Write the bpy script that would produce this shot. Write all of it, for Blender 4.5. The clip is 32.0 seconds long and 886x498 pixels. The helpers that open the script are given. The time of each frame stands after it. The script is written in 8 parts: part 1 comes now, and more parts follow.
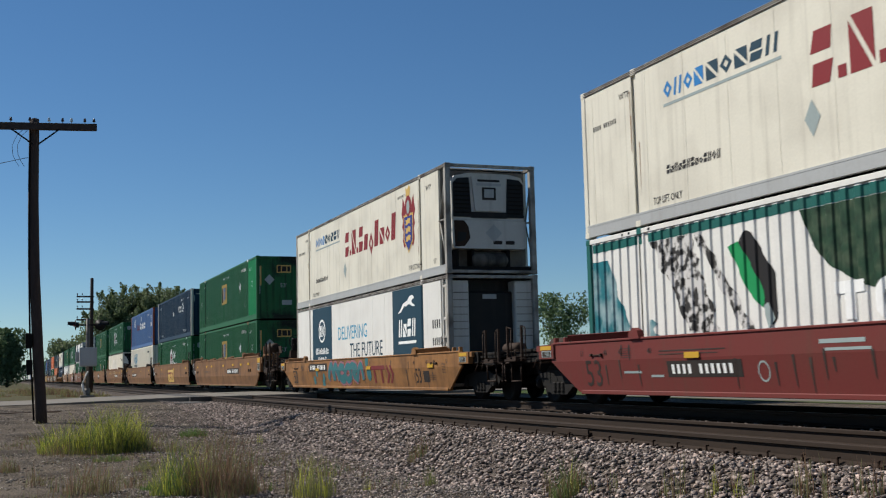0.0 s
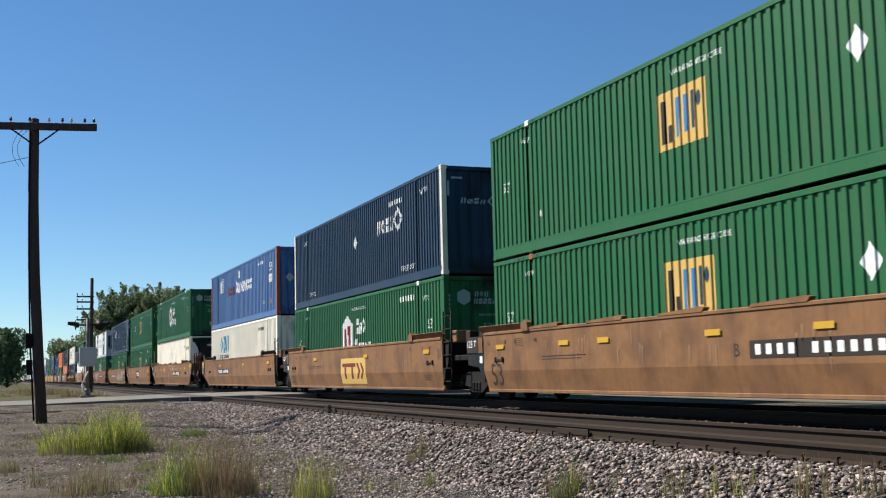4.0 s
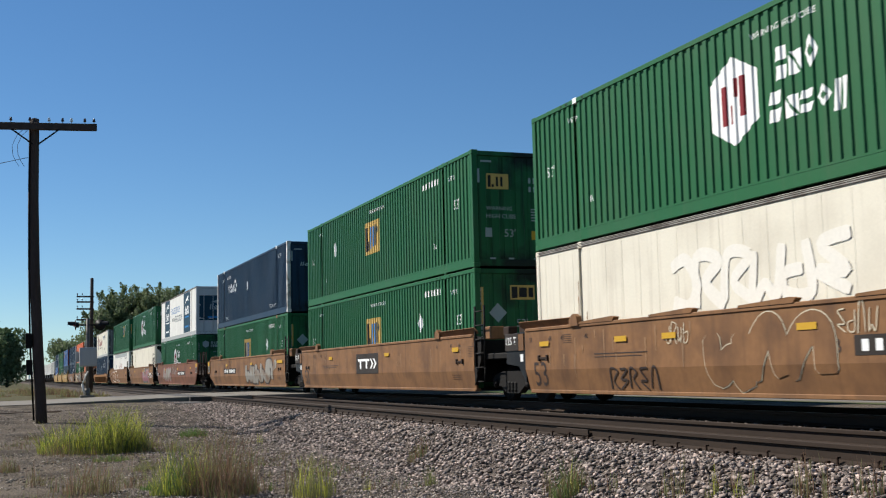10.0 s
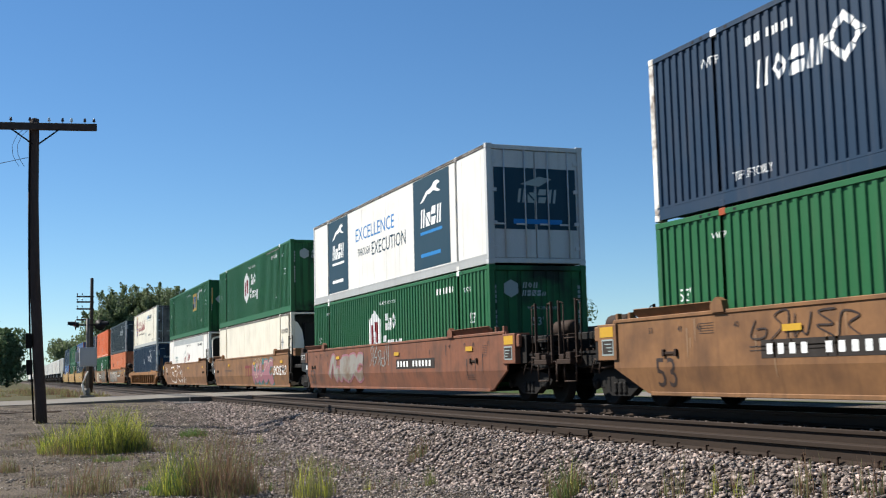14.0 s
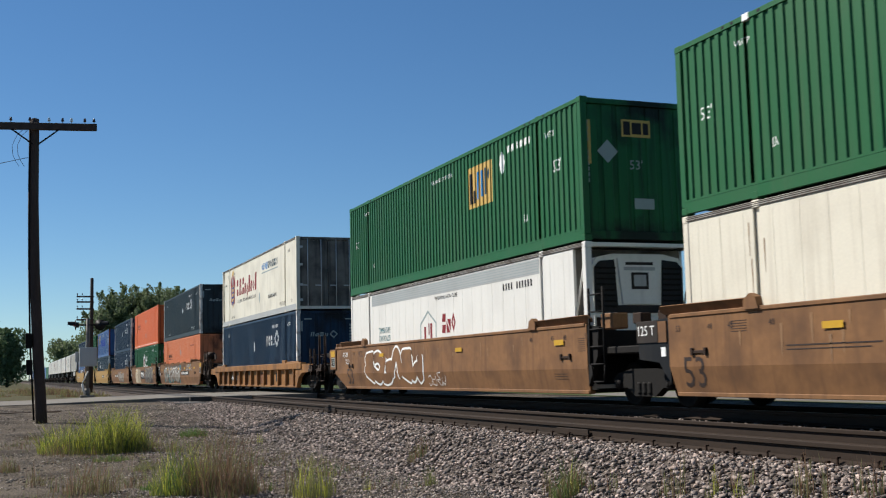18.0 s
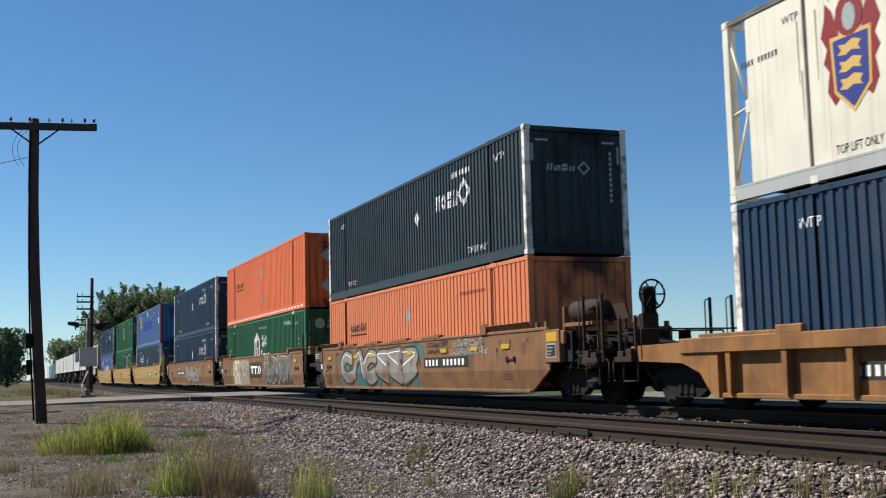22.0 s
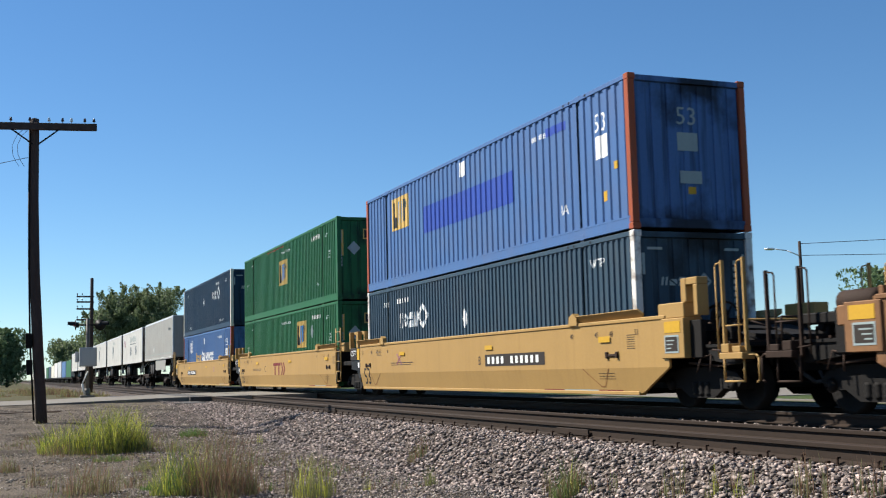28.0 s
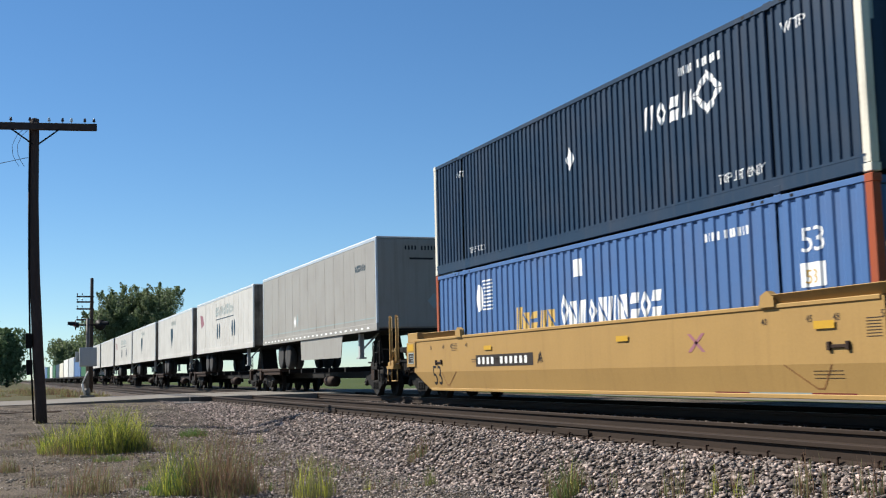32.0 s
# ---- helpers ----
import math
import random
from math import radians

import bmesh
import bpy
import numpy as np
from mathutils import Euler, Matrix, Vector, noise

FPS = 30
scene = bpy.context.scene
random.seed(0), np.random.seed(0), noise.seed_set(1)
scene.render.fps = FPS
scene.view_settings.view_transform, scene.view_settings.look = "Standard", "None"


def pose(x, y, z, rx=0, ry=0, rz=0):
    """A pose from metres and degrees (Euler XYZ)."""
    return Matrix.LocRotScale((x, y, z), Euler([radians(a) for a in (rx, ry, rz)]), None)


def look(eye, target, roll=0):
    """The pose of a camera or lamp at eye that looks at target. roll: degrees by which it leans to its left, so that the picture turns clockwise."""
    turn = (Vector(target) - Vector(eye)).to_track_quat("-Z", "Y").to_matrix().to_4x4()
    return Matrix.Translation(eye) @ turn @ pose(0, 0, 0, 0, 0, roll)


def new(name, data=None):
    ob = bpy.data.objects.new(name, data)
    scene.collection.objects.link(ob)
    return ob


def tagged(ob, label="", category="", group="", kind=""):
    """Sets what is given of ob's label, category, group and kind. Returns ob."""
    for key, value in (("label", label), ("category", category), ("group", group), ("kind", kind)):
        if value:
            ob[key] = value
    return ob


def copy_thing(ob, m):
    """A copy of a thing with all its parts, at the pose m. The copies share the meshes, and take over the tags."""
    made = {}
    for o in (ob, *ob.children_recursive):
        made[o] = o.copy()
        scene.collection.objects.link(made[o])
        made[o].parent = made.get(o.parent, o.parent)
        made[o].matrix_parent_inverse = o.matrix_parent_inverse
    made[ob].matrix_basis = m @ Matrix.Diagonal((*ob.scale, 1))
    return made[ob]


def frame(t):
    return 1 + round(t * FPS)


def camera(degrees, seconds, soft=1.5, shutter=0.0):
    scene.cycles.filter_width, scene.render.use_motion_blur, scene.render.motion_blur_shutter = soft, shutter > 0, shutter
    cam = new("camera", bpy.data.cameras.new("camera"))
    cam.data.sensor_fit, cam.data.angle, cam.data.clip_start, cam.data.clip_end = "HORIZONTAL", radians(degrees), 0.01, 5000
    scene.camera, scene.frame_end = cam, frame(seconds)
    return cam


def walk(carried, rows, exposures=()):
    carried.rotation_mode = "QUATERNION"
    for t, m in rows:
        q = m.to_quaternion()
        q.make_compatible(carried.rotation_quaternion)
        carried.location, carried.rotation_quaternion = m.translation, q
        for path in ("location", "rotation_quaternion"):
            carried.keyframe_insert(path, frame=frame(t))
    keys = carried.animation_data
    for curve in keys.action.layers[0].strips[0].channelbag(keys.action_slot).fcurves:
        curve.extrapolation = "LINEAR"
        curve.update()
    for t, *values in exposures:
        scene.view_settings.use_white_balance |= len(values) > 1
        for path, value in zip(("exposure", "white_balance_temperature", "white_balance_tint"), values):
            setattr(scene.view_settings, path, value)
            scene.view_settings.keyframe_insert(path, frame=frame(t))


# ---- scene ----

# camera on a tripod beside the tracks: x along the tracks (trains come from -x), y away from the camera, z over the rail heads
cam = camera(43.29, 32.0, soft=1.15, shutter=0.12)
EYE = Vector((0, 0, 0.756))
VIEW = look(EYE, EYE + 10 * Vector((-0.92549, 0.36308, 0.10790)), -1.356)
walk(cam, [(0.0, VIEW), (32.0, VIEW)], [(0.0, 0.24), (1.0, 0.43), (2.0, 0.24), (3.0, 0.74), (6.0, 0.81), (7.0, 0.57), (8.0, 0.41), (9.0, 0.69), (10.0, 0.59), (11.0, 0.99), (12.0, 0.98), (13.0, 1.01), (14.0, 0.84),
                                        (17.0, 0.46), (18.0, 0.49), (19.0, 0.54), (20.0, 0.53), (21.0, 0.56), (22.0, 0.64), (23.0, 0.77), (24.0, 0.73), (25.0, 0.67), (28.0, 0.93), (29.0, 0.87), (30.0, 0.87), (32.0, 0.82)])

# daylight
TO_SUN = Vector((-0.70, -0.66, 0.90)).normalized()
world = bpy.data.worlds.new("sky")
scene.world = world
world.use_nodes = True
wn = world.node_tree.nodes
sky = wn.new("ShaderNodeTexSky")
sky.sky_type = "NISHITA"
sky.sun_disc = False
sky.sun_elevation = math.asin(TO_SUN.z)
sky.sun_rotation = math.atan2(TO_SUN.x, TO_SUN.y)
sky.altitude, sky.air_density, sky.dust_density, sky.ozone_density = 300, 0.85, 0.0, 2.6
wn["Background"].inputs["Strength"].default_value = 0.0775
clear = wn.new("ShaderNodeHueSaturation")
clear.inputs["Saturation"].default_value = 1.2
haze = wn.new("ShaderNodeGamma")
haze.inputs["Gamma"].default_value = 0.88
world.node_tree.links.new(sky.outputs[0], haze.inputs["Color"])
world.node_tree.links.new(haze.outputs[0], clear.inputs["Color"])
tint = wn.new("ShaderNodeMix")
tint.data_type, tint.blend_type = "RGBA", "MULTIPLY"
tint.inputs["Factor"].default_value, tint.inputs["B"].default_value = 1.0, (0.80, 0.965, 1.07, 1)
world.node_tree.links.new(clear.outputs[0], tint.inputs["A"])
world.node_tree.links.new(tint.outputs["Result"], wn["Background"].inputs["Color"])
sun_data = bpy.data.lights.new("sun", "SUN")
sun_data.energy, sun_data.angle, sun_data.color = 5.0, radians(0.53), (1.0, 0.95, 0.87)
sun = new("sun", sun_data)
sun.matrix_world = look((0, 0, 60), Vector((0, 0, 60)) - TO_SUN)

MATS, BASE = {}, {}


def material(name, rgb, rough=0.6, metal=0.0, grain=(40.0, 0.12), stain=(1.5, 0.25), streak=0.0, bump=0.0, dirt=(0.16, 0.12, 0.09), stretch=(1, 1, 1), random=0.0, spec=0.5, thin=0.0, alt=None, cells=None):
    """A painted or weathered surface: base colour, grain at one scale, stains at another, vertical streaks."""
    if name in MATS:
        return MATS[name]
    m = bpy.data.materials.new(name)
    BASE[name] = rgb
    m.use_nodes = True
    n, l = m.node_tree.nodes, m.node_tree.links
    b = n["Principled BSDF"]
    b.inputs["Roughness"].default_value, b.inputs["Metallic"].default_value = rough, metal
    b.inputs["Specular IOR Level"].default_value = spec
    tc = n.new("ShaderNodeTexCoord")
    mp = n.new("ShaderNodeMapping")
    mp.inputs["Scale"].default_value = stretch
    l.new(tc.outputs["Object"], mp.inputs["Vector"])

    def noise_tex(scale, detail, vec=None):
        t = n.new("ShaderNodeTexNoise")
        t.inputs["Scale"].default_value, t.inputs["Detail"].default_value = scale, detail
        l.new((vec or mp).outputs[0], t.inputs["Vector"])
        return t

    def mixed(fac, a, c, blend="MIX"):
        x = n.new("ShaderNodeMix")
        x.data_type, x.blend_type = "RGBA", blend
        for sock, v in ((x.inputs["Factor"], fac), (x.inputs["A"], a), (x.inputs["B"], c)):
            if isinstance(v, (int, float)):
                sock.default_value = v
            elif isinstance(v, tuple):
                sock.default_value = (*v, 1)
            else:
                l.new(v, sock)
        return x.outputs["Result"]

    def ramp(out, lo, hi, top=1.0):
        r = n.new("ShaderNodeMapRange")
        r.inputs["From Min"].default_value, r.inputs["From Max"].default_value, r.inputs["To Max"].default_value = lo, hi, top
        l.new(out, r.inputs["Value"])
        return r.outputs[0]

    fine = noise_tex(grain[0], 5)
    broad = noise_tex(stain[0], 6)
    g = grain[1]
    col = mixed(fine.outputs["Fac"], tuple(max(0, c * (1 - g * 1.6)) for c in rgb), tuple(min(1, c * (1 + g * 1.6)) for c in rgb))
    col = mixed(ramp(broad.outputs["Fac"], 0.45, stain[2] if len(stain) > 2 else 0.8, stain[1]), col, dirt)
    if streak:
        mp2 = n.new("ShaderNodeMapping")
        mp2.inputs["Scale"].default_value = (7, 7, 0.35)
        l.new(tc.outputs["Object"], mp2.inputs["Vector"])
        st = noise_tex(1.0, 5, mp2)
        col = mixed(ramp(st.outputs["Fac"], 0.52, 0.78, streak), col, dirt)
    if cells:
        vor = n.new("ShaderNodeTexVoronoi")
        vor.inputs["Scale"].default_value = cells[0]
        l.new(mp.outputs[0], vor.inputs["Vector"])
        vr = n.new("ShaderNodeMapRange")
        vr.inputs["From Min"].default_value, vr.inputs["From Max"].default_value = 0.15, 0.85
        vr.inputs["To Min"].default_value, vr.inputs["To Max"].default_value = 1 - cells[1], 1 + cells[1] * 1.3
        l.new(vor.outputs["Color"], vr.inputs["Value"])
        peb = n.new("ShaderNodeHueSaturation")
        l.new(vr.outputs[0], peb.inputs["Value"])
        l.new(col, peb.inputs["Color"])
        col = peb.outputs[0]
    if random:
        info = n.new("ShaderNodeNewGeometry")
        if alt:
            fr = n.new("ShaderNodeMath")
            fr.operation = "MULTIPLY"
            fr.inputs[1].default_value = 7.31
            l.new(info.outputs["Random Per Island"], fr.inputs[0])
            fc = n.new("ShaderNodeMath")
            fc.operation = "FRACT"
            l.new(fr.outputs[0], fc.inputs[0])
            col = mixed(ramp(fc.outputs[0], 0.35, 1.0), col, alt)
        hsv = n.new("ShaderNodeHueSaturation")
        l.new(ramp(info.outputs["Random Per Island"], 0, 1, 2 * random), hsv.inputs["Value"])
        add = n.new("ShaderNodeMath")
        add.operation = "ADD"
        add.inputs[1].default_value = 1 - random
        l.new(ramp(info.outputs["Random Per Island"], 0, 1, 2 * random), add.inputs[0])
        l.new(add.outputs[0], hsv.inputs["Value"])
        l.new(col, hsv.inputs["Color"])
        col = hsv.outputs[0]
    l.new(col, b.inputs["Base Color"])
    if bump:
        bp = n.new("ShaderNodeBump")
        bp.inputs["Strength"].default_value, bp.inputs["Distance"].default_value = bump, 0.02
        l.new(vor.outputs["Distance"] if cells else fine.outputs["Fac"], bp.inputs["Height"])
        bp.invert = bool(cells)
        l.new(bp.outputs[0], b.inputs["Normal"])
    if thin:
        tr = n.new("ShaderNodeBsdfTranslucent")
        l.new(col, tr.inputs["Color"])
        ms = n.new("ShaderNodeMixShader")
        ms.inputs[0].default_value = thin
        l.new(b.outputs[0], ms.inputs[1])
        l.new(tr.outputs[0], ms.inputs[2])
        l.new(ms.outputs[0], n["Material Output"].inputs["Surface"])
    MATS[name] = m
    return m


def paint(name, rgb, worn=0.3, rough=0.5, dirt=(0.14, 0.11, 0.085)):
    return material(name, rgb, rough, grain=(25.0, 0.06), stain=(0.9, worn), streak=worn, bump=0.06, dirt=dirt, spec=0.18)



def sooty_shaded(mat):
    """The same paint with runs and patches of exhaust soot, heavy enough to deepen the shade on the leading walls of
    containers.
    """
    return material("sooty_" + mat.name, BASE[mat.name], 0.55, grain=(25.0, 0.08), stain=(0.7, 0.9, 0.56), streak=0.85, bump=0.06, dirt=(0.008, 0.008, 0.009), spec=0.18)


GREEN = paint("green_paint", (0.0162, 0.108, 0.038), 0.12)
GREEN_LIGHT = paint("fresh_green_paint", (0.012, 0.256, 0.08), 0.1)
NAVY = paint("navy_paint", (0.012, 0.0336, 0.0671), 0.15)
SLATE = paint("dark_slate_paint", (0.024, 0.0384, 0.0464), 0.15)
SLATE_BLUE = paint("slate_blue_paint", (0.0336, 0.0624, 0.0896), 0.15)
BLUE = paint("blue_paint", (0.0645, 0.139, 0.305), 0.2)
BLUE_PATCH = paint("fresh_blue_paint", (0.028, 0.068, 0.336), 0.1)
WHITE = paint("white_paint", (0.709, 0.692, 0.64), 0.15)
CREAM_RIB = paint("cream_ribbed_paint", (0.825, 0.776, 0.64), 0.15, dirt=(0.388, 0.31, 0.213))
CREAM_OLD = paint("weathered_cream_paint", (0.7, 0.652, 0.535), 0.35, dirt=(0.324, 0.27, 0.205))
CREAM = paint("aged_white_paint", (0.685, 0.648, 0.537), 0.28)
ORANGE = paint("orange_paint", (0.588, 0.181, 0.0756), 0.15)
RED_ORANGE = paint("red_orange_paint", (0.619, 0.131, 0.0339), 0.15)
RUST_ORANGE = paint("rust_orange_paint", (0.32, 0.072, 0.028), 0.2)
TEAL = paint("teal_paint", (0.0096, 0.104, 0.088), 0.12)
GREY = paint("grey_paint", (0.383, 0.391, 0.383), 0.2)
SILVER = paint("silver_paint", (0.504, 0.513, 0.504), 0.2)
VAN_GREY = paint("pale_grey_van_paint", (0.306, 0.293, 0.264), 0.25)
VAN_WHITE = paint("dulled_white_van_paint", (0.527, 0.51, 0.468), 0.25)
FRAME_GREY = material("grimy_pale_frame_paint", (0.34, 0.325, 0.29), 0.6, grain=(20, 0.1), stain=(1.6, 0.8, 0.66), streak=0.6, dirt=(0.06, 0.045, 0.035), spec=0.18)
POST_WHITE = material("chipped_white_paint", (0.74, 0.72, 0.66), 0.6, grain=(25, 0.06), stain=(5.0, 0.8, 0.68), streak=0.35, dirt=(0.12, 0.06, 0.035), spec=0.18)
FADED_WHITE = paint("faded_white_marking", (0.735, 0.70, 0.62), 0.3, 0.6, dirt=(0.6, 0.55, 0.45))
VAN_NOSE = paint("dusty_grey_van_nose", (0.30, 0.28, 0.24), 0.35)
VAN_FRONT = material("grimy_van_nose", (0.175, 0.158, 0.135), 0.6, grain=(20, 0.12), stain=(1.1, 0.9, 0.68), streak=0.9, dirt=(0.024, 0.0208, 0.0192), spec=0.18)
BROWN = material("brown_car_paint", (0.212, 0.106, 0.046), 0.65, grain=(9, 0.13), stain=(1.3, 0.85, 0.72), streak=0.6, bump=0.08, dirt=(0.1, 0.052, 0.028), spec=0.18)
ROAN = material("reddish_brown_car_paint", (0.194, 0.0774, 0.0422), 0.65, grain=(9, 0.13), stain=(1.3, 0.8, 0.72), streak=0.6, bump=0.08, dirt=(0.072, 0.044, 0.032), spec=0.18)
OXIDE = paint("oxide_red_car_paint", (0.144, 0.0281, 0.0237), 0.3, 0.65, (0.08, 0.048, 0.032))
YELLOW = paint("yellow_car_paint", (0.355, 0.218, 0.074), 0.2, 0.6, (0.185, 0.111, 0.0444))
GOLD = material("aged_yellow_car_paint", (0.266, 0.125, 0.0418), 0.65, grain=(9, 0.12), stain=(1.3, 0.8, 0.72), streak=0.6, dirt=(0.0988, 0.0494, 0.0228), spec=0.18)
BLACK = paint("black_paint", (0.0096, 0.0096, 0.0104), 0.1)
PLATE_BLACK = paint("dark_stencil_panel", (0.028, 0.0224, 0.0192), 0.1, 0.7)
MARK_WHITE = paint("white_marking", (0.8, 0.8, 0.77), 0.06, 0.6)
MARK_GREY = paint("grey_marking", (0.288, 0.344, 0.336), 0.1, 0.6)
MARK_BLACK = paint("black_marking", (0.016, 0.0144, 0.0144), 0.05, 0.6)
MARK_RED = paint("red_marking", (0.208, 0.016, 0.0208), 0.05, 0.6)
MARK_YELLOW = paint("yellow_marking", (0.512, 0.295, 0.0262), 0.08, 0.6)
MARK_GOLD = paint("gold_marking", (0.56, 0.368, 0.104), 0.08, 0.6)
MARK_BLUE = paint("bright_blue_marking", (0.016, 0.176, 0.44), 0.05, 0.6)
SHIELD_BLUE = paint("deep_blue_marking", (0.02, 0.035, 0.20), 0.05, 0.6)
MARK_SKY = paint("sky_blue_marking", (0.05, 0.30, 0.46), 0.12, 0.6)
MARK_NAVY = paint("navy_marking", (0.009, 0.042, 0.068), 0.05, 0.6)
MARK_OXIDE = paint("oxide_marking", (0.16, 0.024, 0.024), 0.1, 0.6)
GRAF_SILVER = material("silver_spray", (0.25, 0.235, 0.205), 0.5, grain=(20, 0.1), stain=(2.2, 0.75, 0.64), streak=0.25, dirt=(0.15, 0.085, 0.045), spec=0.2)
GRAF_CREAM = paint("cream_spray", (0.575, 0.512, 0.375), 0.25, 0.6)
RUST_RUN = paint("rust_run", (0.25, 0.14, 0.07), 0.5, 0.7)
GRAF_GREY = material("grey_spray", (0.12, 0.11, 0.10), 0.5, grain=(8, 0.3), stain=(2.5, 0.8, 0.62), dirt=(0.05, 0.04, 0.035), spec=0.2)
GRAF_TAN = paint("tan_spray", (0.346, 0.298, 0.211), 0.25, 0.6)
GRAF_TEAL = paint("teal_spray", (0.034, 0.15, 0.163), 0.15, 0.5)
GRAF_PINK = paint("pink_spray", (0.288, 0.12, 0.144), 0.2, 0.5)
GRAF_DARK = paint("dark_spray", (0.04, 0.028, 0.024), 0.2, 0.5)
# grimy steel, its base taken near black for the shade under the cars
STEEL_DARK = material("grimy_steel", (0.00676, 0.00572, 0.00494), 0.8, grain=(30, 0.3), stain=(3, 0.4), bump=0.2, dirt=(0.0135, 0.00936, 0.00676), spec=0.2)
PRINT_BARK = material("printed_bark", (0.036, 0.032, 0.0288), 0.5, grain=(18, 0.5), stain=(6.5, 1.0, 0.55), dirt=(0.576, 0.552, 0.52), spec=0.18)
PRINT_TEAL = material("printed_teal", (0.016, 0.136, 0.16), 0.5, grain=(6, 0.3), stain=(2.2, 0.9), dirt=(0.44, 0.528, 0.528), spec=0.18)
PRINT_LEAF = material("printed_leaf", (0.016, 0.044, 0.0224), 0.5, grain=(9, 0.55), stain=(4, 0.8), dirt=(0.104, 0.136, 0.08), spec=0.18)
# rust, its colour taken darker for the containers' shade on the end decks
STEEL_RUST = material("rusty_steel", (0.0322, 0.0179, 0.0114), 0.8, grain=(30, 0.25), stain=(3, 0.4), bump=0.2, dirt=(0.0174, 0.0109, 0.00794), spec=0.2)
RUBBER = material("tyre_rubber", (0.0176, 0.0176, 0.0176), 0.85, grain=(30, 0.2), stain=(4, 0.2))
ALU = material("aluminium", (0.62, 0.63, 0.63), 0.4, 0.6, grain=(60, 0.05), stain=(2, 0.15))
RAIL_WEB = material("weathered_rail", (0.0302, 0.0202, 0.0143), 0.75, grain=(30, 0.15), stain=(2, 0.35), bump=0.1, dirt=(0.056, 0.0336, 0.0224), stretch=(0.3, 1, 1), spec=0.15)
RAIL_TOP = material("worn_rail_head", (0.112, 0.104, 0.096), 0.5, 0.4, grain=(30, 0.08), stain=(2, 0.2), stretch=(0.1, 1, 1))
STONE = material("ballast_stone", (0.178, 0.149, 0.131), 0.85, grain=(45, 0.35), stain=(0.5, 0.2), random=0.75, dirt=(0.163, 0.112, 0.0919), alt=(0.337, 0.261, 0.225), spec=0.2)
RUSTY_STONE = material("rust_stained_stone", (0.085, 0.05, 0.034), 0.9, grain=(45, 0.3), stain=(0.8, 0.3), random=0.6, dirt=(0.05, 0.03, 0.02), alt=(0.12, 0.09, 0.075), spec=0.2)
GRIT = material("gravel_stone", (0.17, 0.145, 0.122), 0.9, grain=(60, 0.3), stain=(1.0, 0.2), random=0.7, dirt=(0.146, 0.112, 0.084), alt=(0.403, 0.347, 0.291), spec=0.2)
BED = material("ballast_bed", (0.0757, 0.061, 0.0517), 0.95, grain=(9, 0.4), stain=(0.6, 0.35), bump=1.0, dirt=(0.0756, 0.0588, 0.0487), cells=(24, 0.6), spec=0.12)
SOIL = material("gravelly_soil", (0.094, 0.075, 0.056), 0.95, grain=(14, 0.45), stain=(0.9, 0.9, 0.62), bump=0.6, dirt=(0.036, 0.027, 0.019), cells=(62, 0.65), spec=0.12)
TURF = material("mown_grass", (0.0442, 0.065, 0.0182), 0.95, grain=(6, 0.4), stain=(0.12, 0.5), bump=0.8, dirt=(0.104, 0.0943, 0.039), spec=0.1)
VERGE = material("dry_verge_grass", (0.0634, 0.0561, 0.0244), 0.95, grain=(6, 0.4), stain=(0.2, 0.6), bump=0.8, dirt=(0.065, 0.0715, 0.026), spec=0.1)
CONCRETE = material("pale_concrete", (0.167, 0.151, 0.129), 0.9, grain=(30, 0.2), stain=(0.5, 0.6), bump=0.3, dirt=(0.152, 0.132, 0.108), spec=0.2)
TAR = material("dark_crossing_panel", (0.04, 0.036, 0.0336), 0.9, grain=(30, 0.3), stain=(2, 0.3), bump=0.4)
# near-black ballast: the shade below the train is put into this colour
SHADE_BED = material("oily_ballast", (0.0231, 0.0197, 0.0176), 0.9, grain=(28, 0.55), stain=(0.6, 0.35), bump=1.0, dirt=(0.0245, 0.021, 0.0182), spec=0.08)
TIE = material("creosoted_timber", (0.072, 0.048, 0.036), 0.9, grain=(20, 0.3), stain=(3, 0.4), bump=0.5, stretch=(4, 0.4, 4), spec=0.15)
POLE_WOOD = material("weathered_pole_timber", (0.068, 0.0496, 0.0416), 0.9, grain=(14, 0.35), stain=(1.2, 0.5), bump=0.6, dirt=(0.036, 0.028, 0.024), stretch=(6, 6, 0.5), spec=0.15)
GLASS_INS = material("clear_glass_insulator", (0.55, 0.62, 0.62), 0.12, grain=(5, 0.02), stain=(3, 0.05))
BROWN_INS = material("brown_insulator", (0.048, 0.028, 0.024), 0.25, grain=(5, 0.05), stain=(3, 0.05))
BARK = material("bark", (0.08, 0.064, 0.048), 0.95, grain=(10, 0.4), stain=(2, 0.3), bump=0.8, stretch=(3, 3, 0.5))
LEAF = material("leaves", (0.17, 0.213, 0.106), 0.6, grain=(0.6, 0.25), stain=(0.15, 0.35), random=0.35, dirt=(0.0473, 0.0851, 0.0284), thin=0.35, spec=0.2)
LEAF_DARK = material("dark_leaves", (0.122, 0.182, 0.0854), 0.6, grain=(0.6, 0.25), stain=(0.2, 0.3), random=0.35, dirt=(0.0292, 0.0488, 0.0244), thin=0.3, spec=0.2)
BLADE = material("yellow_green_grass", (0.429, 0.439, 0.0683), 0.7, grain=(2, 0.2), stain=(1.2, 0.45), random=0.35, dirt=(0.351, 0.293, 0.0975), thin=0.45)
BLADE_DULL = material("dull_green_weed", (0.18, 0.188, 0.075), 0.8, grain=(2, 0.2), stain=(1.5, 0.4), random=0.35, dirt=(0.21, 0.173, 0.09), thin=0.4)
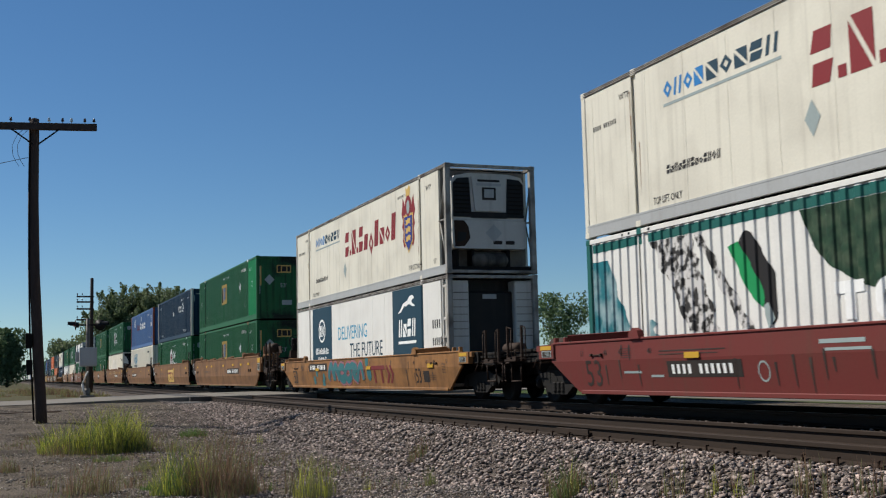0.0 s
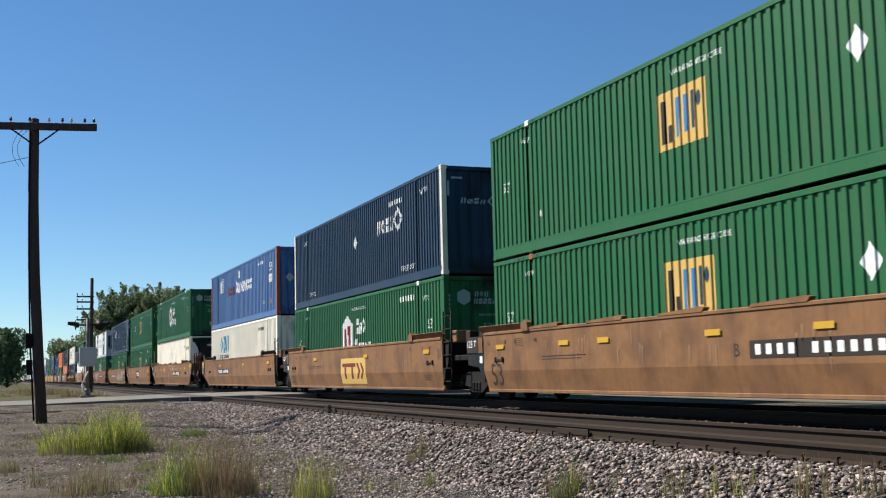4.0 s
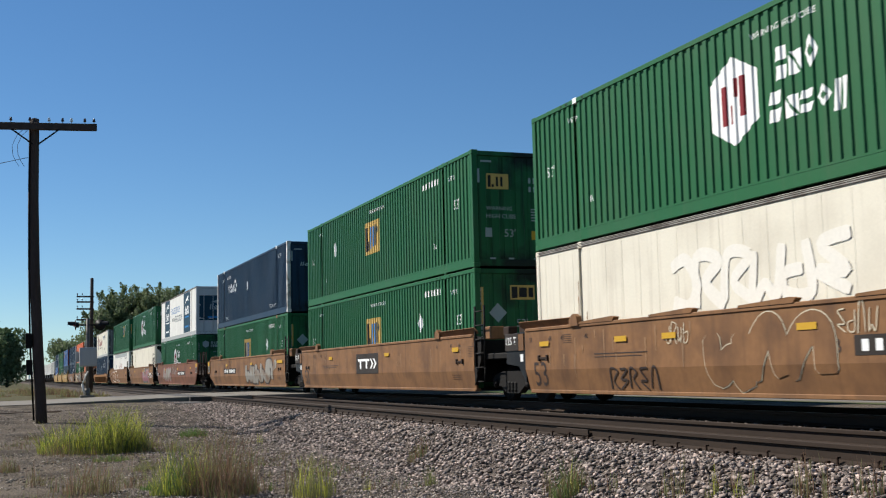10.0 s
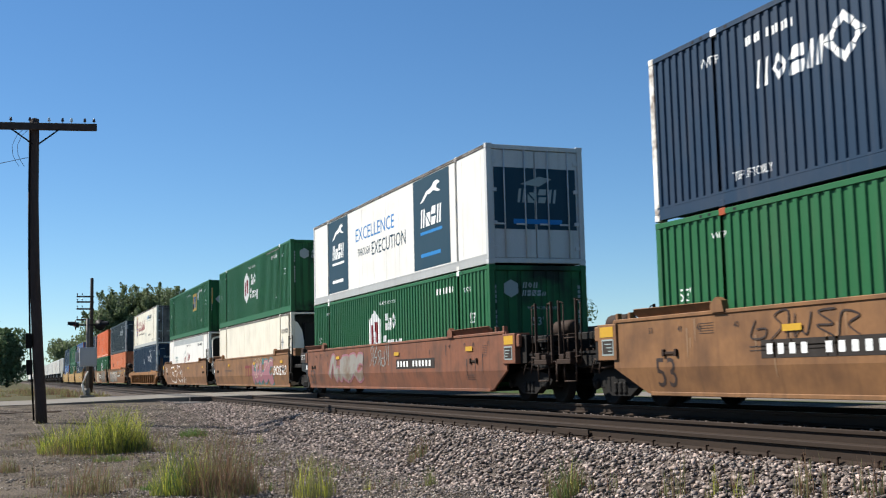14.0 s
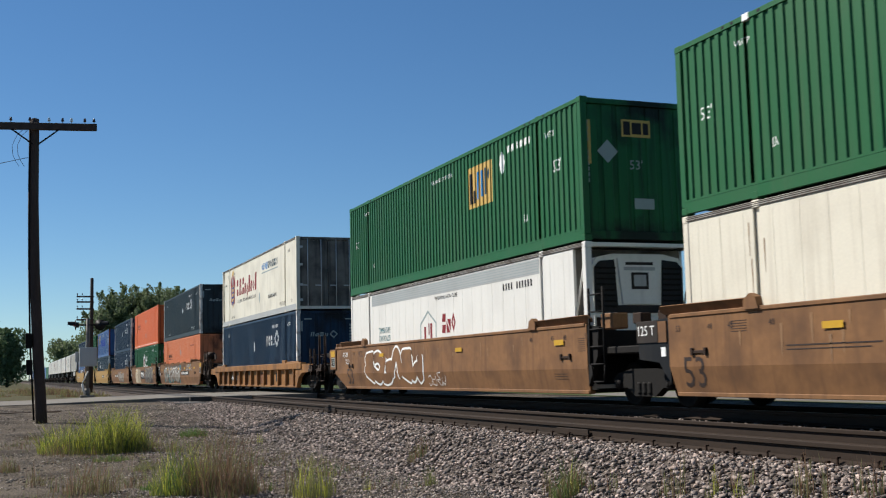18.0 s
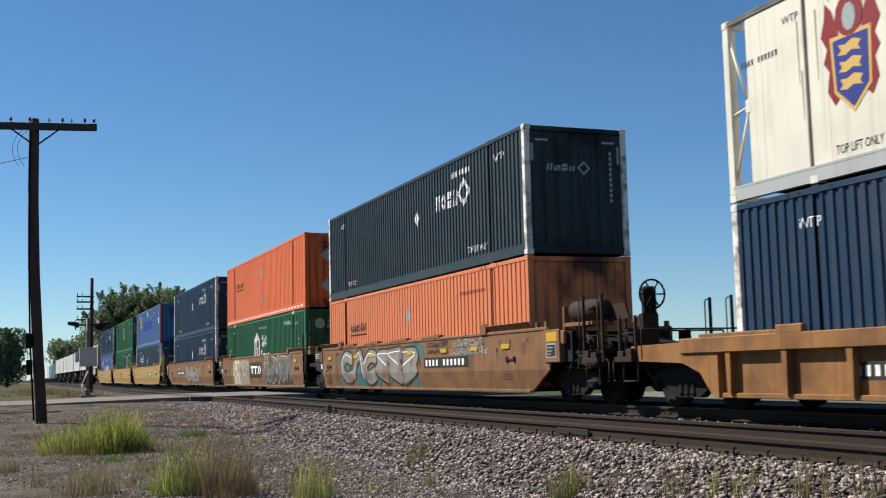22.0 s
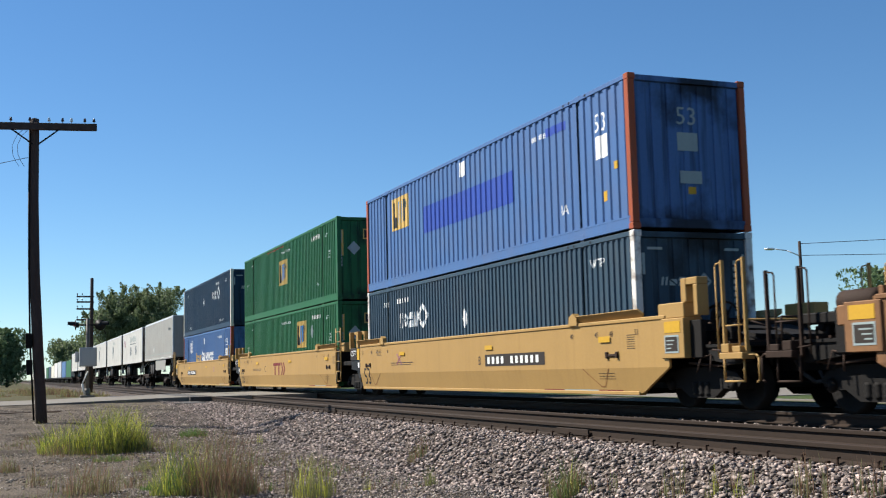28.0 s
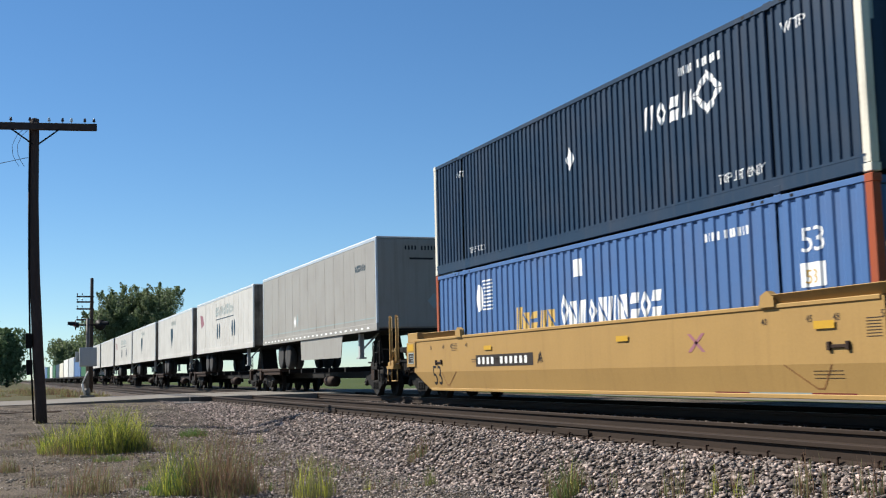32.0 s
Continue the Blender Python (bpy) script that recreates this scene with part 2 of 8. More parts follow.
BLADE_DRY = material("dry_russet_weed", (0.203, 0.12, 0.075), 0.85, grain=(2, 0.2), stain=(1.5, 0.4), random=0.35, dirt=(0.203, 0.158, 0.09), thin=0.35)
BLADE_GREEN = material("green_weed", (0.0975, 0.165, 0.0375), 0.75, grain=(2, 0.2), stain=(1.5, 0.3), random=0.35, dirt=(0.12, 0.143, 0.045), thin=0.4)
CAR_RED = material("red_car_paint", (0.36, 0.024, 0.032), 0.3, grain=(10, 0.02), stain=(1, 0.05))


# ---- mesh helpers ----
def mesh_of(bm, name, mat):
    me = bpy.data.meshes.new(name)
    bmesh.ops.recalc_face_normals(bm, faces=bm.faces)
    bm.to_mesh(me)
    bm.free()
    me.materials.append(mat)
    return me


def part(name, bm, mat, parent=None, label=""):
    ob = new(name, mesh_of(bm, name, mat))
    ob.parent = parent
    return tagged(ob, label)


def thing(name, label, category, group="", kind=""):
    ob = new(name)
    ob.empty_display_size = 0.2
    return tagged(ob, label, category, group, kind)


def box(bm, x0, x1, y0, y1, z0, z1, bevel=0.0):
    v = [bm.verts.new((x, y, z)) for x in (x0, x1) for y in (y0, y1) for z in (z0, z1)]
    fs = [bm.faces.new([v[i] for i in q]) for q in ((0, 1, 3, 2), (4, 6, 7, 5), (0, 4, 5, 1), (2, 3, 7, 6), (0, 2, 6, 4), (1, 5, 7, 3))]
    if bevel:
        bmesh.ops.bevel(bm, geom=list({e for f in fs for e in f.edges}), offset=bevel, segments=1, affect="EDGES")
    return bm


def boxes(*rows, bevel=0.0):
    bm = bmesh.new()
    for r in rows:
        box(bm, *r, bevel=bevel)
    return bm


def rod(bm, a, b, r0, r1=None, seg=10):
    a, b = Vector(a), Vector(b)
    r1 = r0 if r1 is None else r1
    q = (b - a).to_track_quat("Z", "Y")
    rings = []
    for c, r in ((a, r0), (b, r1)):
        rings.append([bm.verts.new(c + q @ Vector((r * math.cos(k * math.tau / seg), r * math.sin(k * math.tau / seg), 0))) for k in range(seg)])
    for k in range(seg):
        f = bm.faces.new((rings[0][k], rings[0][(k + 1) % seg], rings[1][(k + 1) % seg], rings[1][k]))
        f.smooth = True
    bm.faces.new(rings[0][::-1])
    bm.faces.new(rings[1])
    return bm


def rods(*rows, seg=10):
    bm = bmesh.new()
    for r in rows:
        rod(bm, *r, seg=seg)
    return bm


def path_rod(bm, pts, r, seg=6):
    for a, b in zip(pts, pts[1:]):
        rod(bm, a, b, r, seg=seg)
    return bm


def prism(outline, axis, c0, c1, bm=None):
    """Extrudes an outline of (u, v) along x, y or z from c0 to c1."""
    bm = bm or bmesh.new()
    place = {"x": lambda u, v, c: (c, u, v), "y": lambda u, v, c: (u, c, v), "z": lambda u, v, c: (u, v, c)}[axis]
    lo = [bm.verts.new(place(u, v, c0)) for u, v in outline]
    hi = [bm.verts.new(place(u, v, c1)) for u, v in outline]
    n = len(outline)
    for k in range(n):
        bm.faces.new((lo[k], lo[(k + 1) % n], hi[(k + 1) % n], hi[k]))
    bm.faces.new(lo[::-1])
    bm.faces.new(hi)
    return bm


def lathe(bm, profile, origin, axis="z", seg=16):
    """Turns a profile of (radius, height) round an axis."""
    o = Vector(origin)
    rings = []
    for r, h in profile:
        ring = []
        for k in range(seg):
            c, s = r * math.cos(k * math.tau / seg), r * math.sin(k * math.tau / seg)
            ring.append(bm.verts.new(o + Vector({"z": (c, s, h), "y": (c, h, s), "x": (h, c, s)}[axis])))
        rings.append(ring)
    for a, b in zip(rings, rings[1:]):
        for k in range(seg):
            f = bm.faces.new((a[k], a[(k + 1) % seg], b[(k + 1) % seg], b[k]))
            f.smooth = True
    bm.faces.new(rings[0][::-1])
    bm.faces.new(rings[-1])
    return bm


# ---- ground and tracks ----
NEAR_Y, TRAIN_Y = 7.90, 11.91
ROAD_X0, ROAD_X1 = -50.5, -42.0


def ground_z(x, y):
    t = min(1.0, max(0.0, (-22 - x) / 19))
    z = -0.64 + 0.50 * t
    if y > 9:
        z = -0.21 + 0.06 * min(1.0, max(0.0, (-24 - x) / 20))
    far = min(1.0, max(0.0, (math.hypot(x, y) - 60) / 200))
    return z * (1 - far) - 0.25 * far


def bed_z(x, y):
    lift = ground_z(x, 4)
    if y < 6.35:
        k = (y - 5.4) / 0.95
        return lift - 0.03 + (-0.215 - lift + 0.03) * max(0, k)
    if y > 13.7:
        return -0.215 - (y - 13.7) * 0.35
    return -0.215


def sheet(name, xs, ys, zf, mat, label, thick=0.0):
    bm = bmesh.new()
    grid = [[bm.verts.new((x, y, zf(x, y))) for y in ys] for x in xs]
    for a, b in zip(grid, grid[1:]):
        for j in range(len(ys) - 1):
            f = bm.faces.new((a[j], b[j], b[j + 1], a[j + 1]))
            f.smooth = True
    ob = new(name, mesh_of(bm, name, mat))
    return tagged(ob, label, name.replace("_", " "), kind="structure")


def steps(*rows):
    out = []
    for a, b, d in rows:
        k = max(1, round((b - a) / d))
        out += [a + (b - a) * i / k for i in range(k)]
    return out + [rows[-1][1]]


def rough(x, y):
    return 0.03 * noise.noise(Vector((x * 0.9, y * 0.9, 0))) + 0.012 * noise.noise(Vector((x * 4, y * 4, 3)))


# one sheet of soil and turf to the horizon
ground = sheet("ground", steps((-4000, -400, 600), (-400, -60, 10), (-60, -35, 0.8), (-35, 0, 0.25), (0, 60, 6), (60, 3000, 735)),
               steps((-3000, -300, 900), (-300, -10, 20), (-10, -1, 0.8), (-1, 5.5, 0.25), (5.5, 30, 1.2), (30, 300, 20), (300, 3000, 900)),
               lambda x, y: ground_z(x, y) + (rough(x, y) if -60 < x < 5 and y < 7 else 0) - (0.35 if 5.8 < y < 13.6 else 0), SOIL,
               "grey gravelly soil with dry patches beside the tracks")
# turf areas: behind the tracks and past the road
turf = sheet("lawn", steps((-1500, -100, 100), (-100, -20, 4), (-20, 60, 8)), steps((17.6, 40, 3), (40, 900, 60)),
             lambda x, y: ground_z(x, y) + 0.012 + 0.02 * noise.noise(Vector((x * 0.5, y * 0.5, 0))), TURF, "green mown grass behind the railway line")
verge = sheet("verge", steps((-1500, -100, 100), (-100, -51.5, 2)), steps((-700, -20, 40), (-20, 4.6, 1.2)),
              lambda x, y: ground_z(x, y) + 0.03 + 0.04 * noise.noise(Vector((x * 0.6, y * 0.6, 2))), VERGE, "rough dry grass past the level crossing")
bed = sheet("ballast", steps((-900, -60, 14), (-60, -51.2, 1.5), (-51.2, -50.6, 0.6)), steps((5.4, 6.35, 0.24), (6.35, 13.7, 0.6), (13.7, 15.0, 0.4)),
            lambda x, y: bed_z(x, y), BED, "grey crushed stone ballast under the tracks past the crossing")
bed2 = sheet("ballast", steps((-41.9, -2, 0.3), (-2, 70, 6)), steps((5.4, 6.35, 0.19), (6.35, 10.95, 0.35)),
             lambda x, y: bed_z(x, y) + 0.02 * noise.noise(Vector((x * 3, y * 3, 0))), BED, "grey crushed stone ballast under the two tracks")


# bed of the train's track, coloured dark to stand for shade under the cars
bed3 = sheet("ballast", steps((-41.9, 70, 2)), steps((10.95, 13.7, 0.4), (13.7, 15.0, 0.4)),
             lambda x, y: bed_z(x, y), SHADE_BED, "ballast under the train's track, coloured dark for the train's shade")


def scatter(name, count, where, size, mat, label, category, seed):
    """Many small broken stones as one mesh."""
    rng = np.random.default_rng(seed)
    shapes = []
    for k in range(28):
        hull = bmesh.new()
        pts = rng.normal(size=(9, 3))
        pts /= np.linalg.norm(pts, axis=1)[:, None]
        for p in pts * rng.uniform((0.9, 0.65, 0.5), (1.6, 1.2, 0.9)):
            hull.verts.new(p)
        out = bmesh.ops.convex_hull(hull, input=hull.verts)
        bmesh.ops.delete(hull, geom=[g for g in out["geom_interior"] + out["geom_unused"] if isinstance(g, bmesh.types.BMVert)], context="VERTS")
        bmesh.ops.triangulate(hull, faces=hull.faces[:])
        hull.verts.index_update()
        shapes.append((np.array([v.co[:] for v in hull.verts]), np.array([[v.index for v in f.verts] for f in hull.faces])))
        hull.free()
    vs, fs, off = [], [], 0
    for i in range(count):
        x, y, z = where(rng)
        a = rng.uniform(0, math.tau)
        tilt = rng.uniform(-0.7, 0.7)
        v0, f0 = shapes[i % 28]
        v = v0 * size(rng)
        c, s = math.cos(tilt), math.sin(tilt)
        v = np.stack([v[:, 0], c * v[:, 1] - s * v[:, 2], s * v[:, 1] + c * v[:, 2]], 1)
        c, s = math.cos(a), math.sin(a)
        v = np.stack([c * v[:, 0] - s * v[:, 1] + x, s * v[:, 0] + c * v[:, 1] + y, v[:, 2] + z], 1)
        vs.append(v)
        fs.append(f0 + off)
        off += len(v0)
    me = bpy.data.meshes.new(name)
    V, F = np.concatenate(vs), np.concatenate(fs)
    me.vertices.add(len(V))
    me.vertices.foreach_set("co", V.ravel())
    me.loops.add(F.size)
    me.loops.foreach_set("vertex_index", F.ravel())
    me.polygons.add(len(F))
    me.polygons.foreach_set("loop_start", np.arange(0, F.size, 3))
    me.update(calc_edges=True)
    me.materials.append(mat)
    return tagged(new(name, me), label, category, kind="stuff")


def on_shoulder(rng):
    x = -4.5 - 37 * rng.random() ** 1.6
    y = rng.uniform(5.1, 7.25)
    return x, y, (bed_z(x, y) if y > 5.4 else ground_z(x, y)) + rng.uniform(-0.005, 0.03)


def between_tracks(rng):
    x = -6 - 30 * rng.random() ** 1.3
    y = rng.uniform(8.9, 11.0)
    return x, y, bed_z(x, y) + rng.uniform(-0.005, 0.03)


def in_track(rng):
    x = -5 - 30 * rng.random() ** 1.4
    y = rng.uniform(7.3, 8.6)
    return x, y, bed_z(x, y) + rng.uniform(-0.01, 0.015)


def on_soil(rng):
    x = -9 - 30 * rng.random() ** 1.5
    y = 5.4 - 6.5 * rng.random() ** 1.5
    while noise.noise(Vector((x * 0.7, y * 0.7, 5))) > 0.30 * rng.random() + 0.02:
        x, y = -9 - 30 * rng.random() ** 1.5, 5.4 - 6.5 * rng.random() ** 1.5
    return x, y, ground_z(x, y) + rough(x, y) + 0.004


scatter("ballast_stones", 36000, on_shoulder, lambda r: r.uniform(0.014, 0.042), STONE, "grey and pinkish crushed ballast stones on the shoulder", "ballast stones", 1)
def spilled(rng):
    x = -7 - 28 * rng.random() ** 1.4
    y = 5.35 - 3.4 * rng.random() ** 1.6
    return x, y, ground_z(x, y) + rough(x, y) + 0.008


scatter("ballast_stones", 22000, spilled, lambda r: 0.007 + 0.022 * r.random() ** 1.6, STONE, "loose ballast stones spilled over the soil", "ballast stones", 5)
scatter("ballast_stones", 5000, between_tracks, lambda r: r.uniform(0.018, 0.036), STONE, "grey ballast stones between the two tracks", "ballast stones", 2)
scatter("ballast_stones", 3000, in_track, lambda r: r.uniform(0.018, 0.034), STONE, "grey ballast stones between the rails", "ballast stones", 3)
scatter("gravel", 38000, on_soil, lambda r: 0.006 + 0.021 * r.random() ** 4, GRIT, "loose pale gravel strewn over the soil", "gravel", 4)

def at_rail_foot(rng):
    x = -4.5 - 34 * rng.random() ** 1.5
    y = 6.92 + abs(rng.normal()) * -0.14
    return x, y, bed_z(x, y) + rng.uniform(0.0, 0.03)


scatter("ballast_stones", 5000, at_rail_foot, lambda r: r.uniform(0.010, 0.03), RUSTY_STONE, "rust-brown stones along the foot of the rail", "ballast stones", 6)

def fine_gravel(rng):
    x = -7.5 - 9 * rng.random()
    y = 5.4 - 4.4 * rng.random() ** 1.2
    return x, y, ground_z(x, y) + rough(x, y) + 0.003


scatter("gravel", 26000, fine_gravel, lambda r: 0.004 + 0.010 * r.random() ** 1.5, GRIT, "fine pale gravel trodden into the soil", "gravel", 7)

RAIL = [(-0.075, -0.18), (0.075, -0.18), (0.075, -0.168), (0.010, -0.145), (0.009, -0.052), (0.036, -0.042), (0.036, -0.006), (0.028, 0.0), (-0.028, 0.0), (-0.036, -0.006), (-0.036, -0.042), (-0.009, -0.052), (-0.010, -0.145), (-0.075, -0.168)]


def rail(y, label, shiny=True):
    bm = prism(RAIL, "x", -900, 70)
    ob = tagged(new("rail", mesh_of(bm, "rail", RAIL_WEB)), label, "rail", kind="structure")
    ob.location = (0, y, 0)
    if shiny:
        part("running_surface", boxes((-900, 70, -0.026, 0.026, 0.001, 0.004)), RAIL_TOP, ob, "rail head polished by wheels")
    return ob


near_rail = rail(NEAR_Y - 0.755, "brown weathered steel rail of the empty track", False)
rail(NEAR_Y + 0.755, "brown weathered steel rail of the empty track", False)
rail(TRAIN_Y - 0.755, "worn steel rail under the freight train")
rail(TRAIN_Y + 0.755, "worn steel rail under the freight train")
for jx in (-25.6, -13.5):
    part("joint_bar", boxes((jx - 0.45, jx + 0.45, -0.055, -0.035, -0.145, -0.06), bevel=0.005), RAIL_WEB, near_rail, "bolted rail joint bar")

# ties with plates and spikes, close to the camera
tie0 = thing("railway_tie", "creosoted timber tie with plates and spikes, sunk in ballast", "railway tie", "ties of the empty track")
part("timber", boxes((-0.115, 0.115, -1.28, 1.28, -0.36, -0.197), bevel=0.008), TIE, tie0)
for ry in (-0.755, 0.755):
    part("tie_plate", boxes((-0.10, 0.10, ry - 0.18, ry + 0.18, -0.196, -0.182)), STEEL_RUST, tie0, "rusty tie plate")
    for sx in (-0.07, 0.07):
        for sy in (-1, 1):
            part("spike", boxes((sx - 0.009, sx + 0.009, ry + sy * 0.095 - 0.009, ry + sy * 0.095 + 0.009, -0.182, -0.125 if sx > 0 and ry < 0 else -0.165), (sx - 0.016, sx + 0.016, ry + sy * 0.088 - 0.02, ry + sy * 0.088 + 0.02, -0.125 if sx > 0 and ry < 0 else -0.165, -0.11 if sx > 0 and ry < 0 else -0.155)), STEEL_RUST, tie0)
tie0.location = (-4.2, NEAR_Y, 0)
for k in range(1, 72):
    if -42 < -4.2 - 0.52 * k:
        copy_thing(tie0, pose(-4.2 - 0.52 * k + random.uniform(-0.03, 0.03), NEAR_Y, 0, 0, 0, random.uniform(-1, 1)))

# ---- level crossing ----
road = sheet("road", steps((ROAD_X0, ROAD_X1, 1.0)), steps((-80, -10, 10), (-10, 20, 0.8), (20, 90, 10)),
             lambda x, y: (-0.005 if 5.6 < y < 14.5 else -0.005 - 0.10 * min(1, abs(y - (5.6 if y < 9 else 14.5)) / 5)), CONCRETE, "pale concrete road over the level crossing")
rb = bmesh.new()
for x in (ROAD_X0, ROAD_X1):
    prism([(-80, -0.5), (90, -0.5), (90, -0.105), (19.5, -0.108), (14.5, -0.008), (5.6, -0.008), (0.6, -0.108), (-80, -0.108)], "x", x - 0.05, x + 0.05, rb)
part("road_edge", rb, CONCRETE, road)
for y0, y1 in ((6.3, 7.05), (7.24, 8.56), (8.75, 11.06), (11.25, 12.57), (12.76, 13.6)):
    part("crossing_panel", boxes((ROAD_X0 - 0.2, ROAD_X1 + 0.35, y0, y1, -0.2, 0.003), bevel=0.01), TAR if y0 < 7 else CONCRETE, road, "dark crossing panel" if y0 < 7 else "")
rb = bmesh.new()
box(rb, -42.0, -39.2, 5.3, 6.6, -0.42, -0.16, 0.06)
part("timber_edge", rb, TAR, road, "dark broken edge of the crossing")
# driveway and street behind the line
drive = tagged(new("pavement", mesh_of(boxes((-41, 40, 18.0, 18.5, -0.6, -0.17), (-35, -26, 18.5, 60, -0.6, -0.17)), "pavement", CONCRETE)), "pale concrete path behind the railway line", "pavement", kind="structure")


# ---- markings ----
TEXT_CACHE = {}


def text_shape(body):
    """Vertices and faces of a line of writing, 1 high, from x = 0."""
    if body not in TEXT_CACHE:
        cu = bpy.data.curves.new("lettering", "FONT")
        cu.body, cu.resolution_u = body, 2
        ob = bpy.data.objects.new("lettering", cu)
        me = ob.to_mesh()
        v = np.array([p.co[:2] for p in me.vertices])
        f = [tuple(p.vertices) for p in me.polygons]
        ob.to_mesh_clear()
        bpy.data.objects.remove(ob)
        bpy.data.curves.remove(cu)
        v -= v.min(0)
        TEXT_CACHE[body] = (v / v[:, 1].max(), f)
    return TEXT_CACHE[body]


class Face:
    """A surface of a thing to be marked: (u, v) on it to a place, with cuts where it bends."""

    def __init__(self, ob, place, cuts_u=(), cuts_v=()):
        self.ob, self.place, self.cuts_u, self.cuts_v = ob, place, cuts_u, cuts_v

    def put(self, name, verts, faces, mat, label="", layer=0):
        bm = bmesh.new()
        vs = [bm.verts.new((p[0], p[1], p[2] if len(p) > 2 else 0)) for p in verts]
        for f in faces:
            try:
                bm.faces.new([vs[i] for i in f])
            except ValueError:
                pass
        us, ws = [v[0] for v in verts], [v[1] for v in verts]
        for cuts, lo, hi, axis in ((self.cuts_u, min(us), max(us), (1, 0, 0)), (self.cuts_v, min(ws), max(ws), (0, 1, 0))):
            for c in cuts:
                if lo < c < hi:
                    bmesh.ops.bisect_plane(bm, geom=bm.verts[:] + bm.edges[:] + bm.faces[:], plane_co=Vector(axis) * c, plane_no=axis, dist=1e-5)
        for v in bm.verts:
            v.co = self.place(v.co.x, v.co.y, 0.004 + 0.0025 * (layer + v.co.z))
        return part(name, bm, mat, self.ob, label)

    def polys(self, name, polys, mat, label="", layer=0):
        verts, faces = [], []
        for p in polys:
            faces.append(tuple(range(len(verts), len(verts) + len(p))))
            verts += p
        return self.put(name, verts, faces, mat, label, layer)

    def text(self, body, u, v, h, mat, w=None, name="lettering", layer=0, lean=0.0):
        t, f = text_shape(body)
        k = (w / t[:, 0].max()) if w else h
        return tagged(self.put(name, [(u + x * k + lean * y * h, v + y * h) for x, y in t], f, mat, "", layer), kind="stuff" if len(body) > 1 else "")

    def rects(self, name, rows, mat, label="", layer=0):
        return tagged(self.polys(name, [[(a, c), (b, c), (b, d), (a, d)] for a, b, c, d in rows], mat, label, layer), kind="stuff" if len(rows) > 1 else "")

    def each(self, name, rows, mat, label="", layer=0):
        for r in rows:
            self.rects(name, [r], mat, label, layer)

    def code(self, n, u, v, h, mat, gap_after=4, w=None, layer=0):
        """A serial code as plain bars, one for each character."""
        pitch = (w or n * h * 0.72) / (n + (1 if n > gap_after else 0))
        rows = []
        for k in range(n):
            a = u + pitch * (k + (1 if k >= gap_after else 0))
            rows += [(a, a + pitch * 0.5, v + h * 0.04, v + h * 0.96)]
        return tagged(self.rects("serial_mark", rows, mat, layer=layer), kind="stuff")

    def blocks(self, name, u, v, w, h, n, mat, tall=1.0, seed=0, layer=0, form="", heavy=0.24):
        """A brand word as a row of plain rings, arches, cups and bars of its size and colour; form gives the heights: T tall, x low, g hanging, . a dot."""
        rng = random.Random(seed * 7 + n)
        form = form or "".join("T" if k == 0 or rng.random() > 0.45 else "x" for k in range(n))
        pitch = w / sum(0.45 if c in ".i" else 1.0 for c in form)
        a, last, polys = u, "", []
        for c in form:
            step = pitch * (0.45 if c in ".i" else 1.0)
            x0, x1 = a + pitch * 0.05, a + step - pitch * 0.09
            z1 = v + (h if c in "Ti" else h * 0.22 if c == "." else h * min(tall, 0.74))
            z0 = v - h * 0.28 if c == "g" else v
            k, m = pitch * heavy, h * heavy
            if c in ".i" or h < 0.13:
                polys.append([(x0, z0), (x1, z0), (x1, z1), (x0, z1)])
            else:
                kind = rng.choice([q for q in ("ring", "slashes", "split", "halves") if q != last])
                last = kind
                cx, cz, g, e = (x0 + x1) / 2, (z0 + z1) / 2, pitch * 0.05, (x1 - x0) * 0.2
                outer = [(x0, cz), (cx, z0), (x1, cz), (cx, z1)]
                inner = [(cx + (p - cx) * 0.42, cz + (q - cz) * 0.42) for p, q in outer]
                polys += {"ring": [[outer[j], outer[(j + 1) % 4], inner[(j + 1) % 4], inner[j]] for j in range(4)],
                          "slashes": [[(x0, z0), (x0 + k, z0), (x0 + k + e, z1), (x0 + e, z1)], [(x1 - k - e, z0), (x1 - e, z0), (x1, z1), (x1 - k, z1)]],
                          "split": [[(x0, z0), (x1 - g * 2, z0), (x0, z1 - g * 2)], [(x1, z1), (x0 + g * 2, z1), (x1, z0 + g * 2)]],
                          "halves": [[(x0, z0), (x1 - e, z0), (x1, cz - m * 0.3), (x0 + e * 0.5, cz - m * 0.3)], [(x0, cz + m * 0.3), (x1 - e * 0.5, cz + m * 0.3), (x1, z1), (x0 + e, z1)]]}[kind]
            a += step
        tagged(self.polys("brand_mark", polys, mat, layer=layer), kind="stuff")

    def ring(self, name, cu, cv, rx, rz, k, mat, label="", layer=0, n=24):
        """A flat ring, k its inner share."""
        vs = [(cu + rx * s * math.cos(a), cv + rz * s * math.sin(a)) for s in (1, k) for a in (i * math.tau / n for i in range(n))]
        return self.put(name, vs, [(i, (i + 1) % n, n + (i + 1) % n, n + i) for i in range(n)], mat, label, layer)

    def disc(self, name, cu, cv, rx, rz, mat, label="", layer=0, n=24):
        return self.polys(name, [[(cu + rx * math.cos(i * math.tau / n), cv + rz * math.sin(i * math.tau / n)) for i in range(n)]], mat, label, layer)

    def diamond(self, name, cu, cv, rx, rz, mat, label="", layer=0):
        return self.disc(name, cu, cv, rx, rz, mat, label, layer, n=4)


# ---- containers ----
CL, CW, CH = 16.154, 2.59, 2.915
HX = CL / 2
POST = 6.10


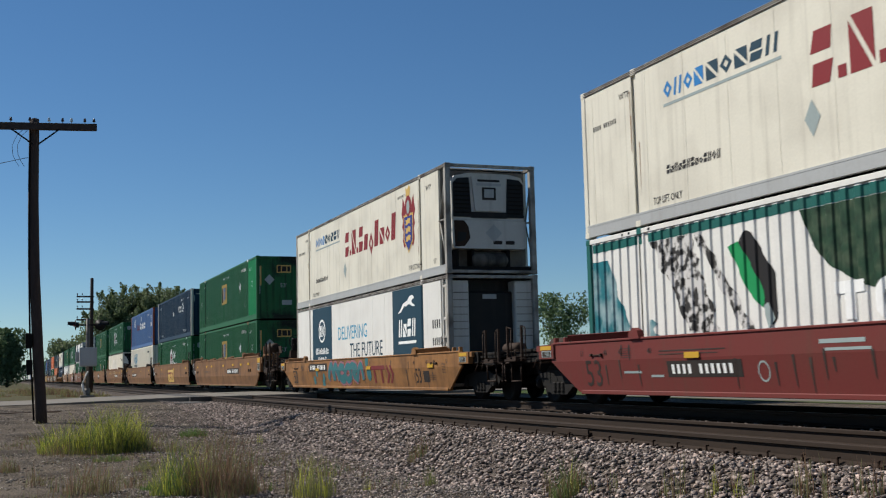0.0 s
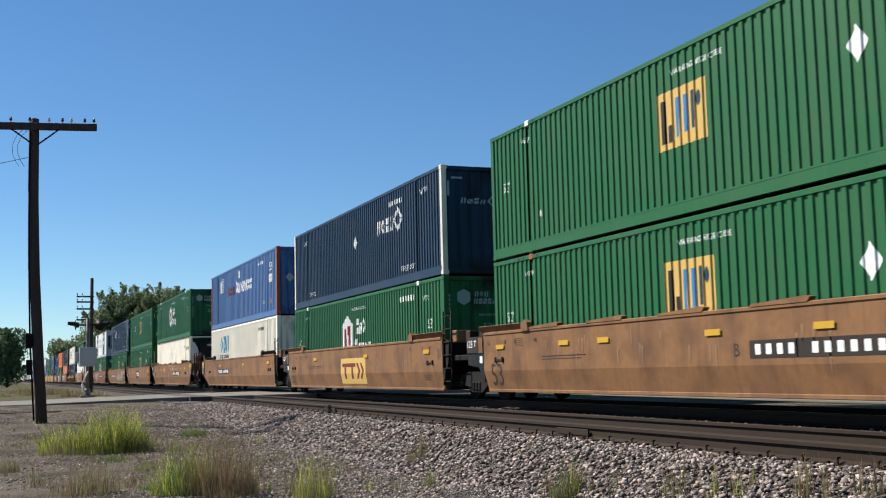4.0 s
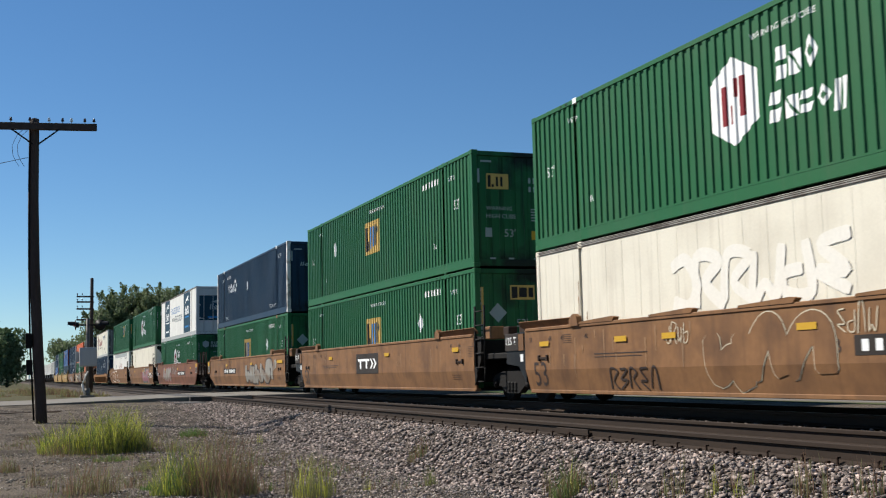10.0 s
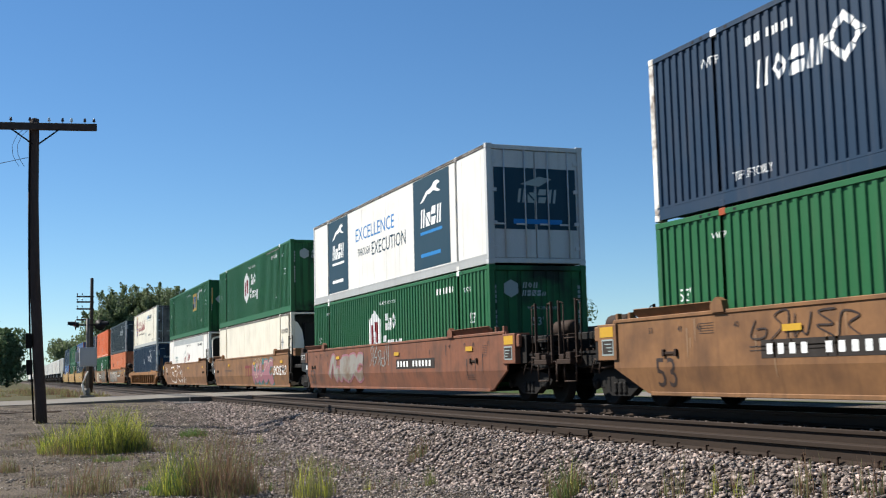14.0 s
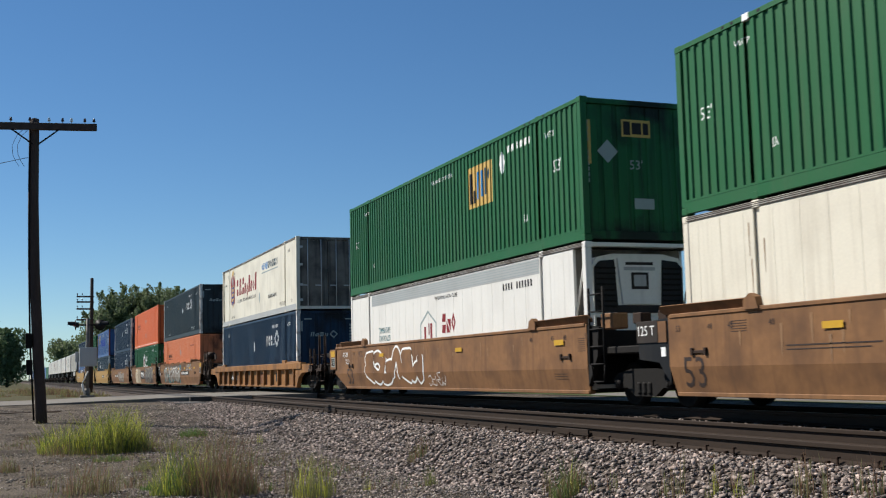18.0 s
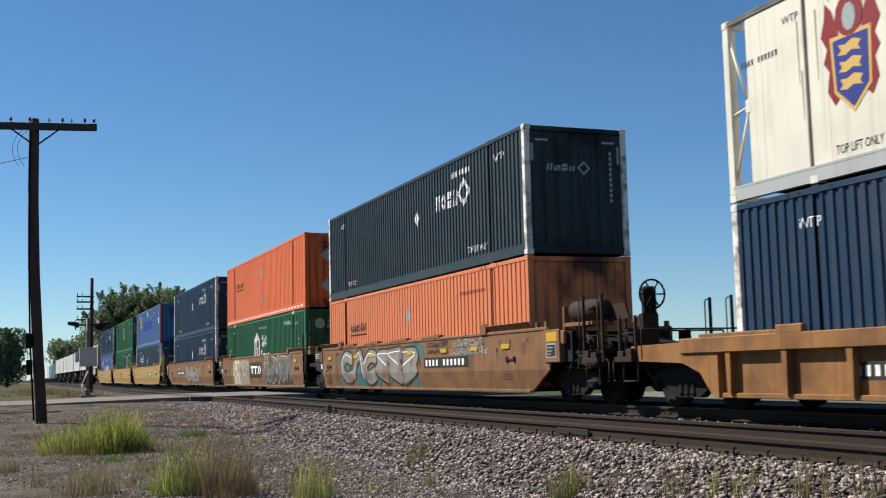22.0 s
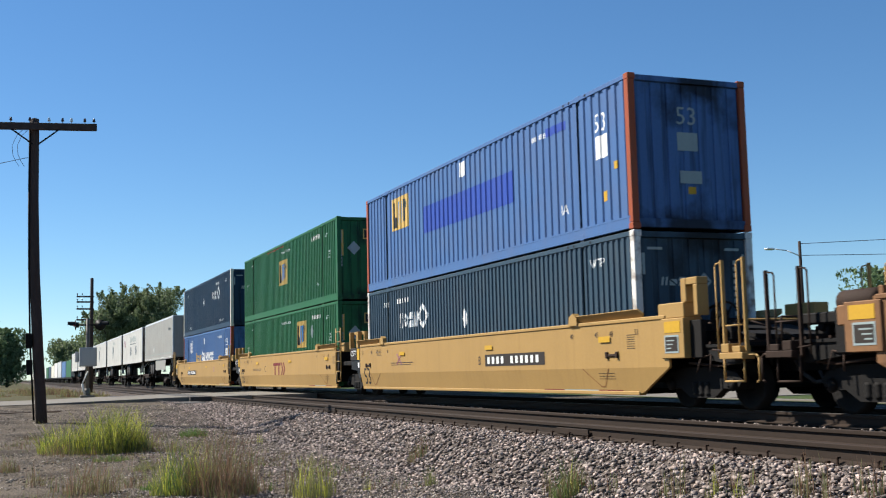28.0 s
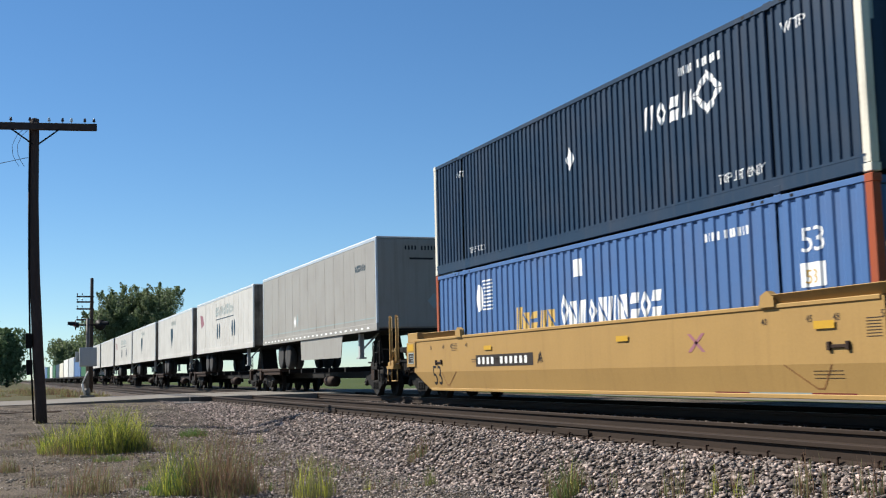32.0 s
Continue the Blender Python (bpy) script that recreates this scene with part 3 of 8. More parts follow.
def rib_profile(pitch, depth, flat=0.42):
    def prof(x):
        u = ((x + 9) / pitch) % 1.0
        e = 0.12 if flat < 0.5 else 0.07
        return depth * (0 if u < flat else (u - flat) / e if u < flat + e else 1 if u < 1 - e else (1 - u) / e)
    breaks = []
    for k in range(int(18 / pitch) + 1):
        breaks += [(k + s) * pitch - 9 for s in ((0, flat, flat + 0.12, 0.88) if flat < 0.5 else (0, flat, flat + 0.07, 0.93))]
    return prof, breaks


def corrugated(x0, x1, z0, z1, y, prof, breaks, out):
    """A corrugated wall between x0 and x1; out is -1 on the camera's side."""
    bm = bmesh.new()
    xs = [x0] + [b for b in breaks if x0 + 0.01 < b < x1 - 0.01] + [x1]
    lo = [bm.verts.new((x, y - out * prof(x), z0)) for x in xs]
    hi = [bm.verts.new((x, y - out * prof(x), z1)) for x in xs]
    for k in range(len(xs) - 1):
        bm.faces.new((lo[k], lo[k + 1], hi[k + 1], hi[k]))
    ends = [bm.verts.new((x, y - out * 0.08, z)) for z in (z0, z1) for x in (x0, x1)]
    bm.faces.new(lo + [ends[1], ends[0]])
    bm.faces.new(hi + [ends[3], ends[2]])
    bm.faces.new((ends[0], ends[1], ends[3], ends[2]))
    return bm


def container(label, mat, style="ribbed", pitch=0.23, post=None, front="wall", cast=None, front_mat=None, nose=None, sill=0.25, flat=0.42, upright=True, rear="wall", cowl="round", group="containers on the train"):
    """A 53-foot container: frame, walls, castings and the end that faces forward. Origin under its middle."""
    ob = thing("shipping_container", label, "shipping container", group)
    post = post or mat
    cast = cast or mat
    depth = {"ribbed": 0.028, "smooth": 0.0, "panel": 0.0}[style]
    prof, breaks = rib_profile(pitch, depth, flat) if depth else ((lambda x: 0.0), [])
    y = CW / 2
    for s, nm in ((-1, "side_wall"), (1, "side_wall")):
        if style == "ribbed":
            spans = ((-HX + 0.12, -POST - 0.08), (-POST + 0.08, POST - 0.08), (POST + 0.08, HX - 0.12))
            for k, (a, b) in enumerate(spans):
                part(nm, corrugated(a, b, sill - 0.01, CH - 0.09, s * (y - 0.012), prof, breaks, s), nose if (nose and k == 2) else mat, ob)
        else:
            spans = ((-HX + (0.62 if rear == "frame" else 0.12), -POST - 0.08), (-POST + 0.08, POST - 0.08), (POST + 0.08, (HX - 0.12) if front not in ("reefer", "bay") else HX - 0.55))
            for a, b in spans:
                bm = boxes((a, b, *sorted((s * (y - 0.07), s * (y - 0.012))), sill - 0.01, CH - 0.09))
                part(nm, bm, mat, ob)
                if s < 0:
                    sm = bmesh.new()
                    x = a + 0.3
                    while x < b - 0.1:
                        box(sm, x - 0.012, x + 0.012, -y + 0.0095, -y + 0.013, sill, CH - 0.10)
                        x += 0.61 if style == "panel" else 1.22
                    part("seam", sm, mat, ob)
        sy = sorted((s * (y - 0.10), s * y))
        part("bottom_rail", boxes((-HX + 0.1, HX - 0.1, *sy, 0.022, sill - 0.035), (-HX + 0.1, HX - 0.1, *sorted((s * (y - 0.10), s * (y + 0.004))), sill - 0.035, sill)), GREY if style != "ribbed" else mat, ob)
        part("top_rail", boxes((-HX + 0.1, HX - 0.1, *sorted((s * (y - 0.08), s * (y + 0.002))), CH - 0.10, CH - 0.01), bevel=0.006), mat if style == "ribbed" else FRAME_GREY, ob)
        if style != "ribbed":
            part("rail_groove", boxes(*[(-HX + 0.1, HX - 0.1, *sorted((s * (y - 0.01), s * (y + 0.005))), CH - z, CH - z + 0.012) for z in (0.09, 0.06, 0.032)]), STEEL_RUST, ob)
        for px in (-POST, POST):
            part("lift_post", boxes((px - 0.06, px + 0.06, *sorted((s * (y - 0.12), s * (y - 0.052))), 0.12, CH - 0.1), bevel=0.008), mat, ob)
            for z0, z1 in ((0.0, 0.12), (CH - 0.115, CH + 0.006)):
                part("casting", boxes((px - 0.09, px + 0.09, *sorted((s * (y - 0.16), s * (y + 0.003))), z0, z1), bevel=0.01), cast if z0 else mat, ob)
        for px in (-HX, HX):
            a, b = sorted((px, px - math.copysign(0.16, px)))
            part("corner_post", boxes((a, b, *sorted((s * (y - 0.14), s * y)), 0.12, CH - 0.11), bevel=0.012), post, ob)
            for z0, z1 in ((0.0, 0.12), (CH - 0.115, CH + 0.004)):
                part("casting", boxes((a - 0.004, b + 0.004, *sorted((s * (y - 0.16), s * (y + 0.004))), z0, z1), bevel=0.01), post, ob)
    back = -HX + (0.62 if rear == "frame" else 0.1)
    nose_x = HX - (0.58 if front in ("reefer", "bay") else 0.1)
    part("roof", boxes((back, nose_x, -y + 0.06, y - 0.06, CH - 0.04, CH - 0.008)), WHITE if style != "ribbed" else mat, ob)
    part("floor", boxes((back, HX - 0.1, -y + 0.09, y - 0.09, 0.09, 0.2)), STEEL_DARK, ob)
    part("end_wall", boxes((back - 0.05, back, -y + 0.02, y - 0.02, 0.1, CH - 0.1)), mat, ob)
    if rear == "frame":
        for q in (-1, 1):
            part("frame_brace", rods(((-HX + 0.1, q * (y - 0.05), CH - 0.25), (back - 0.06, q * (y - 0.05), 1.45), 0.026), ((back - 0.06, q * (y - 0.05), 1.45), (-HX + 0.1, q * (y - 0.05), 0.25), 0.026), ((-HX + 0.1, q * (y - 0.05), 1.38), (back - 0.06, q * (y - 0.05), 1.45), 0.022), seg=6), post, ob, "pale diagonal brace of the open end frame")
            part("brace_plate", boxes((back - 0.12, back, *sorted((q * (y - 0.08), q * (y - 0.01))), 1.35, 1.55)), post, ob)
        part("frame_bar", boxes((-HX + 0.02, -HX + 0.12, -y + 0.13, y - 0.13, CH - 0.1, CH - 0.02), (-HX + 0.02, -HX + 0.12, -y + 0.13, y - 0.13, 0.02, 0.1)), post, ob)
    # leading wall: soot runs, and a darker colour that adds to its shade
    fm = front_mat or sooty_shaded(mat)
    if front == "wall":
        fw = part("front_wall", boxes((HX - 0.16, HX - 0.075, -y + 0.13, y - 0.13, 0.1, CH - 0.1)), fm, ob)
        if upright:
            for k in range(7):
                u = -1.02 + k * 0.34
                part("rib", boxes((HX - 0.08, HX - 0.05, u - 0.11, u + 0.11, 0.2, CH - 0.14), bevel=0.01), fm, fw)
        for k in range(0 if upright else 6):
            z = 0.33 + k * 0.40
            part("rib", boxes((HX - 0.08, HX - 0.05, -y + 0.14, y - 0.14, z, z + 0.16), bevel=0.01), fm, fw)
        part("header", boxes((HX - 0.12, HX - 0.01, -y + 0.13, y - 0.13, CH - 0.13, CH - 0.02), bevel=0.008), fm, ob)
        part("end_sill", boxes((HX - 0.12, HX - 0.01, -y + 0.13, y - 0.13, 0.03, 0.2), bevel=0.008), fm, ob)
    elif front == "doors":
        for a, b in ((-y + 0.14, -0.012), (0.012, y - 0.14)):
            d = part("door", boxes((HX - 0.10, HX - 0.045, a, b, 0.16, CH - 0.14), bevel=0.01), fm, ob)
            for f in (0.28, 0.76):
                w = a + (b - a) * f
                part("lock_rod", rods(((HX - 0.015, w, 0.12), (HX - 0.015, w, CH - 0.1), 0.018), seg=8), SILVER, d, "steel lock rod")
                part("handle", boxes((HX - 0.012, HX + 0.012, w - 0.25, w, 0.95, 0.99)), SILVER, d)
            for z in (0.35, 0.95, 1.75, 2.45):
                h = a if a < -0.1 else b - 0.12
                part("hinge", boxes((HX - 0.045, HX - 0.015, h, h + 0.12, z, z + 0.09), bevel=0.006), SILVER, d)
        part("header", boxes((HX - 0.12, HX - 0.01, -y + 0.13, y - 0.13, CH - 0.13, CH - 0.02), bevel=0.008), fm, ob)
        part("end_sill", boxes((HX - 0.12, HX - 0.01, -y + 0.13, y - 0.13, 0.03, 0.15), bevel=0.008), post, ob)
    elif front == "bay":
        # open end frame with a dark bay between pale rounded cowls
        part("front_wall", boxes((HX - 0.62, HX - 0.56, -y + 0.05, y - 0.05, 0.1, CH - 0.1)), BLACK, ob)
        for row in ((HX - 0.10, HX - 0.01, -y + 0.13, y - 0.13, CH - 0.09, CH - 0.01), (HX - 0.10, HX - 0.01, -y + 0.13, y - 0.13, 0.02, 0.10), (HX - 0.6, HX - 0.1, -y + 0.01, -y + 0.06, 1.28, 1.34), (HX - 0.6, HX - 0.1, y - 0.06, y - 0.01, 1.28, 1.34)):
            part("end_bar", boxes(row, bevel=0.006), post, ob)
        for s in (-1, 1):
            if cowl == "square":
                side_box = part("cowl", boxes((HX - 0.56, HX - 0.12, *sorted((s * 0.66, s * 1.2)), 0.12, CH - 0.14), bevel=0.03), VAN_WHITE, ob, "pale louvred side housing")
                for k in range(7):
                    part("louvre", boxes((HX - 0.125, HX - 0.105, *sorted((s * 0.7, s * 1.16)), 1.3 + 0.19 * k, 1.33 + 0.19 * k)), FRAME_GREY, side_box)
                part("ladder", boxes((HX - 0.42, HX - 0.36, *sorted((s * (y - 0.05), s * (y + 0.0))), 0.1, CH - 0.1), (HX - 0.42, HX - 0.12, *sorted((s * (y - 0.05), s * (y - 0.01))), 1.75, 1.82), (HX - 0.42, HX - 0.12, *sorted((s * (y - 0.05), s * (y - 0.01))), 2.6, 2.66), bevel=0.006), VAN_WHITE, ob)
                continue
            part("cowl", prism([(s * 1.2, 0.12), (s * 0.72, 0.12), (s * 0.72, 1.75), (s * 0.80, 2.2), (s * 0.98, 2.5), (s * 1.2, 2.62)], "x", HX - 0.56, HX - 0.22), WHITE, ob, "pale rounded cowl")
            part("brace", rods(((HX - 0.5, s * (y - 0.05), 0.2), (HX - 0.25, s * (y - 0.05), 2.0), 0.02), seg=6), ALU, ob)
        part("cooling_unit", boxes((HX - 0.56, HX - 0.30, -0.7, 0.7, 0.3, 2.5), bevel=0.04), BLACK, ob, "dark cooling unit deep in the bay")
        part("badge", boxes((HX - 0.30, HX - 0.285, -0.2, 0.2, 2.3, 2.42)), GREY, ob)
    else:
        # open end frame with a cooling unit inside
        part("front_wall", boxes((HX - 0.62, HX - 0.56, -y + 0.05, y - 0.05, 0.1, CH - 0.1)), VAN_FRONT, ob)
        for row in ((HX - 0.10, HX - 0.01, -y + 0.13, y - 0.13, CH - 0.09, CH - 0.01), (HX - 0.10, HX - 0.01, -y + 0.13, y - 0.13, 0.02, 0.10), (HX - 0.6, HX - 0.1, -y + 0.01, -y + 0.05, 1.42, 1.46), (HX - 0.6, HX - 0.1, y - 0.05, y - 0.01, 1.42, 1.46)):
            part("end_bar", boxes(row, bevel=0.006), post, ob)
        for s in (-1, 1):
            part("brace", rods(((HX - 0.56, s * (y - 0.05), 1.44), (HX - 0.1, s * (y - 0.05), CH - 0.2), 0.025), ((HX - 0.56, s * (y - 0.05), 1.44), (HX - 0.1, s * (y - 0.05), 0.22), 0.025), seg=6), post, ob)
        cover = front_mat or VAN_WHITE
        unit = part("cooling_unit", prism([(-1.04, 1.45), (1.04, 1.45), (1.06, 2.45), (0.96, 2.62), (0.6, 2.70), (-0.6, 2.70), (-0.96, 2.62), (-1.06, 2.45)], "x", HX - 0.56, HX - 0.19), cover, ob, "pale rounded housing of the cooling unit")
        for s in (-1, 1):
            bank = part("louvre_bank", prism([(s * 0.5, 1.52), (s * 1.02, 1.52), (s * 1.02, 2.42), (s * 0.9, 2.55), (s * 0.56, 2.58)], "x", HX - 0.2, HX - 0.165), BLACK, ob, "black louvred grille")
            for k in range(8):
                part("louvre", boxes((HX - 0.17, HX - 0.14, *sorted((s * 0.54, s * 0.98)), 1.62 + k * 0.11, 1.66 + k * 0.11), bevel=0.006), STEEL_DARK, bank)
        part("black_band", boxes((HX - 0.2, HX - 0.16, -0.52, 0.52, 1.5, 1.66)), BLACK, ob)
        panel = part("badge_panel", prism([(-0.4, 1.68), (0.4, 1.68), (0.5, 2.6), (-0.5, 2.6)], "x", HX - 0.2, HX - 0.14), cover, ob, "pale centre panel of the cooling unit")
        part("emblem", boxes((HX - 0.142, HX - 0.13, -0.2, 0.2, 1.98, 2.32), bevel=0.004), PLATE_BLACK, panel)
        part("emblem_ground", boxes((HX - 0.132, HX - 0.126, -0.14, 0.14, 2.04, 2.27)), GREY, panel)
        part("name_bar", boxes((HX - 0.142, HX - 0.136, -0.32, 0.32, 2.47, 2.53)), PLATE_BLACK, panel)
        part("name_bar", boxes((HX - 0.142, HX - 0.136, -0.36, 0.36, 2.36, 2.43)), GREY, panel)
        low = part("engine_cover", prism([(-1.0, 0.68), (1.0, 0.68), (1.06, 0.78), (1.06, 1.44), (-1.06, 1.44), (-1.06, 0.78)], "x", HX - 0.56, HX - 0.16), cover, ob, "grimy pale engine cover")
        lf = Face(low, lambda u, v, lift: Vector((HX - 0.16 + lift, u, v)))
        lf.polys("exhaust_stain", [[(-1.0, 0.72), (-0.72, 0.74), (-0.56, 0.95), (-0.6, 1.25), (-0.72, 1.42), (-1.02, 1.42)]], STEEL_RUST, "brown exhaust stain")
        lf.polys("exhaust_stain", [[(-0.94, 0.85), (-0.7, 0.9), (-0.66, 1.1), (-0.9, 1.12)]], BLACK, layer=1)
        lf.diamond("warning_placard", 0.12, 1.1, 0.24, 0.24, GREY)
        lf.each("notice_plate", [(0.1, 0.36, 0.8, 0.9), (0.46, 0.72, 0.8, 0.9)], PLATE_BLACK)
        part("vent_frame", boxes((HX - 0.56, HX - 0.2, -0.95, -0.88, 0.12, 0.66), (HX - 0.56, HX - 0.2, 0.5, 0.6, 0.12, 0.66), (HX - 0.56, HX - 0.25, -0.5, -0.42, 0.12, 0.66), bevel=0.01), STEEL_DARK, ob)
        part("fuel_tank", lathe(bmesh.new(), [(0.0, -0.55), (0.2, -0.53), (0.24, -0.46), (0.24, 0.46), (0.2, 0.53), (0.0, 0.55)], (HX - 0.42, 0.05, 0.38), "y", 16), VAN_FRONT, ob)

    def side(u, v, lift):
        return Vector((u, -(y - 0.012) - lift + prof(u), v)) if abs(abs(u) - POST) > 0.08 else Vector((u, -(y - 0.052) - lift, v))

    def nose_face(u, v, lift):
        return Vector((HX - (0.045 if front == "doors" else 0.05) + lift, u, v))

    slots = Face(ob, lambda u, v, lift: Vector((u, -y - lift, v)))
    if style == "ribbed":
        for px in (-POST, POST):
            slots.each("rail_slot", [(px + e, px + e + 0.07, CH - 0.075, CH - 0.03) for e in (-0.62, -0.38, 0.3)], BLACK)
    ob_side = Face(ob, side, sorted(breaks + [q + e for q in (-POST, POST) for e in (-0.08, 0.08)]))
    if mat is CREAM or mat is CREAM_OLD:
        rng = random.Random(len(label) + int(pitch * 100))
        for px in (-POST, POST):
            for k in range(3):
                u, v, h = px + rng.choice((-1, 1)) * rng.uniform(0.1, 0.22), rng.uniform(1.2, 2.6), rng.uniform(0.3, 1.1)
                ob_side.polys("rust_streak", [[(u - 0.012, v), (u + 0.012, v), (u + 0.004, v - h), (u - 0.004, v - h)]], RUST_RUN)
    return ob, ob_side, Face(ob, nose_face)


def dx(v):
    return v + HX


def hub_logo(s, d=-8.97, z=1.62, on_white=False):
    ink = MARK_RED if on_white else MARK_WHITE
    hexa = [(-0.62, -0.38), (0, -0.72), (0.62, -0.38), (0.62, 0.38), (0, 0.72), (-0.62, 0.38)]
    x = dx(d)
    if on_white:
        for k in range(6):
            a, b = hexa[k], hexa[(k + 1) % 6]
            s.polys("emblem_line", [[(x + a[0], z + a[1]), (x + b[0], z + b[1]), (x + b[0] * 0.9, z + b[1] * 0.9), (x + a[0] * 0.9, z + a[1] * 0.9)]], MARK_GREY)
    else:
        s.polys("emblem", [[(x + a, z + b) for a, b in hexa]], MARK_WHITE, "white six-sided emblem")
    s.each("emblem_bar", [(x - 0.30, x - 0.17, z - 0.36, z + 0.28), (x + 0.17, x + 0.30, z - 0.28, z + 0.36), (x - 0.09, x - 0.02, z - 0.36, z - 0.06), (x + 0.03, x + 0.10, z + 0.06, z + 0.36)], MARK_RED, layer=1)
    s.blocks("brand_blocks", x + 1.02, z + 0.06, 1.0, 0.5, 3, ink, 0.7, 3, form="TxT", heavy=0.27)
    s.blocks("brand_blocks", x + 0.85, z - 0.55, 1.75, 0.46, 5, ink, 0.7, 5, form="Txxxg", heavy=0.27)


def std_marks(s, f, ink=MARK_WHITE, fr=True):
    s.text("WARNING HIGH CUBE", dx(-8.48), 2.46, 0.10, ink, 1.5)
    s.code(10, dx(-3.6), 2.42, 0.17, ink, w=1.25)
    s.text("53'", dx(-1.32), 1.58, 0.26, ink)
    s.text("53'", dx(-15.5), 1.5, 0.22, ink)
    s.text("WTP", dx(-1.62), 2.35, 0.13, ink)
    s.text("WTP", dx(-14.5), 2.45, 0.11, ink)
    s.text("IA", dx(-2.75), 0.72, 0.16, ink)
    s.text("IA", dx(-13.72), 0.72, 0.14, ink)
    if fr:
        f.text("53'", -0.18, 1.47, 0.20, MARK_GREY)
        f.each("notice_plate", [(-0.10, 0.36, 0.66, 0.88)], MARK_GREY)
        for u in (-1.14, 1.10):
            f.rects("serial_mark", [(u - 0.035, u + 0.035, 2.35 - 0.115 * k, 2.43 - 0.115 * k) for k in range(4)] + [(u - 0.035, u + 0.035, 1.75 - 0.115 * k, 1.83 - 0.115 * k) for k in range(6)], MARK_GREY)


def hub_front(f):
    f.polys("emblem", [[(-0.72 + a * 0.3, 2.35 + b * 0.3) for a, b in ((-0.62, -0.38), (0, -0.72), (0.62, -0.38), (0.62, 0.38), (0, 0.72), (-0.62, 0.38))]], MARK_GREY)
    f.blocks("brand_blocks", -0.42, 2.36, 0.42, 0.14, 3, MARK_GREY, 0.7, 3)
    f.blocks("brand_blocks", -0.44, 2.17, 0.66, 0.14, 5, MARK_GREY, 0.7, 4)
    f.text("WARNING HIGH CUBE", -0.3, 1.85, 0.07, MARK_GREY, 0.8)


def emp_logo(s, d=-8.2, z=1.65, w=1.45, h=1.02, white_left=False):
    x = dx(d)
    s.rects("emblem_square", [(x - w / 2, x + w / 2, z - h / 2, z + h / 2)], MARK_GOLD, "gold square emblem")
    k = w / 1.45
    s.each("emblem_bar", [(x - 0.60 * k, x - 0.47 * k, z - 0.40, z + 0.36)] + [(x - 0.42 * k, x - 0.27 * k, z - 0.40, z - 0.1)], MARK_BLACK, layer=1)
    s.polys("emblem_stroke", [[(x - 0.17 * k, z - 0.34), (x - 0.07 * k, z - 0.34), (x - 0.03 * k, z + 0.34), (x - 0.13 * k, z + 0.34)]], MARK_BLUE, layer=1)
    s.polys("emblem_stroke", [[(x + 0.10 * k, z - 0.30), (x + 0.20 * k, z - 0.30), (x + 0.20 * k, z + 0.34), (x + 0.10 * k, z + 0.34)]], MARK_BLUE, layer=1)
    s.polys("emblem_stroke", [[(x + 0.32 * k, z - 0.28), (x + 0.41 * k, z - 0.28), (x + 0.41 * k, z + 0.36), (x + 0.32 * k, z + 0.36)]], MARK_NAVY, layer=1)
    s.disc("emblem_dot", x + 0.52 * k, z + 0.2, 0.09 * k, 0.14, MARK_NAVY, layer=1, n=12)


def emp_marks(s, f, d=-8.2, z=1.7, diamond=-3.95, doors=False):
    std_marks(s, f, fr=not doors)
    emp_logo(s, d, z)
    if diamond:
        s.diamond("placard", dx(diamond), 1.75, 0.2, 0.27, MARK_WHITE, "white diamond placard")
    if doors:
        emp_doors(f)
        return
    f.rects("emblem_square", [(-0.34, 0.33, 2.14, 2.5)], MARK_GOLD)
    f.each("emblem_bar", [(-0.30, -0.14, 2.18, 2.46), (-0.10, 0.12, 2.2, 2.44), (0.16, 0.29, 2.2, 2.44)], MARK_BLACK, layer=1)
    f.diamond("placard", -0.68, 1.82, 0.24, 0.24, MARK_GREY)
    f.each("reflective_strip", [(-1.13, -1.06, 1.55, 2.45), (1.06, 1.13, 1.55, 2.45)], MARK_GOLD)


def emp_doors(f):
    """Markings on a door end: gold square, codes, notices and placard."""
    f.rects("emblem_square", [(-0.9, -0.3, 1.95, 2.34)], MARK_GOLD)
    f.each("emblem_bar", [(-0.86, -0.78, 2.0, 2.3), (-0.76, -0.70, 2.0, 2.07), (-0.64, -0.58, 2.02, 2.26), (-0.52, -0.46, 2.02, 2.26)], MARK_BLACK, layer=1)
    f.code(4, 0.25, 2.12, 0.15, MARK_GREY, w=0.5)
    f.code(6, 0.25, 1.90, 0.15, MARK_GREY, 9, w=0.78)
    f.diamond("placard", 0.92, 1.58, 0.22, 0.22, MARK_GREY)
    f.text("WARNING", -0.92, 1.42, 0.10, MARK_GREY, 0.7)
    f.text("HIGH CUBE", -0.92, 1.22, 0.11, MARK_GREY, 0.8)
    f.text("53'", -0.44, 0.76, 0.2, MARK_GREY)
    f.each("notice_plate", [(-0.96, -0.78, 0.75, 0.98), (0.74, 1.14, 0.70, 0.92)], MARK_GREY)
    f.each("notice_plate", [(0.3, 0.66, 0.70, 0.92)], MARK_YELLOW)
    f.rects("small_print", [(0.3, 0.62, 1.45 - 0.07 * k, 1.48 - 0.07 * k) for k in range(5)] + [(0.7, 1.05, 1.3 - 0.07 * k, 1.33 - 0.07 * k) for k in range(3)], MARK_GREY)
    f.each("reflective_strip", [(-1.05, -0.75, 2.62, 2.67), (0.75, 1.05, 2.62, 2.67), (-1.14, -1.08, 2.1, 2.45), (1.08, 1.14, 2.1, 2.45), (-0.85, -0.7, 0.2, 0.24), (-0.35, -0.2, 0.2, 0.24), (0.35, 0.5, 0.2, 0.24)], MARK_GREY)


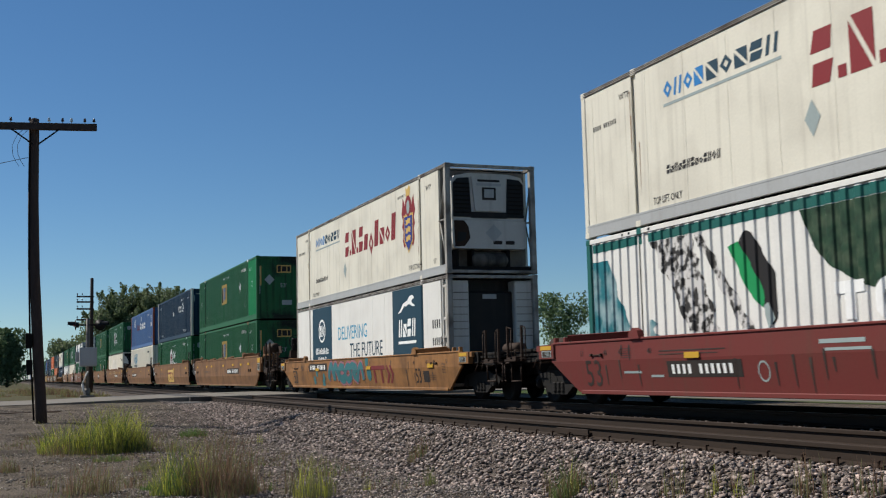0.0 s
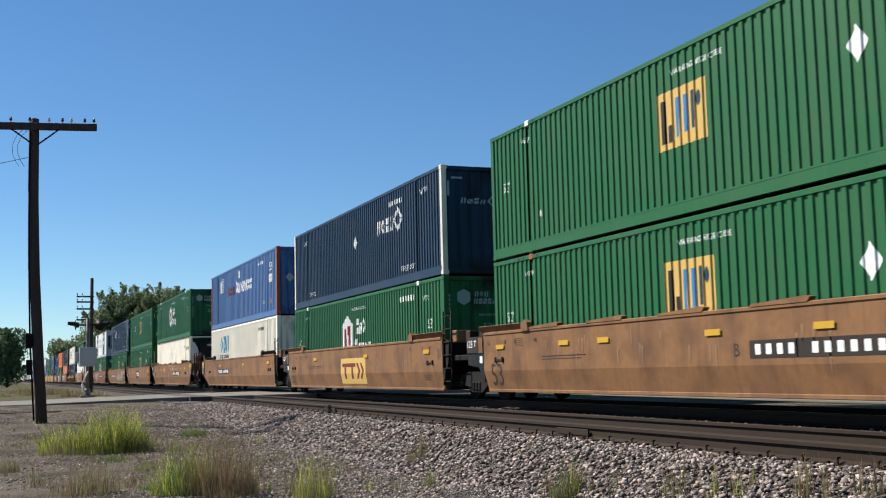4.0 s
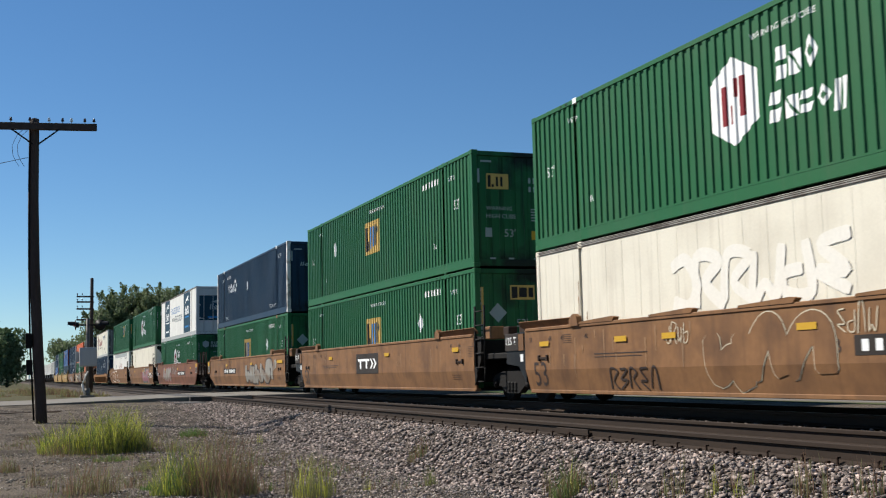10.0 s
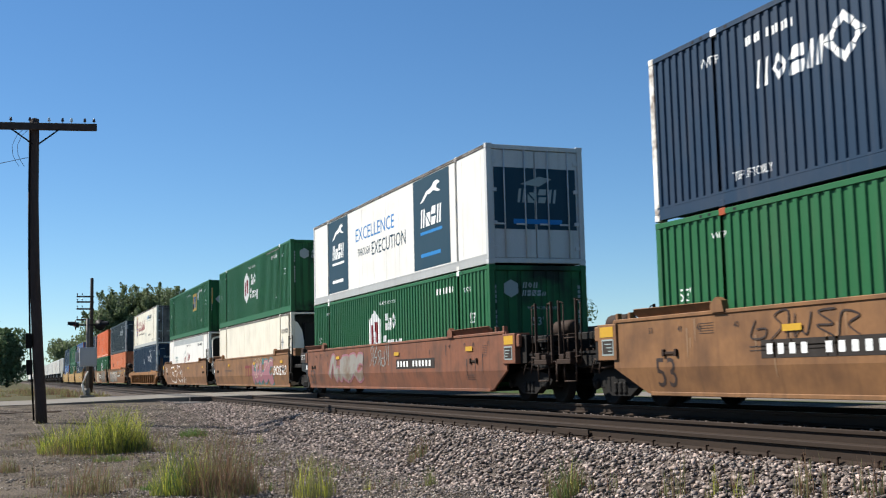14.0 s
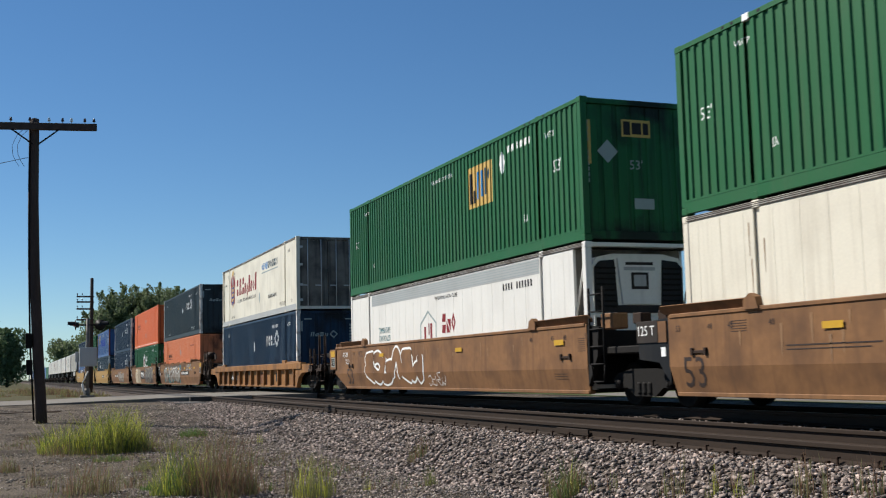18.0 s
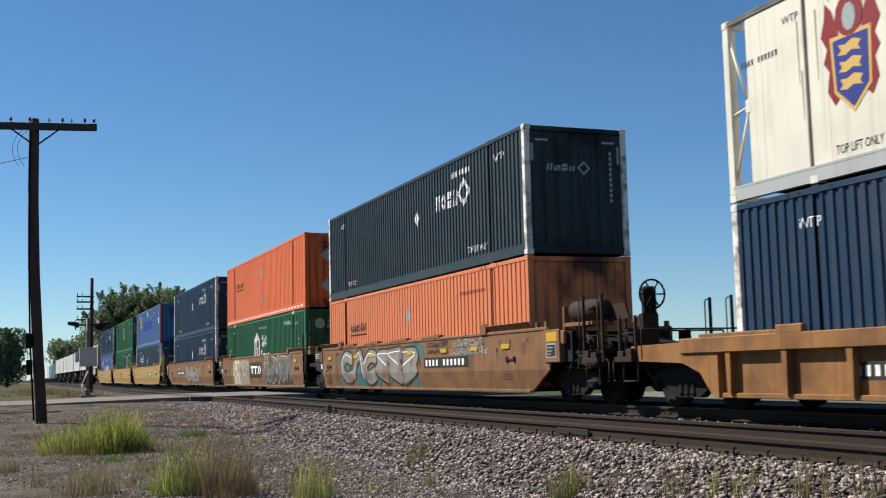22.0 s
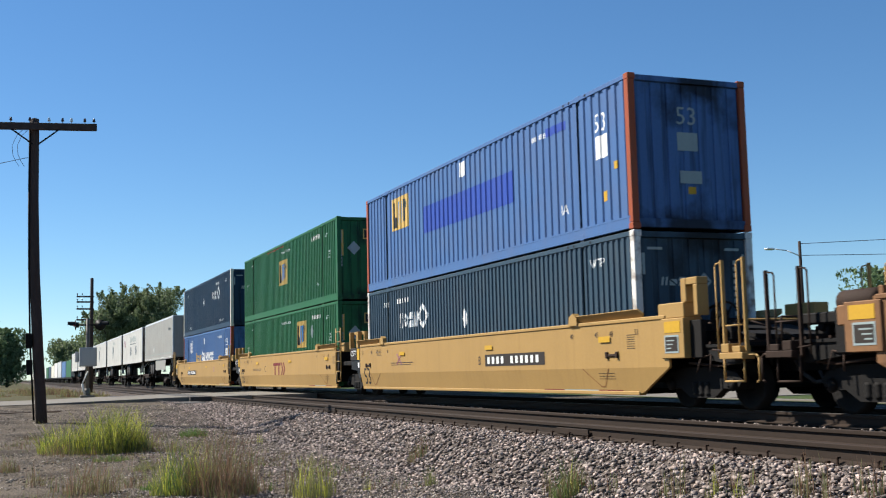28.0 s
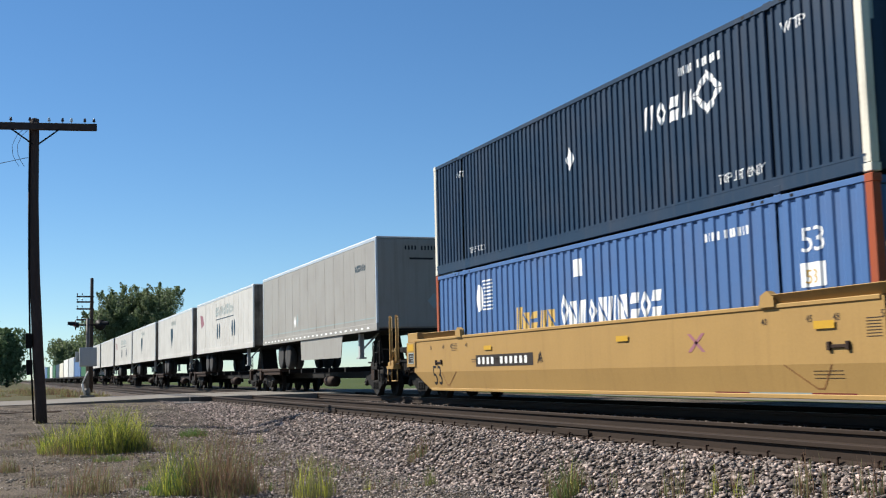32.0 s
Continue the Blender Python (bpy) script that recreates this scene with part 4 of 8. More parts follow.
def crystal(s, x, z, rx, rz, ink, layer=0):
    """An eight-piece diamond ring emblem."""
    c = [(0, 1), (1, 0), (0, -1), (-1, 0)]
    ps = []
    for k in range(4):
        a, b = c[k], c[(k + 1) % 4]
        m = ((a[0] + b[0]) * 0.5, (a[1] + b[1]) * 0.5)
        for p, q in ((a, m), (m, b)):
            d = ((q[0] - p[0]) * 0.04, (q[1] - p[1]) * 0.04)
            p2, q2 = (p[0] + d[0], p[1] + d[1]), (q[0] - d[0], q[1] - d[1])
            ps.append([(x + p2[0] * rx, z + p2[1] * rz), (x + q2[0] * rx, z + q2[1] * rz), (x + q2[0] * rx * 0.62, z + q2[1] * rz * 0.62), (x + p2[0] * rx * 0.62, z + p2[1] * rz * 0.62)])
    s.polys("emblem_ring", ps, ink, "white faceted diamond emblem", layer)


def umax_marks(s, f, left=True, z0=0.0, diamond=-8.2, tlo=True, num=True):
    ink = MARK_WHITE
    a = -13.2 if left else -5.6
    s.blocks("brand_blocks", dx(a), 1.68, 1.6, 0.42, 4, ink, 1.0, 2, form="TTTT", heavy=0.2)
    crystal(s, dx(a + 1.98), 1.95, 0.42, 0.38, ink)
    s.diamond("placard", dx(diamond), 1.72, 0.17, 0.25, ink, "white diamond placard")
    s.code(10, dx(-13.4 if left else -4.4), 2.4, 0.15, ink, w=1.2)
    if tlo:
        s.text("TOP LIFT ONLY", dx(-3.4), 0.36, 0.16, ink, 1.15)
        s.text("TOP LIFT ONLY", dx(-13.85), 0.36, 0.14, ink, 0.95)
    s.text("WTP", dx(-1.7), 2.35, 0.17, ink)
    s.text("WTP", dx(-14.6), 2.35, 0.15, ink)
    f.blocks("brand_blocks", -0.75, 1.9, 0.75, 0.16, 4, MARK_GREY, 0.9, 2)
    crystal(f, 0.2, 1.98, 0.17, 0.17, MARK_GREY)
    f.each("reflective_strip", [(-1.0, -0.68, 2.56, 2.61), (0.68, 1.0, 2.56, 2.61), (-1.12, -1.06, 2.1, 2.5), (1.06, 1.12, 2.1, 2.5)], MARK_GREY)
    f.rects("serial_mark", [(0.85, 0.92, 2.3 - 0.12 * k, 2.38 - 0.12 * k) for k in range(10)], MARK_GREY)


def pacer_marks(s, f, z=0.0):
    for k in range(9):
        s.rects("emblem_line", [(dx(-13.15) + 0.18 * math.sin(k * 0.4), dx(-12.55), 1.85 + k * 0.085, 1.885 + k * 0.085)], MARK_WHITE)
    s.disc("emblem", dx(-13.3), 2.15, 0.2, 0.33, MARK_WHITE)
    s.blocks("brand_blocks", dx(-11.3), 1.28 + z, 2.0, 0.52, 5, MARK_OXIDE if z else MARK_GOLD, 0.78, 7, form="Txxxx", heavy=0.28)
    s.blocks("brand_blocks", dx(-9.1), 1.28 + z, 3.9, 0.66, 10, MARK_WHITE, 0.74, 8, form="Txxxxxxxxx", heavy=0.26)
    s.text("53", dx(-1.5), 2.0, 0.36, MARK_WHITE)
    s.each("notice_plate", [(dx(-1.55), dx(-1.05), 1.5, 1.85), (dx(-8.5), dx(-8.1), 2.25, 2.6)], MARK_WHITE)
    s.text("53", dx(-1.45), 1.55, 0.2, MARK_GOLD, layer=1)
    s.code(10, dx(-3.9), 2.42, 0.15, MARK_WHITE, w=1.25)
    s.text("IA", dx(-2.75), 0.62, 0.18, MARK_WHITE)
    s.each("notice_plate", [(dx(-1.3), dx(-1.12), 0.55, 0.75)], MARK_YELLOW)
    f.text("53", -0.25, 2.0, 0.34, MARK_GREY)
    f.each("notice_plate", [(-0.2, 0.3, 1.55, 1.85), (-0.15, 0.35, 0.85, 1.08)], MARK_GREY)
    f.each("notice_plate", [(0.0, 0.18, 0.62, 0.76)], MARK_YELLOW)
    f.diamond("placard", -0.72, 1.6, 0.2, 0.2, MARK_GREY)


def england_marks(s, f, crest_front=True):
    """Faded white cooled container: dark red brand word, crest, small lines."""
    b = -9.4 if crest_front else -12.35
    s.blocks("brand_blocks", dx(b), 1.38, 5.4 if crest_front else 4.8, 0.80, 9, MARK_RED, 0.62, 12, form="T.T.TxgTxxT", heavy=0.33)
    c = -2.95 if crest_front else -13.3
    s.polys("crest_mantle", [[(dx(c) + q * a, 1.62 + e) for a, e in ((0.22, 0.4), (0.34, 0.72), (0.46, 0.86), (0.5, 0.62), (0.58, 0.4), (0.46, 0.2), (0.55, 0.02), (0.44, -0.12), (0.5, -0.4), (0.36, -0.62), (0.22, -0.5))] for q in (-1, 1)], MARK_RED, "dark red mantling round the shield")
    s.polys("crest_trim", [[(dx(c) + a, 1.62 + e) for a, e in q] for q in (((-0.40, 0.34), (-0.36, -0.45), (0, -0.78), (0.36, -0.45), (0.40, 0.34)), ((-0.17, 0.86), (-0.2, 1.14), (-0.05, 1.06), (0.06, 1.16), (0.2, 1.1), (0.15, 0.86)))], MARK_GOLD, layer=1)
    s.disc("crest_helm", dx(c), 1.62 + 0.58, 0.27, 0.3, MARK_RED, layer=2, n=14)
    s.disc("crest_helm", dx(c), 1.62 + 0.55, 0.13, 0.2, MARK_GREY, layer=3, n=10)
    s.polys("crest", [[(dx(c) + a, 1.62 + e) for a, e in ((-0.34, 0.28), (-0.31, -0.42), (0, -0.7), (0.31, -0.42), (0.34, 0.28))]], SHIELD_BLUE, "deep blue shield with gold beasts", 3)
    s.polys("crest_mark", [[(dx(c) + p + 0.5 * a, 1.62 - 0.42 + 0.24 * k + e) for a, e in ((-0.5, 0.0), (-0.35, 0.05), (-0.45, 0.14), (-0.2, 0.12), (0.1, 0.17), (0.42, 0.12), (0.3, 0.04), (0.4, -0.02), (0.05, 0.02), (-0.2, -0.03))] for k in range(3) for p in (0.0,)], MARK_GOLD, layer=4)
    if not crest_front:
        s.text("GLOBAL TRANSPORTATION", dx(-12.1), 1.02, 0.16, MARK_BLACK, 4.3)
    t = -13.2 if crest_front else -6.5
    s.blocks("brand_blocks", dx(t), 2.12, 1.25, 0.30, 4, MARK_BLUE, 1.0, 4, form="TTTT", heavy=0.2)
    s.blocks("brand_blocks", dx(t + 1.28), 2.12, 1.92, 0.30, 5, MARK_NAVY, 1.0, 6, form="TTTTT", heavy=0.2)
    s.rects("small_print", [(dx(t), dx(t + 3.2), 1.98, 2.03)], MARK_GREY)
    s.blocks("web_address_bars", dx(-13.2 if crest_front else -5.2), 0.80, 1.6, 0.15, 13, MARK_BLACK, 0.95, 6)
    s.text("TOP LIFT ONLY", dx(-13.65 if crest_front else -13.7), 0.32, 0.13, MARK_BLACK, 0.9)
    s.text("TOP LIFT ONLY", dx(-3.0), 0.33, 0.15, MARK_BLACK, 1.0)
    s.text("STACK LIMIT 3 HIGH", dx(-3.9 if crest_front else -13.7), 2.5, 0.08, MARK_BLACK, 0.95)
    s.text("WTP", dx(-1.5), 2.4, 0.13, MARK_BLACK)
    s.text("WTP", dx(-14.7), 2.45, 0.12, MARK_BLACK)
    s.text("53'", dx(-1.0), 0.35, 0.13, MARK_BLACK)
    s.code(10, dx(-15.7), 2.05, 0.1, MARK_BLACK, w=0.9)
    s.diamond("placard_outline", dx(-9.4 if crest_front else -7.0), 0.95, 0.17, 0.27, MARK_GREY)


def kllm_panel(s, a, b, ink=MARK_NAVY, wide=True):
    s.each("printed_panel", [(dx(a), dx(b), 0.28, CH - 0.12)], ink, "printed dark blue panel")
    m, w = dx((a + b) / 2), (b - a)
    s.polys("emblem", [[(m + a * w, e) for a, e in ((-0.30, 2.1), (-0.2, 2.24), (-0.12, 2.38), (0.02, 2.44), (0.1, 2.56), (0.2, 2.58), (0.26, 2.48), (0.18, 2.46), (0.16, 2.38), (0.28, 2.26), (0.2, 2.26), (0.08, 2.34), (-0.02, 2.28), (-0.08, 2.3), (-0.2, 2.14))]], MARK_WHITE, "white leaping emblem", 1)
    s.blocks("brand_blocks", m - 0.3 * w, 1.42, 0.6 * w, 0.5, 4, MARK_WHITE, 1.0, 3, layer=1)
    s.rects("small_print", [(m - 0.3 * w, m + 0.3 * w, 1.22, 1.30), (m - 0.3 * w, m + 0.25 * w, 0.60, 0.70)], MARK_BLUE if not wide else MARK_WHITE, layer=1)


# ---- railway cars ----
MOVERS, WHEELS = [], []
WHEEL_R = 0.42


def ride(ob, x, z=0.0, y=TRAIN_Y):
    """Takes a thing into the train; x is where its middle stands when the train's offset is nought."""
    MOVERS.append((ob, x, y, z))
    return ob


def truck(parent, x, turning=True):
    t = part("truck", boxes((x - 0.28, x + 0.28, -0.95, 0.95, 0.40, 0.66), bevel=0.04), STEEL_DARK, parent, "grimy steel truck, colour darkened for the shade under the car")
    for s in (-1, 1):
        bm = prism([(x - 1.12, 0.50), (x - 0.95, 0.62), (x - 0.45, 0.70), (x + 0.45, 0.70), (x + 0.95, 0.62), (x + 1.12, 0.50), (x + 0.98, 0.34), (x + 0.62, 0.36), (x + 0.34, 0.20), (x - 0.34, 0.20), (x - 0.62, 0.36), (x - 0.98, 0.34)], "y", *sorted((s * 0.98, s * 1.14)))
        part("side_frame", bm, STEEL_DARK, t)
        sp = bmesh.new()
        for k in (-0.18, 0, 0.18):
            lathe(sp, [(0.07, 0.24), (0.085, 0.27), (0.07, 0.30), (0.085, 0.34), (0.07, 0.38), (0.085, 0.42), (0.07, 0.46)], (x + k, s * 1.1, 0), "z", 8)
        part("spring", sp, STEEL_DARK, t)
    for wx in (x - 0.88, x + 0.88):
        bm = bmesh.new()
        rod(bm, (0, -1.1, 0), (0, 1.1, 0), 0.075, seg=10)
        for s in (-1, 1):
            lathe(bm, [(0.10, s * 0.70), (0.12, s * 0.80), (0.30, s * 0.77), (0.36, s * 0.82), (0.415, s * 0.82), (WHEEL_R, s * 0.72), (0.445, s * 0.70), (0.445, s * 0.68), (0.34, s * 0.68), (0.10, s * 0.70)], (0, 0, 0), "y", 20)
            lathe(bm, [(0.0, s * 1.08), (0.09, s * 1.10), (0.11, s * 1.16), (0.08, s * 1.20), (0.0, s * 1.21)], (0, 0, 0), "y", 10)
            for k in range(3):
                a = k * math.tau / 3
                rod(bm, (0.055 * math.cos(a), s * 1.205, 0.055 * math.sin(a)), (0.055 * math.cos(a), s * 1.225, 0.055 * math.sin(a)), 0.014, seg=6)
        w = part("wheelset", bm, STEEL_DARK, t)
        w.location = (wx, 0, WHEEL_R)
        if turning:
            WHEELS.append((w, wx))
    return t


def coupler(parent, x, s):
    part("coupler", boxes(*[(*sorted((x, x + s * 0.55)), -0.09, 0.09, 0.76, 0.94), (*sorted((x + s * 0.5, x + s * 0.72)), -0.16, 0.13, 0.72, 0.98)], bevel=0.03), STEEL_RUST, parent, "rusty knuckle coupler")


def rail_posts(parent, x, s, mat, tall=2.37, p1=0.48, p2=0.07):
    """Posts, hooped grab irons, steps and crossover platform at an outer end of a car."""
    for side in (-1, 1):
        y = side * 1.46
        for px in (x - s * p1, x + s * p2):
            part("end_post", boxes((px - 0.023, px + 0.023, y - 0.028, y + 0.028, 0.84, tall), bevel=0.005), mat, parent)
            bm = bmesh.new()
            path_rod(bm, [(px - s * 0.18, y, 0.86), (px - s * 0.18, y, tall - 0.09), (px - s * 0.15, y, tall - 0.045), (px, y, tall - 0.03)], 0.014)
            part("grab_iron", bm, mat, parent)
        a, b = x - s * 0.52, x - s * 0.02
        bm = bmesh.new()
        path_rod(bm, [(a, y, 0.86), (a, y, 0.48), (b, y, 0.48), (b, y, 0.86)], 0.018)
        part("step", bm, mat, parent, "stirrup step")
        bm = bmesh.new()
        path_rod(bm, [(b + s * 0.36, y, 0.84), (b + s * 0.36, y, 0.50), (b + s * 0.30, y, 0.47)], 0.016)
        path_rod(bm, [(b + s * 0.36, y, 0.84), (b + s * 0.30, y, 0.88), (b, y, 0.88)], 0.016)
        part("hose_hook", bm, mat, parent)
        part("step_box", boxes((*sorted((a + s * 0.03, x + s * 0.1)), y - 0.12, y + 0.12, 0.82, 0.92), (*sorted((a + s * 0.06, a + s * 0.26)), y - 0.1, y + 0.1, 0.92, 1.06), (*sorted((a + s * 0.34, a + s * 0.55)), y - 0.1, y + 0.1, 0.92, 1.02), bevel=0.01), mat, parent)
        part("rung", rods(((a, y, 1.34), (b, y, 1.34), 0.013), seg=6), mat, parent)
    part("platform", boxes((*sorted((x - s * 1.5, x)), -1.35, 1.35, 1.02, 1.07), (*sorted((x - s * 0.95, x)), -0.35, 0.35, 0.62, 1.02)), STEEL_DARK, parent)
    bm = bmesh.new()
    path_rod(bm, [(x - s * 0.05, -1.38, 1.07), (x - s * 0.05, -1.38, 1.42), (x - s * 0.05, 1.38, 1.42), (x - s * 0.05, 1.38, 1.07)], 0.018)
    part("crossover_rail", bm, mat, parent)


def brake_wheel(parent, x, y, z, turn=1):
    bm = bmesh.new()
    n = 20
    for k in range(n):
        a, b = k * math.tau / n, (k + 1) * math.tau / n
        rod(bm, (x, y + 0.28 * math.cos(a), z + 0.28 * math.sin(a)), (x, y + 0.28 * math.cos(b), z + 0.28 * math.sin(b)), 0.02, seg=6)
    for k in range(6):
        a = k * math.tau / 6
        rod(bm, (x, y, z), (x, y + 0.27 * math.cos(a), z + 0.27 * math.sin(a)), 0.016, seg=6)
    part("brake_wheel", bm, STEEL_DARK, parent, "dark spoked hand brake wheel")
    part("brake_housing", boxes((*sorted((x - turn * 0.24, x - turn * 0.05)), y - 0.13, y + 0.15, z - 0.45, z + 0.16), bevel=0.05), STEEL_DARK, parent)


def end_gear(parent, e, mat, style):
    """What stands on the end deck: bracket and low hand brake, or air tank and high hand brake, or beams alone."""
    if style == "bracket":
        part("stop_bracket", boxes((9.74, 9.9, -1.46, -1.24, 1.78, 2.18), (9.9, 10.22, -1.46, -1.24, 2.06, 2.18), (10.1, 10.22, -1.46, -1.24, 1.55, 2.06), bevel=0.012), mat, parent, "upright boxed stop bracket")
        brake_wheel(parent, 10.32, -1.0, 1.48)
        bm = bmesh.new()
        path_rod(bm, [(10.0, -1.2, 1.62), (10.3, -1.15, 1.72), (10.55, -1.25, 1.5), (10.5, -1.3, 1.1)], 0.022)
        path_rod(bm, [(10.1, -0.8, 1.1), (10.6, -0.85, 1.3), (11.1, -0.6, 1.28), (11.4, -0.4, 1.1)], 0.02)
        part("brake_pipe", bm, STEEL_DARK, parent)
        part("valve", boxes((10.45, 10.7, -1.1, -0.85, 1.1, 1.4), bevel=0.03), STEEL_DARK, parent)
    elif style == "tank":
        bm = lathe(bmesh.new(), [(0.0, -0.64), (0.15, -0.62), (0.22, -0.52), (0.22, 0.52), (0.15, 0.62), (0.0, 0.64)], (10.45, -1.1, 1.87), "x", 18)
        # tank, stand and gusset in the darkened rust: deck shade put into colour
        part("air_tank", bm, STEEL_RUST, parent, "brown cylindrical air tank")
        part("tank_bracket", boxes((9.78, 9.86, -1.38, -1.25, 1.5, 1.98), (9.86, 11.0, -1.38, -0.9, 1.56, 1.64), (10.0, 10.08, -1.2, -1.0, 1.07, 1.6), (10.85, 10.93, -1.2, -1.0, 1.07, 1.6), bevel=0.01), mat, parent)
        brake_wheel(parent, 11.55, -0.35, 2.12)
        part("brake_stand", prism([(11.1, 1.07), (11.5, 1.07), (11.5, 1.75), (11.38, 1.75), (11.1, 1.5)], "y", -0.55, -0.2), STEEL_RUST, parent)
        part("gusset_plate", prism([(10.9, 1.62), (11.75, 1.66), (11.6, 1.95), (11.15, 1.95)], "y", -1.0, -0.96), STEEL_RUST, parent)
        bm = bmesh.new()
        path_rod(bm, [(9.95, -1.1, 1.3), (10.5, -1.25, 1.36), (11.2, -1.0, 1.32), (11.5, -0.5, 1.05)], 0.02)
        path_rod(bm, [(10.3, -1.3, 1.62), (10.6, -1.35, 1.5), (10.9, -1.3, 1.62)], 0.018)
        part("brake_pipe", bm, STEEL_DARK, parent)
    else:
        part("deck_beam", boxes((*sorted((e * 9.4, e * 11.1)), -1.3, -1.05, 1.28, 1.44), (*sorted((e * 9.6, e * 11.0)), -1.0, 1.0, 0.7, 1.42), bevel=0.02), STEEL_DARK, parent)
        bm = lathe(bmesh.new(), [(0.0, -0.42), (0.12, -0.40), (0.17, -0.34), (0.17, 0.34), (0.12, 0.40), (0.0, 0.42)], (e * 10.55, -0.6, 1.6), "x", 14)
        part("air_tank", bm, STEEL_RUST, parent, "small cylindrical air tank")


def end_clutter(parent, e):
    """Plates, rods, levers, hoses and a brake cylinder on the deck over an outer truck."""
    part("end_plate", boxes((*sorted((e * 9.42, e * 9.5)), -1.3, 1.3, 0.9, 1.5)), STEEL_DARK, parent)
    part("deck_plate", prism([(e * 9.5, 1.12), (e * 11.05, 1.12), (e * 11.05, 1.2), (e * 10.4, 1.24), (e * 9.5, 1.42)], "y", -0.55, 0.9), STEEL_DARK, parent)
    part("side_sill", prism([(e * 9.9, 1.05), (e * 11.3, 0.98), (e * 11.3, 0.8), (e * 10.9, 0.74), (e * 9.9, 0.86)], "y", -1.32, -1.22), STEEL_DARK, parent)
    for pts, r, nm, mat in (([(10.6, -1.48, 0.98), (11.2, -1.46, 0.93), (11.42, -1.1, 0.92), (11.5, -0.5, 0.95), (11.52, -0.12, 0.86)], 0.016, "uncoupling_lever", STEEL_RUST),
                            ([(11.15, -0.34, 0.82), (11.32, -0.36, 0.6), (11.6, -0.33, 0.44), (11.85, -0.25, 0.47), (12.02, -0.18, 0.6)], 0.032, "air_hose", RUBBER),
                            ([(9.6, -1.15, 1.26), (10.3, -1.2, 1.3), (10.9, -1.12, 1.24), (11.2, -0.9, 1.05), (11.25, -0.85, 0.72)], 0.02, "brake_pipe", STEEL_DARK),
                            ([(9.55, -0.8, 1.45), (10.2, -0.95, 1.38), (10.7, -0.9, 1.46), (11.1, -0.7, 1.3)], 0.016, "brake_pipe", STEEL_RUST),
                            ([(9.6, -1.25, 0.78), (10.4, -1.24, 0.72), (11.0, -1.2, 0.78)], 0.024, "brake_rod", STEEL_RUST),
                            ([(10.05, -1.42, 0.62), (10.1, -1.36, 0.86), (10.35, -1.34, 0.9), (10.4, -1.4, 0.64)], 0.014, "chain", STEEL_RUST)):
        part(nm, path_rod(bmesh.new(), [(e * a, b, c) for a, b, c in pts], r), mat, parent)
    part("brake_cylinder", lathe(bmesh.new(), [(0.0, -0.3), (0.13, -0.28), (0.15, -0.2), (0.15, 0.12), (0.08, 0.2), (0.03, 0.42), (0.0, 0.43)], (e * 10.1, -0.82, 1.22), "x", 12), STEEL_RUST, parent)
    part("valve", boxes((*sorted((e * 10.55, e * 10.78)), -1.22, -0.98, 1.12, 1.36), (*sorted((e * 10.6, e * 10.7)), -1.28, -1.2, 1.18, 1.3), bevel=0.025), STEEL_DARK, parent)
    for k in range(5):
        x = e * (10.1 + 0.26 * k)
        part("deck_bar", boxes((x - 0.02, x + 0.02, -1.36, -0.56, 1.07, 1.11)), STEEL_RUST, parent)


def well_side(ends, s, z_top=1.58):
    """One deep side of a well car: upright plate and sloping foot; ends are (top x, foot x) at the rear and the front."""
    bm = bmesh.new()
    lev = [(z_top, 1.49, 0), (0.72, 1.49, 0), (0.27, 1.405, 1)]
    for a, b in zip(lev, lev[1:]):
        ra, fa, rb, fb = ends[0][a[2]], ends[1][a[2]], ends[0][b[2]], ends[1][b[2]]
        for yo in (0, -0.05):
            bm.faces.new([bm.verts.new(c) for c in ((ra, s * (a[1] + yo), a[0]), (fa, s * (a[1] + yo), a[0]), (fb, s * (b[1] + yo), b[0]), (rb, s * (b[1] + yo), b[0]))])
        for xa, xb in ((ra, rb), (fa, fb)):
            bm.faces.new([bm.verts.new(c) for c in ((xa, s * a[1], a[0]), (xa, s * (a[1] - 0.05), a[0]), (xb, s * (b[1] - 0.05), b[0]), (xb, s * b[1], b[0]))])
    bmesh.ops.remove_doubles(bm, verts=bm.verts, dist=0.0005)
    return bm


def well_face(ob, z_bend=0.72):
    def place(u, v, lift):
        y = 1.49 if v >= z_bend else 1.49 - (z_bend - v) / (z_bend - 0.27) * 0.085
        return Vector((u, -y - lift, v))
    return Face(ob, place, (), (z_bend,))


def lower_sides(ob, top, bend):
    """Takes the sides and end gear of a car down to a lower top edge and a higher bend."""
    def level(z):
        if z < 0.27:
            return z
        if z < 0.72:
            return 0.27 + (z - 0.27) * (bend - 0.27) / 0.45
        if z < 1.58:
            return bend + (z - 0.72) * (top - bend) / 0.86
        return top + (z - 1.58) * 0.85
    keep = ("truck", "coupler", "draft_sill", "platform", "step", "side_frame", "spring", "wheelset", "cross_member", "hose_hook")
    for c in ob.children_recursive:
        if c.type == "MESH" and c.name.split(".")[0] not in keep:
            for v in c.data.vertices:
                v.co.z = level(v.co.z)


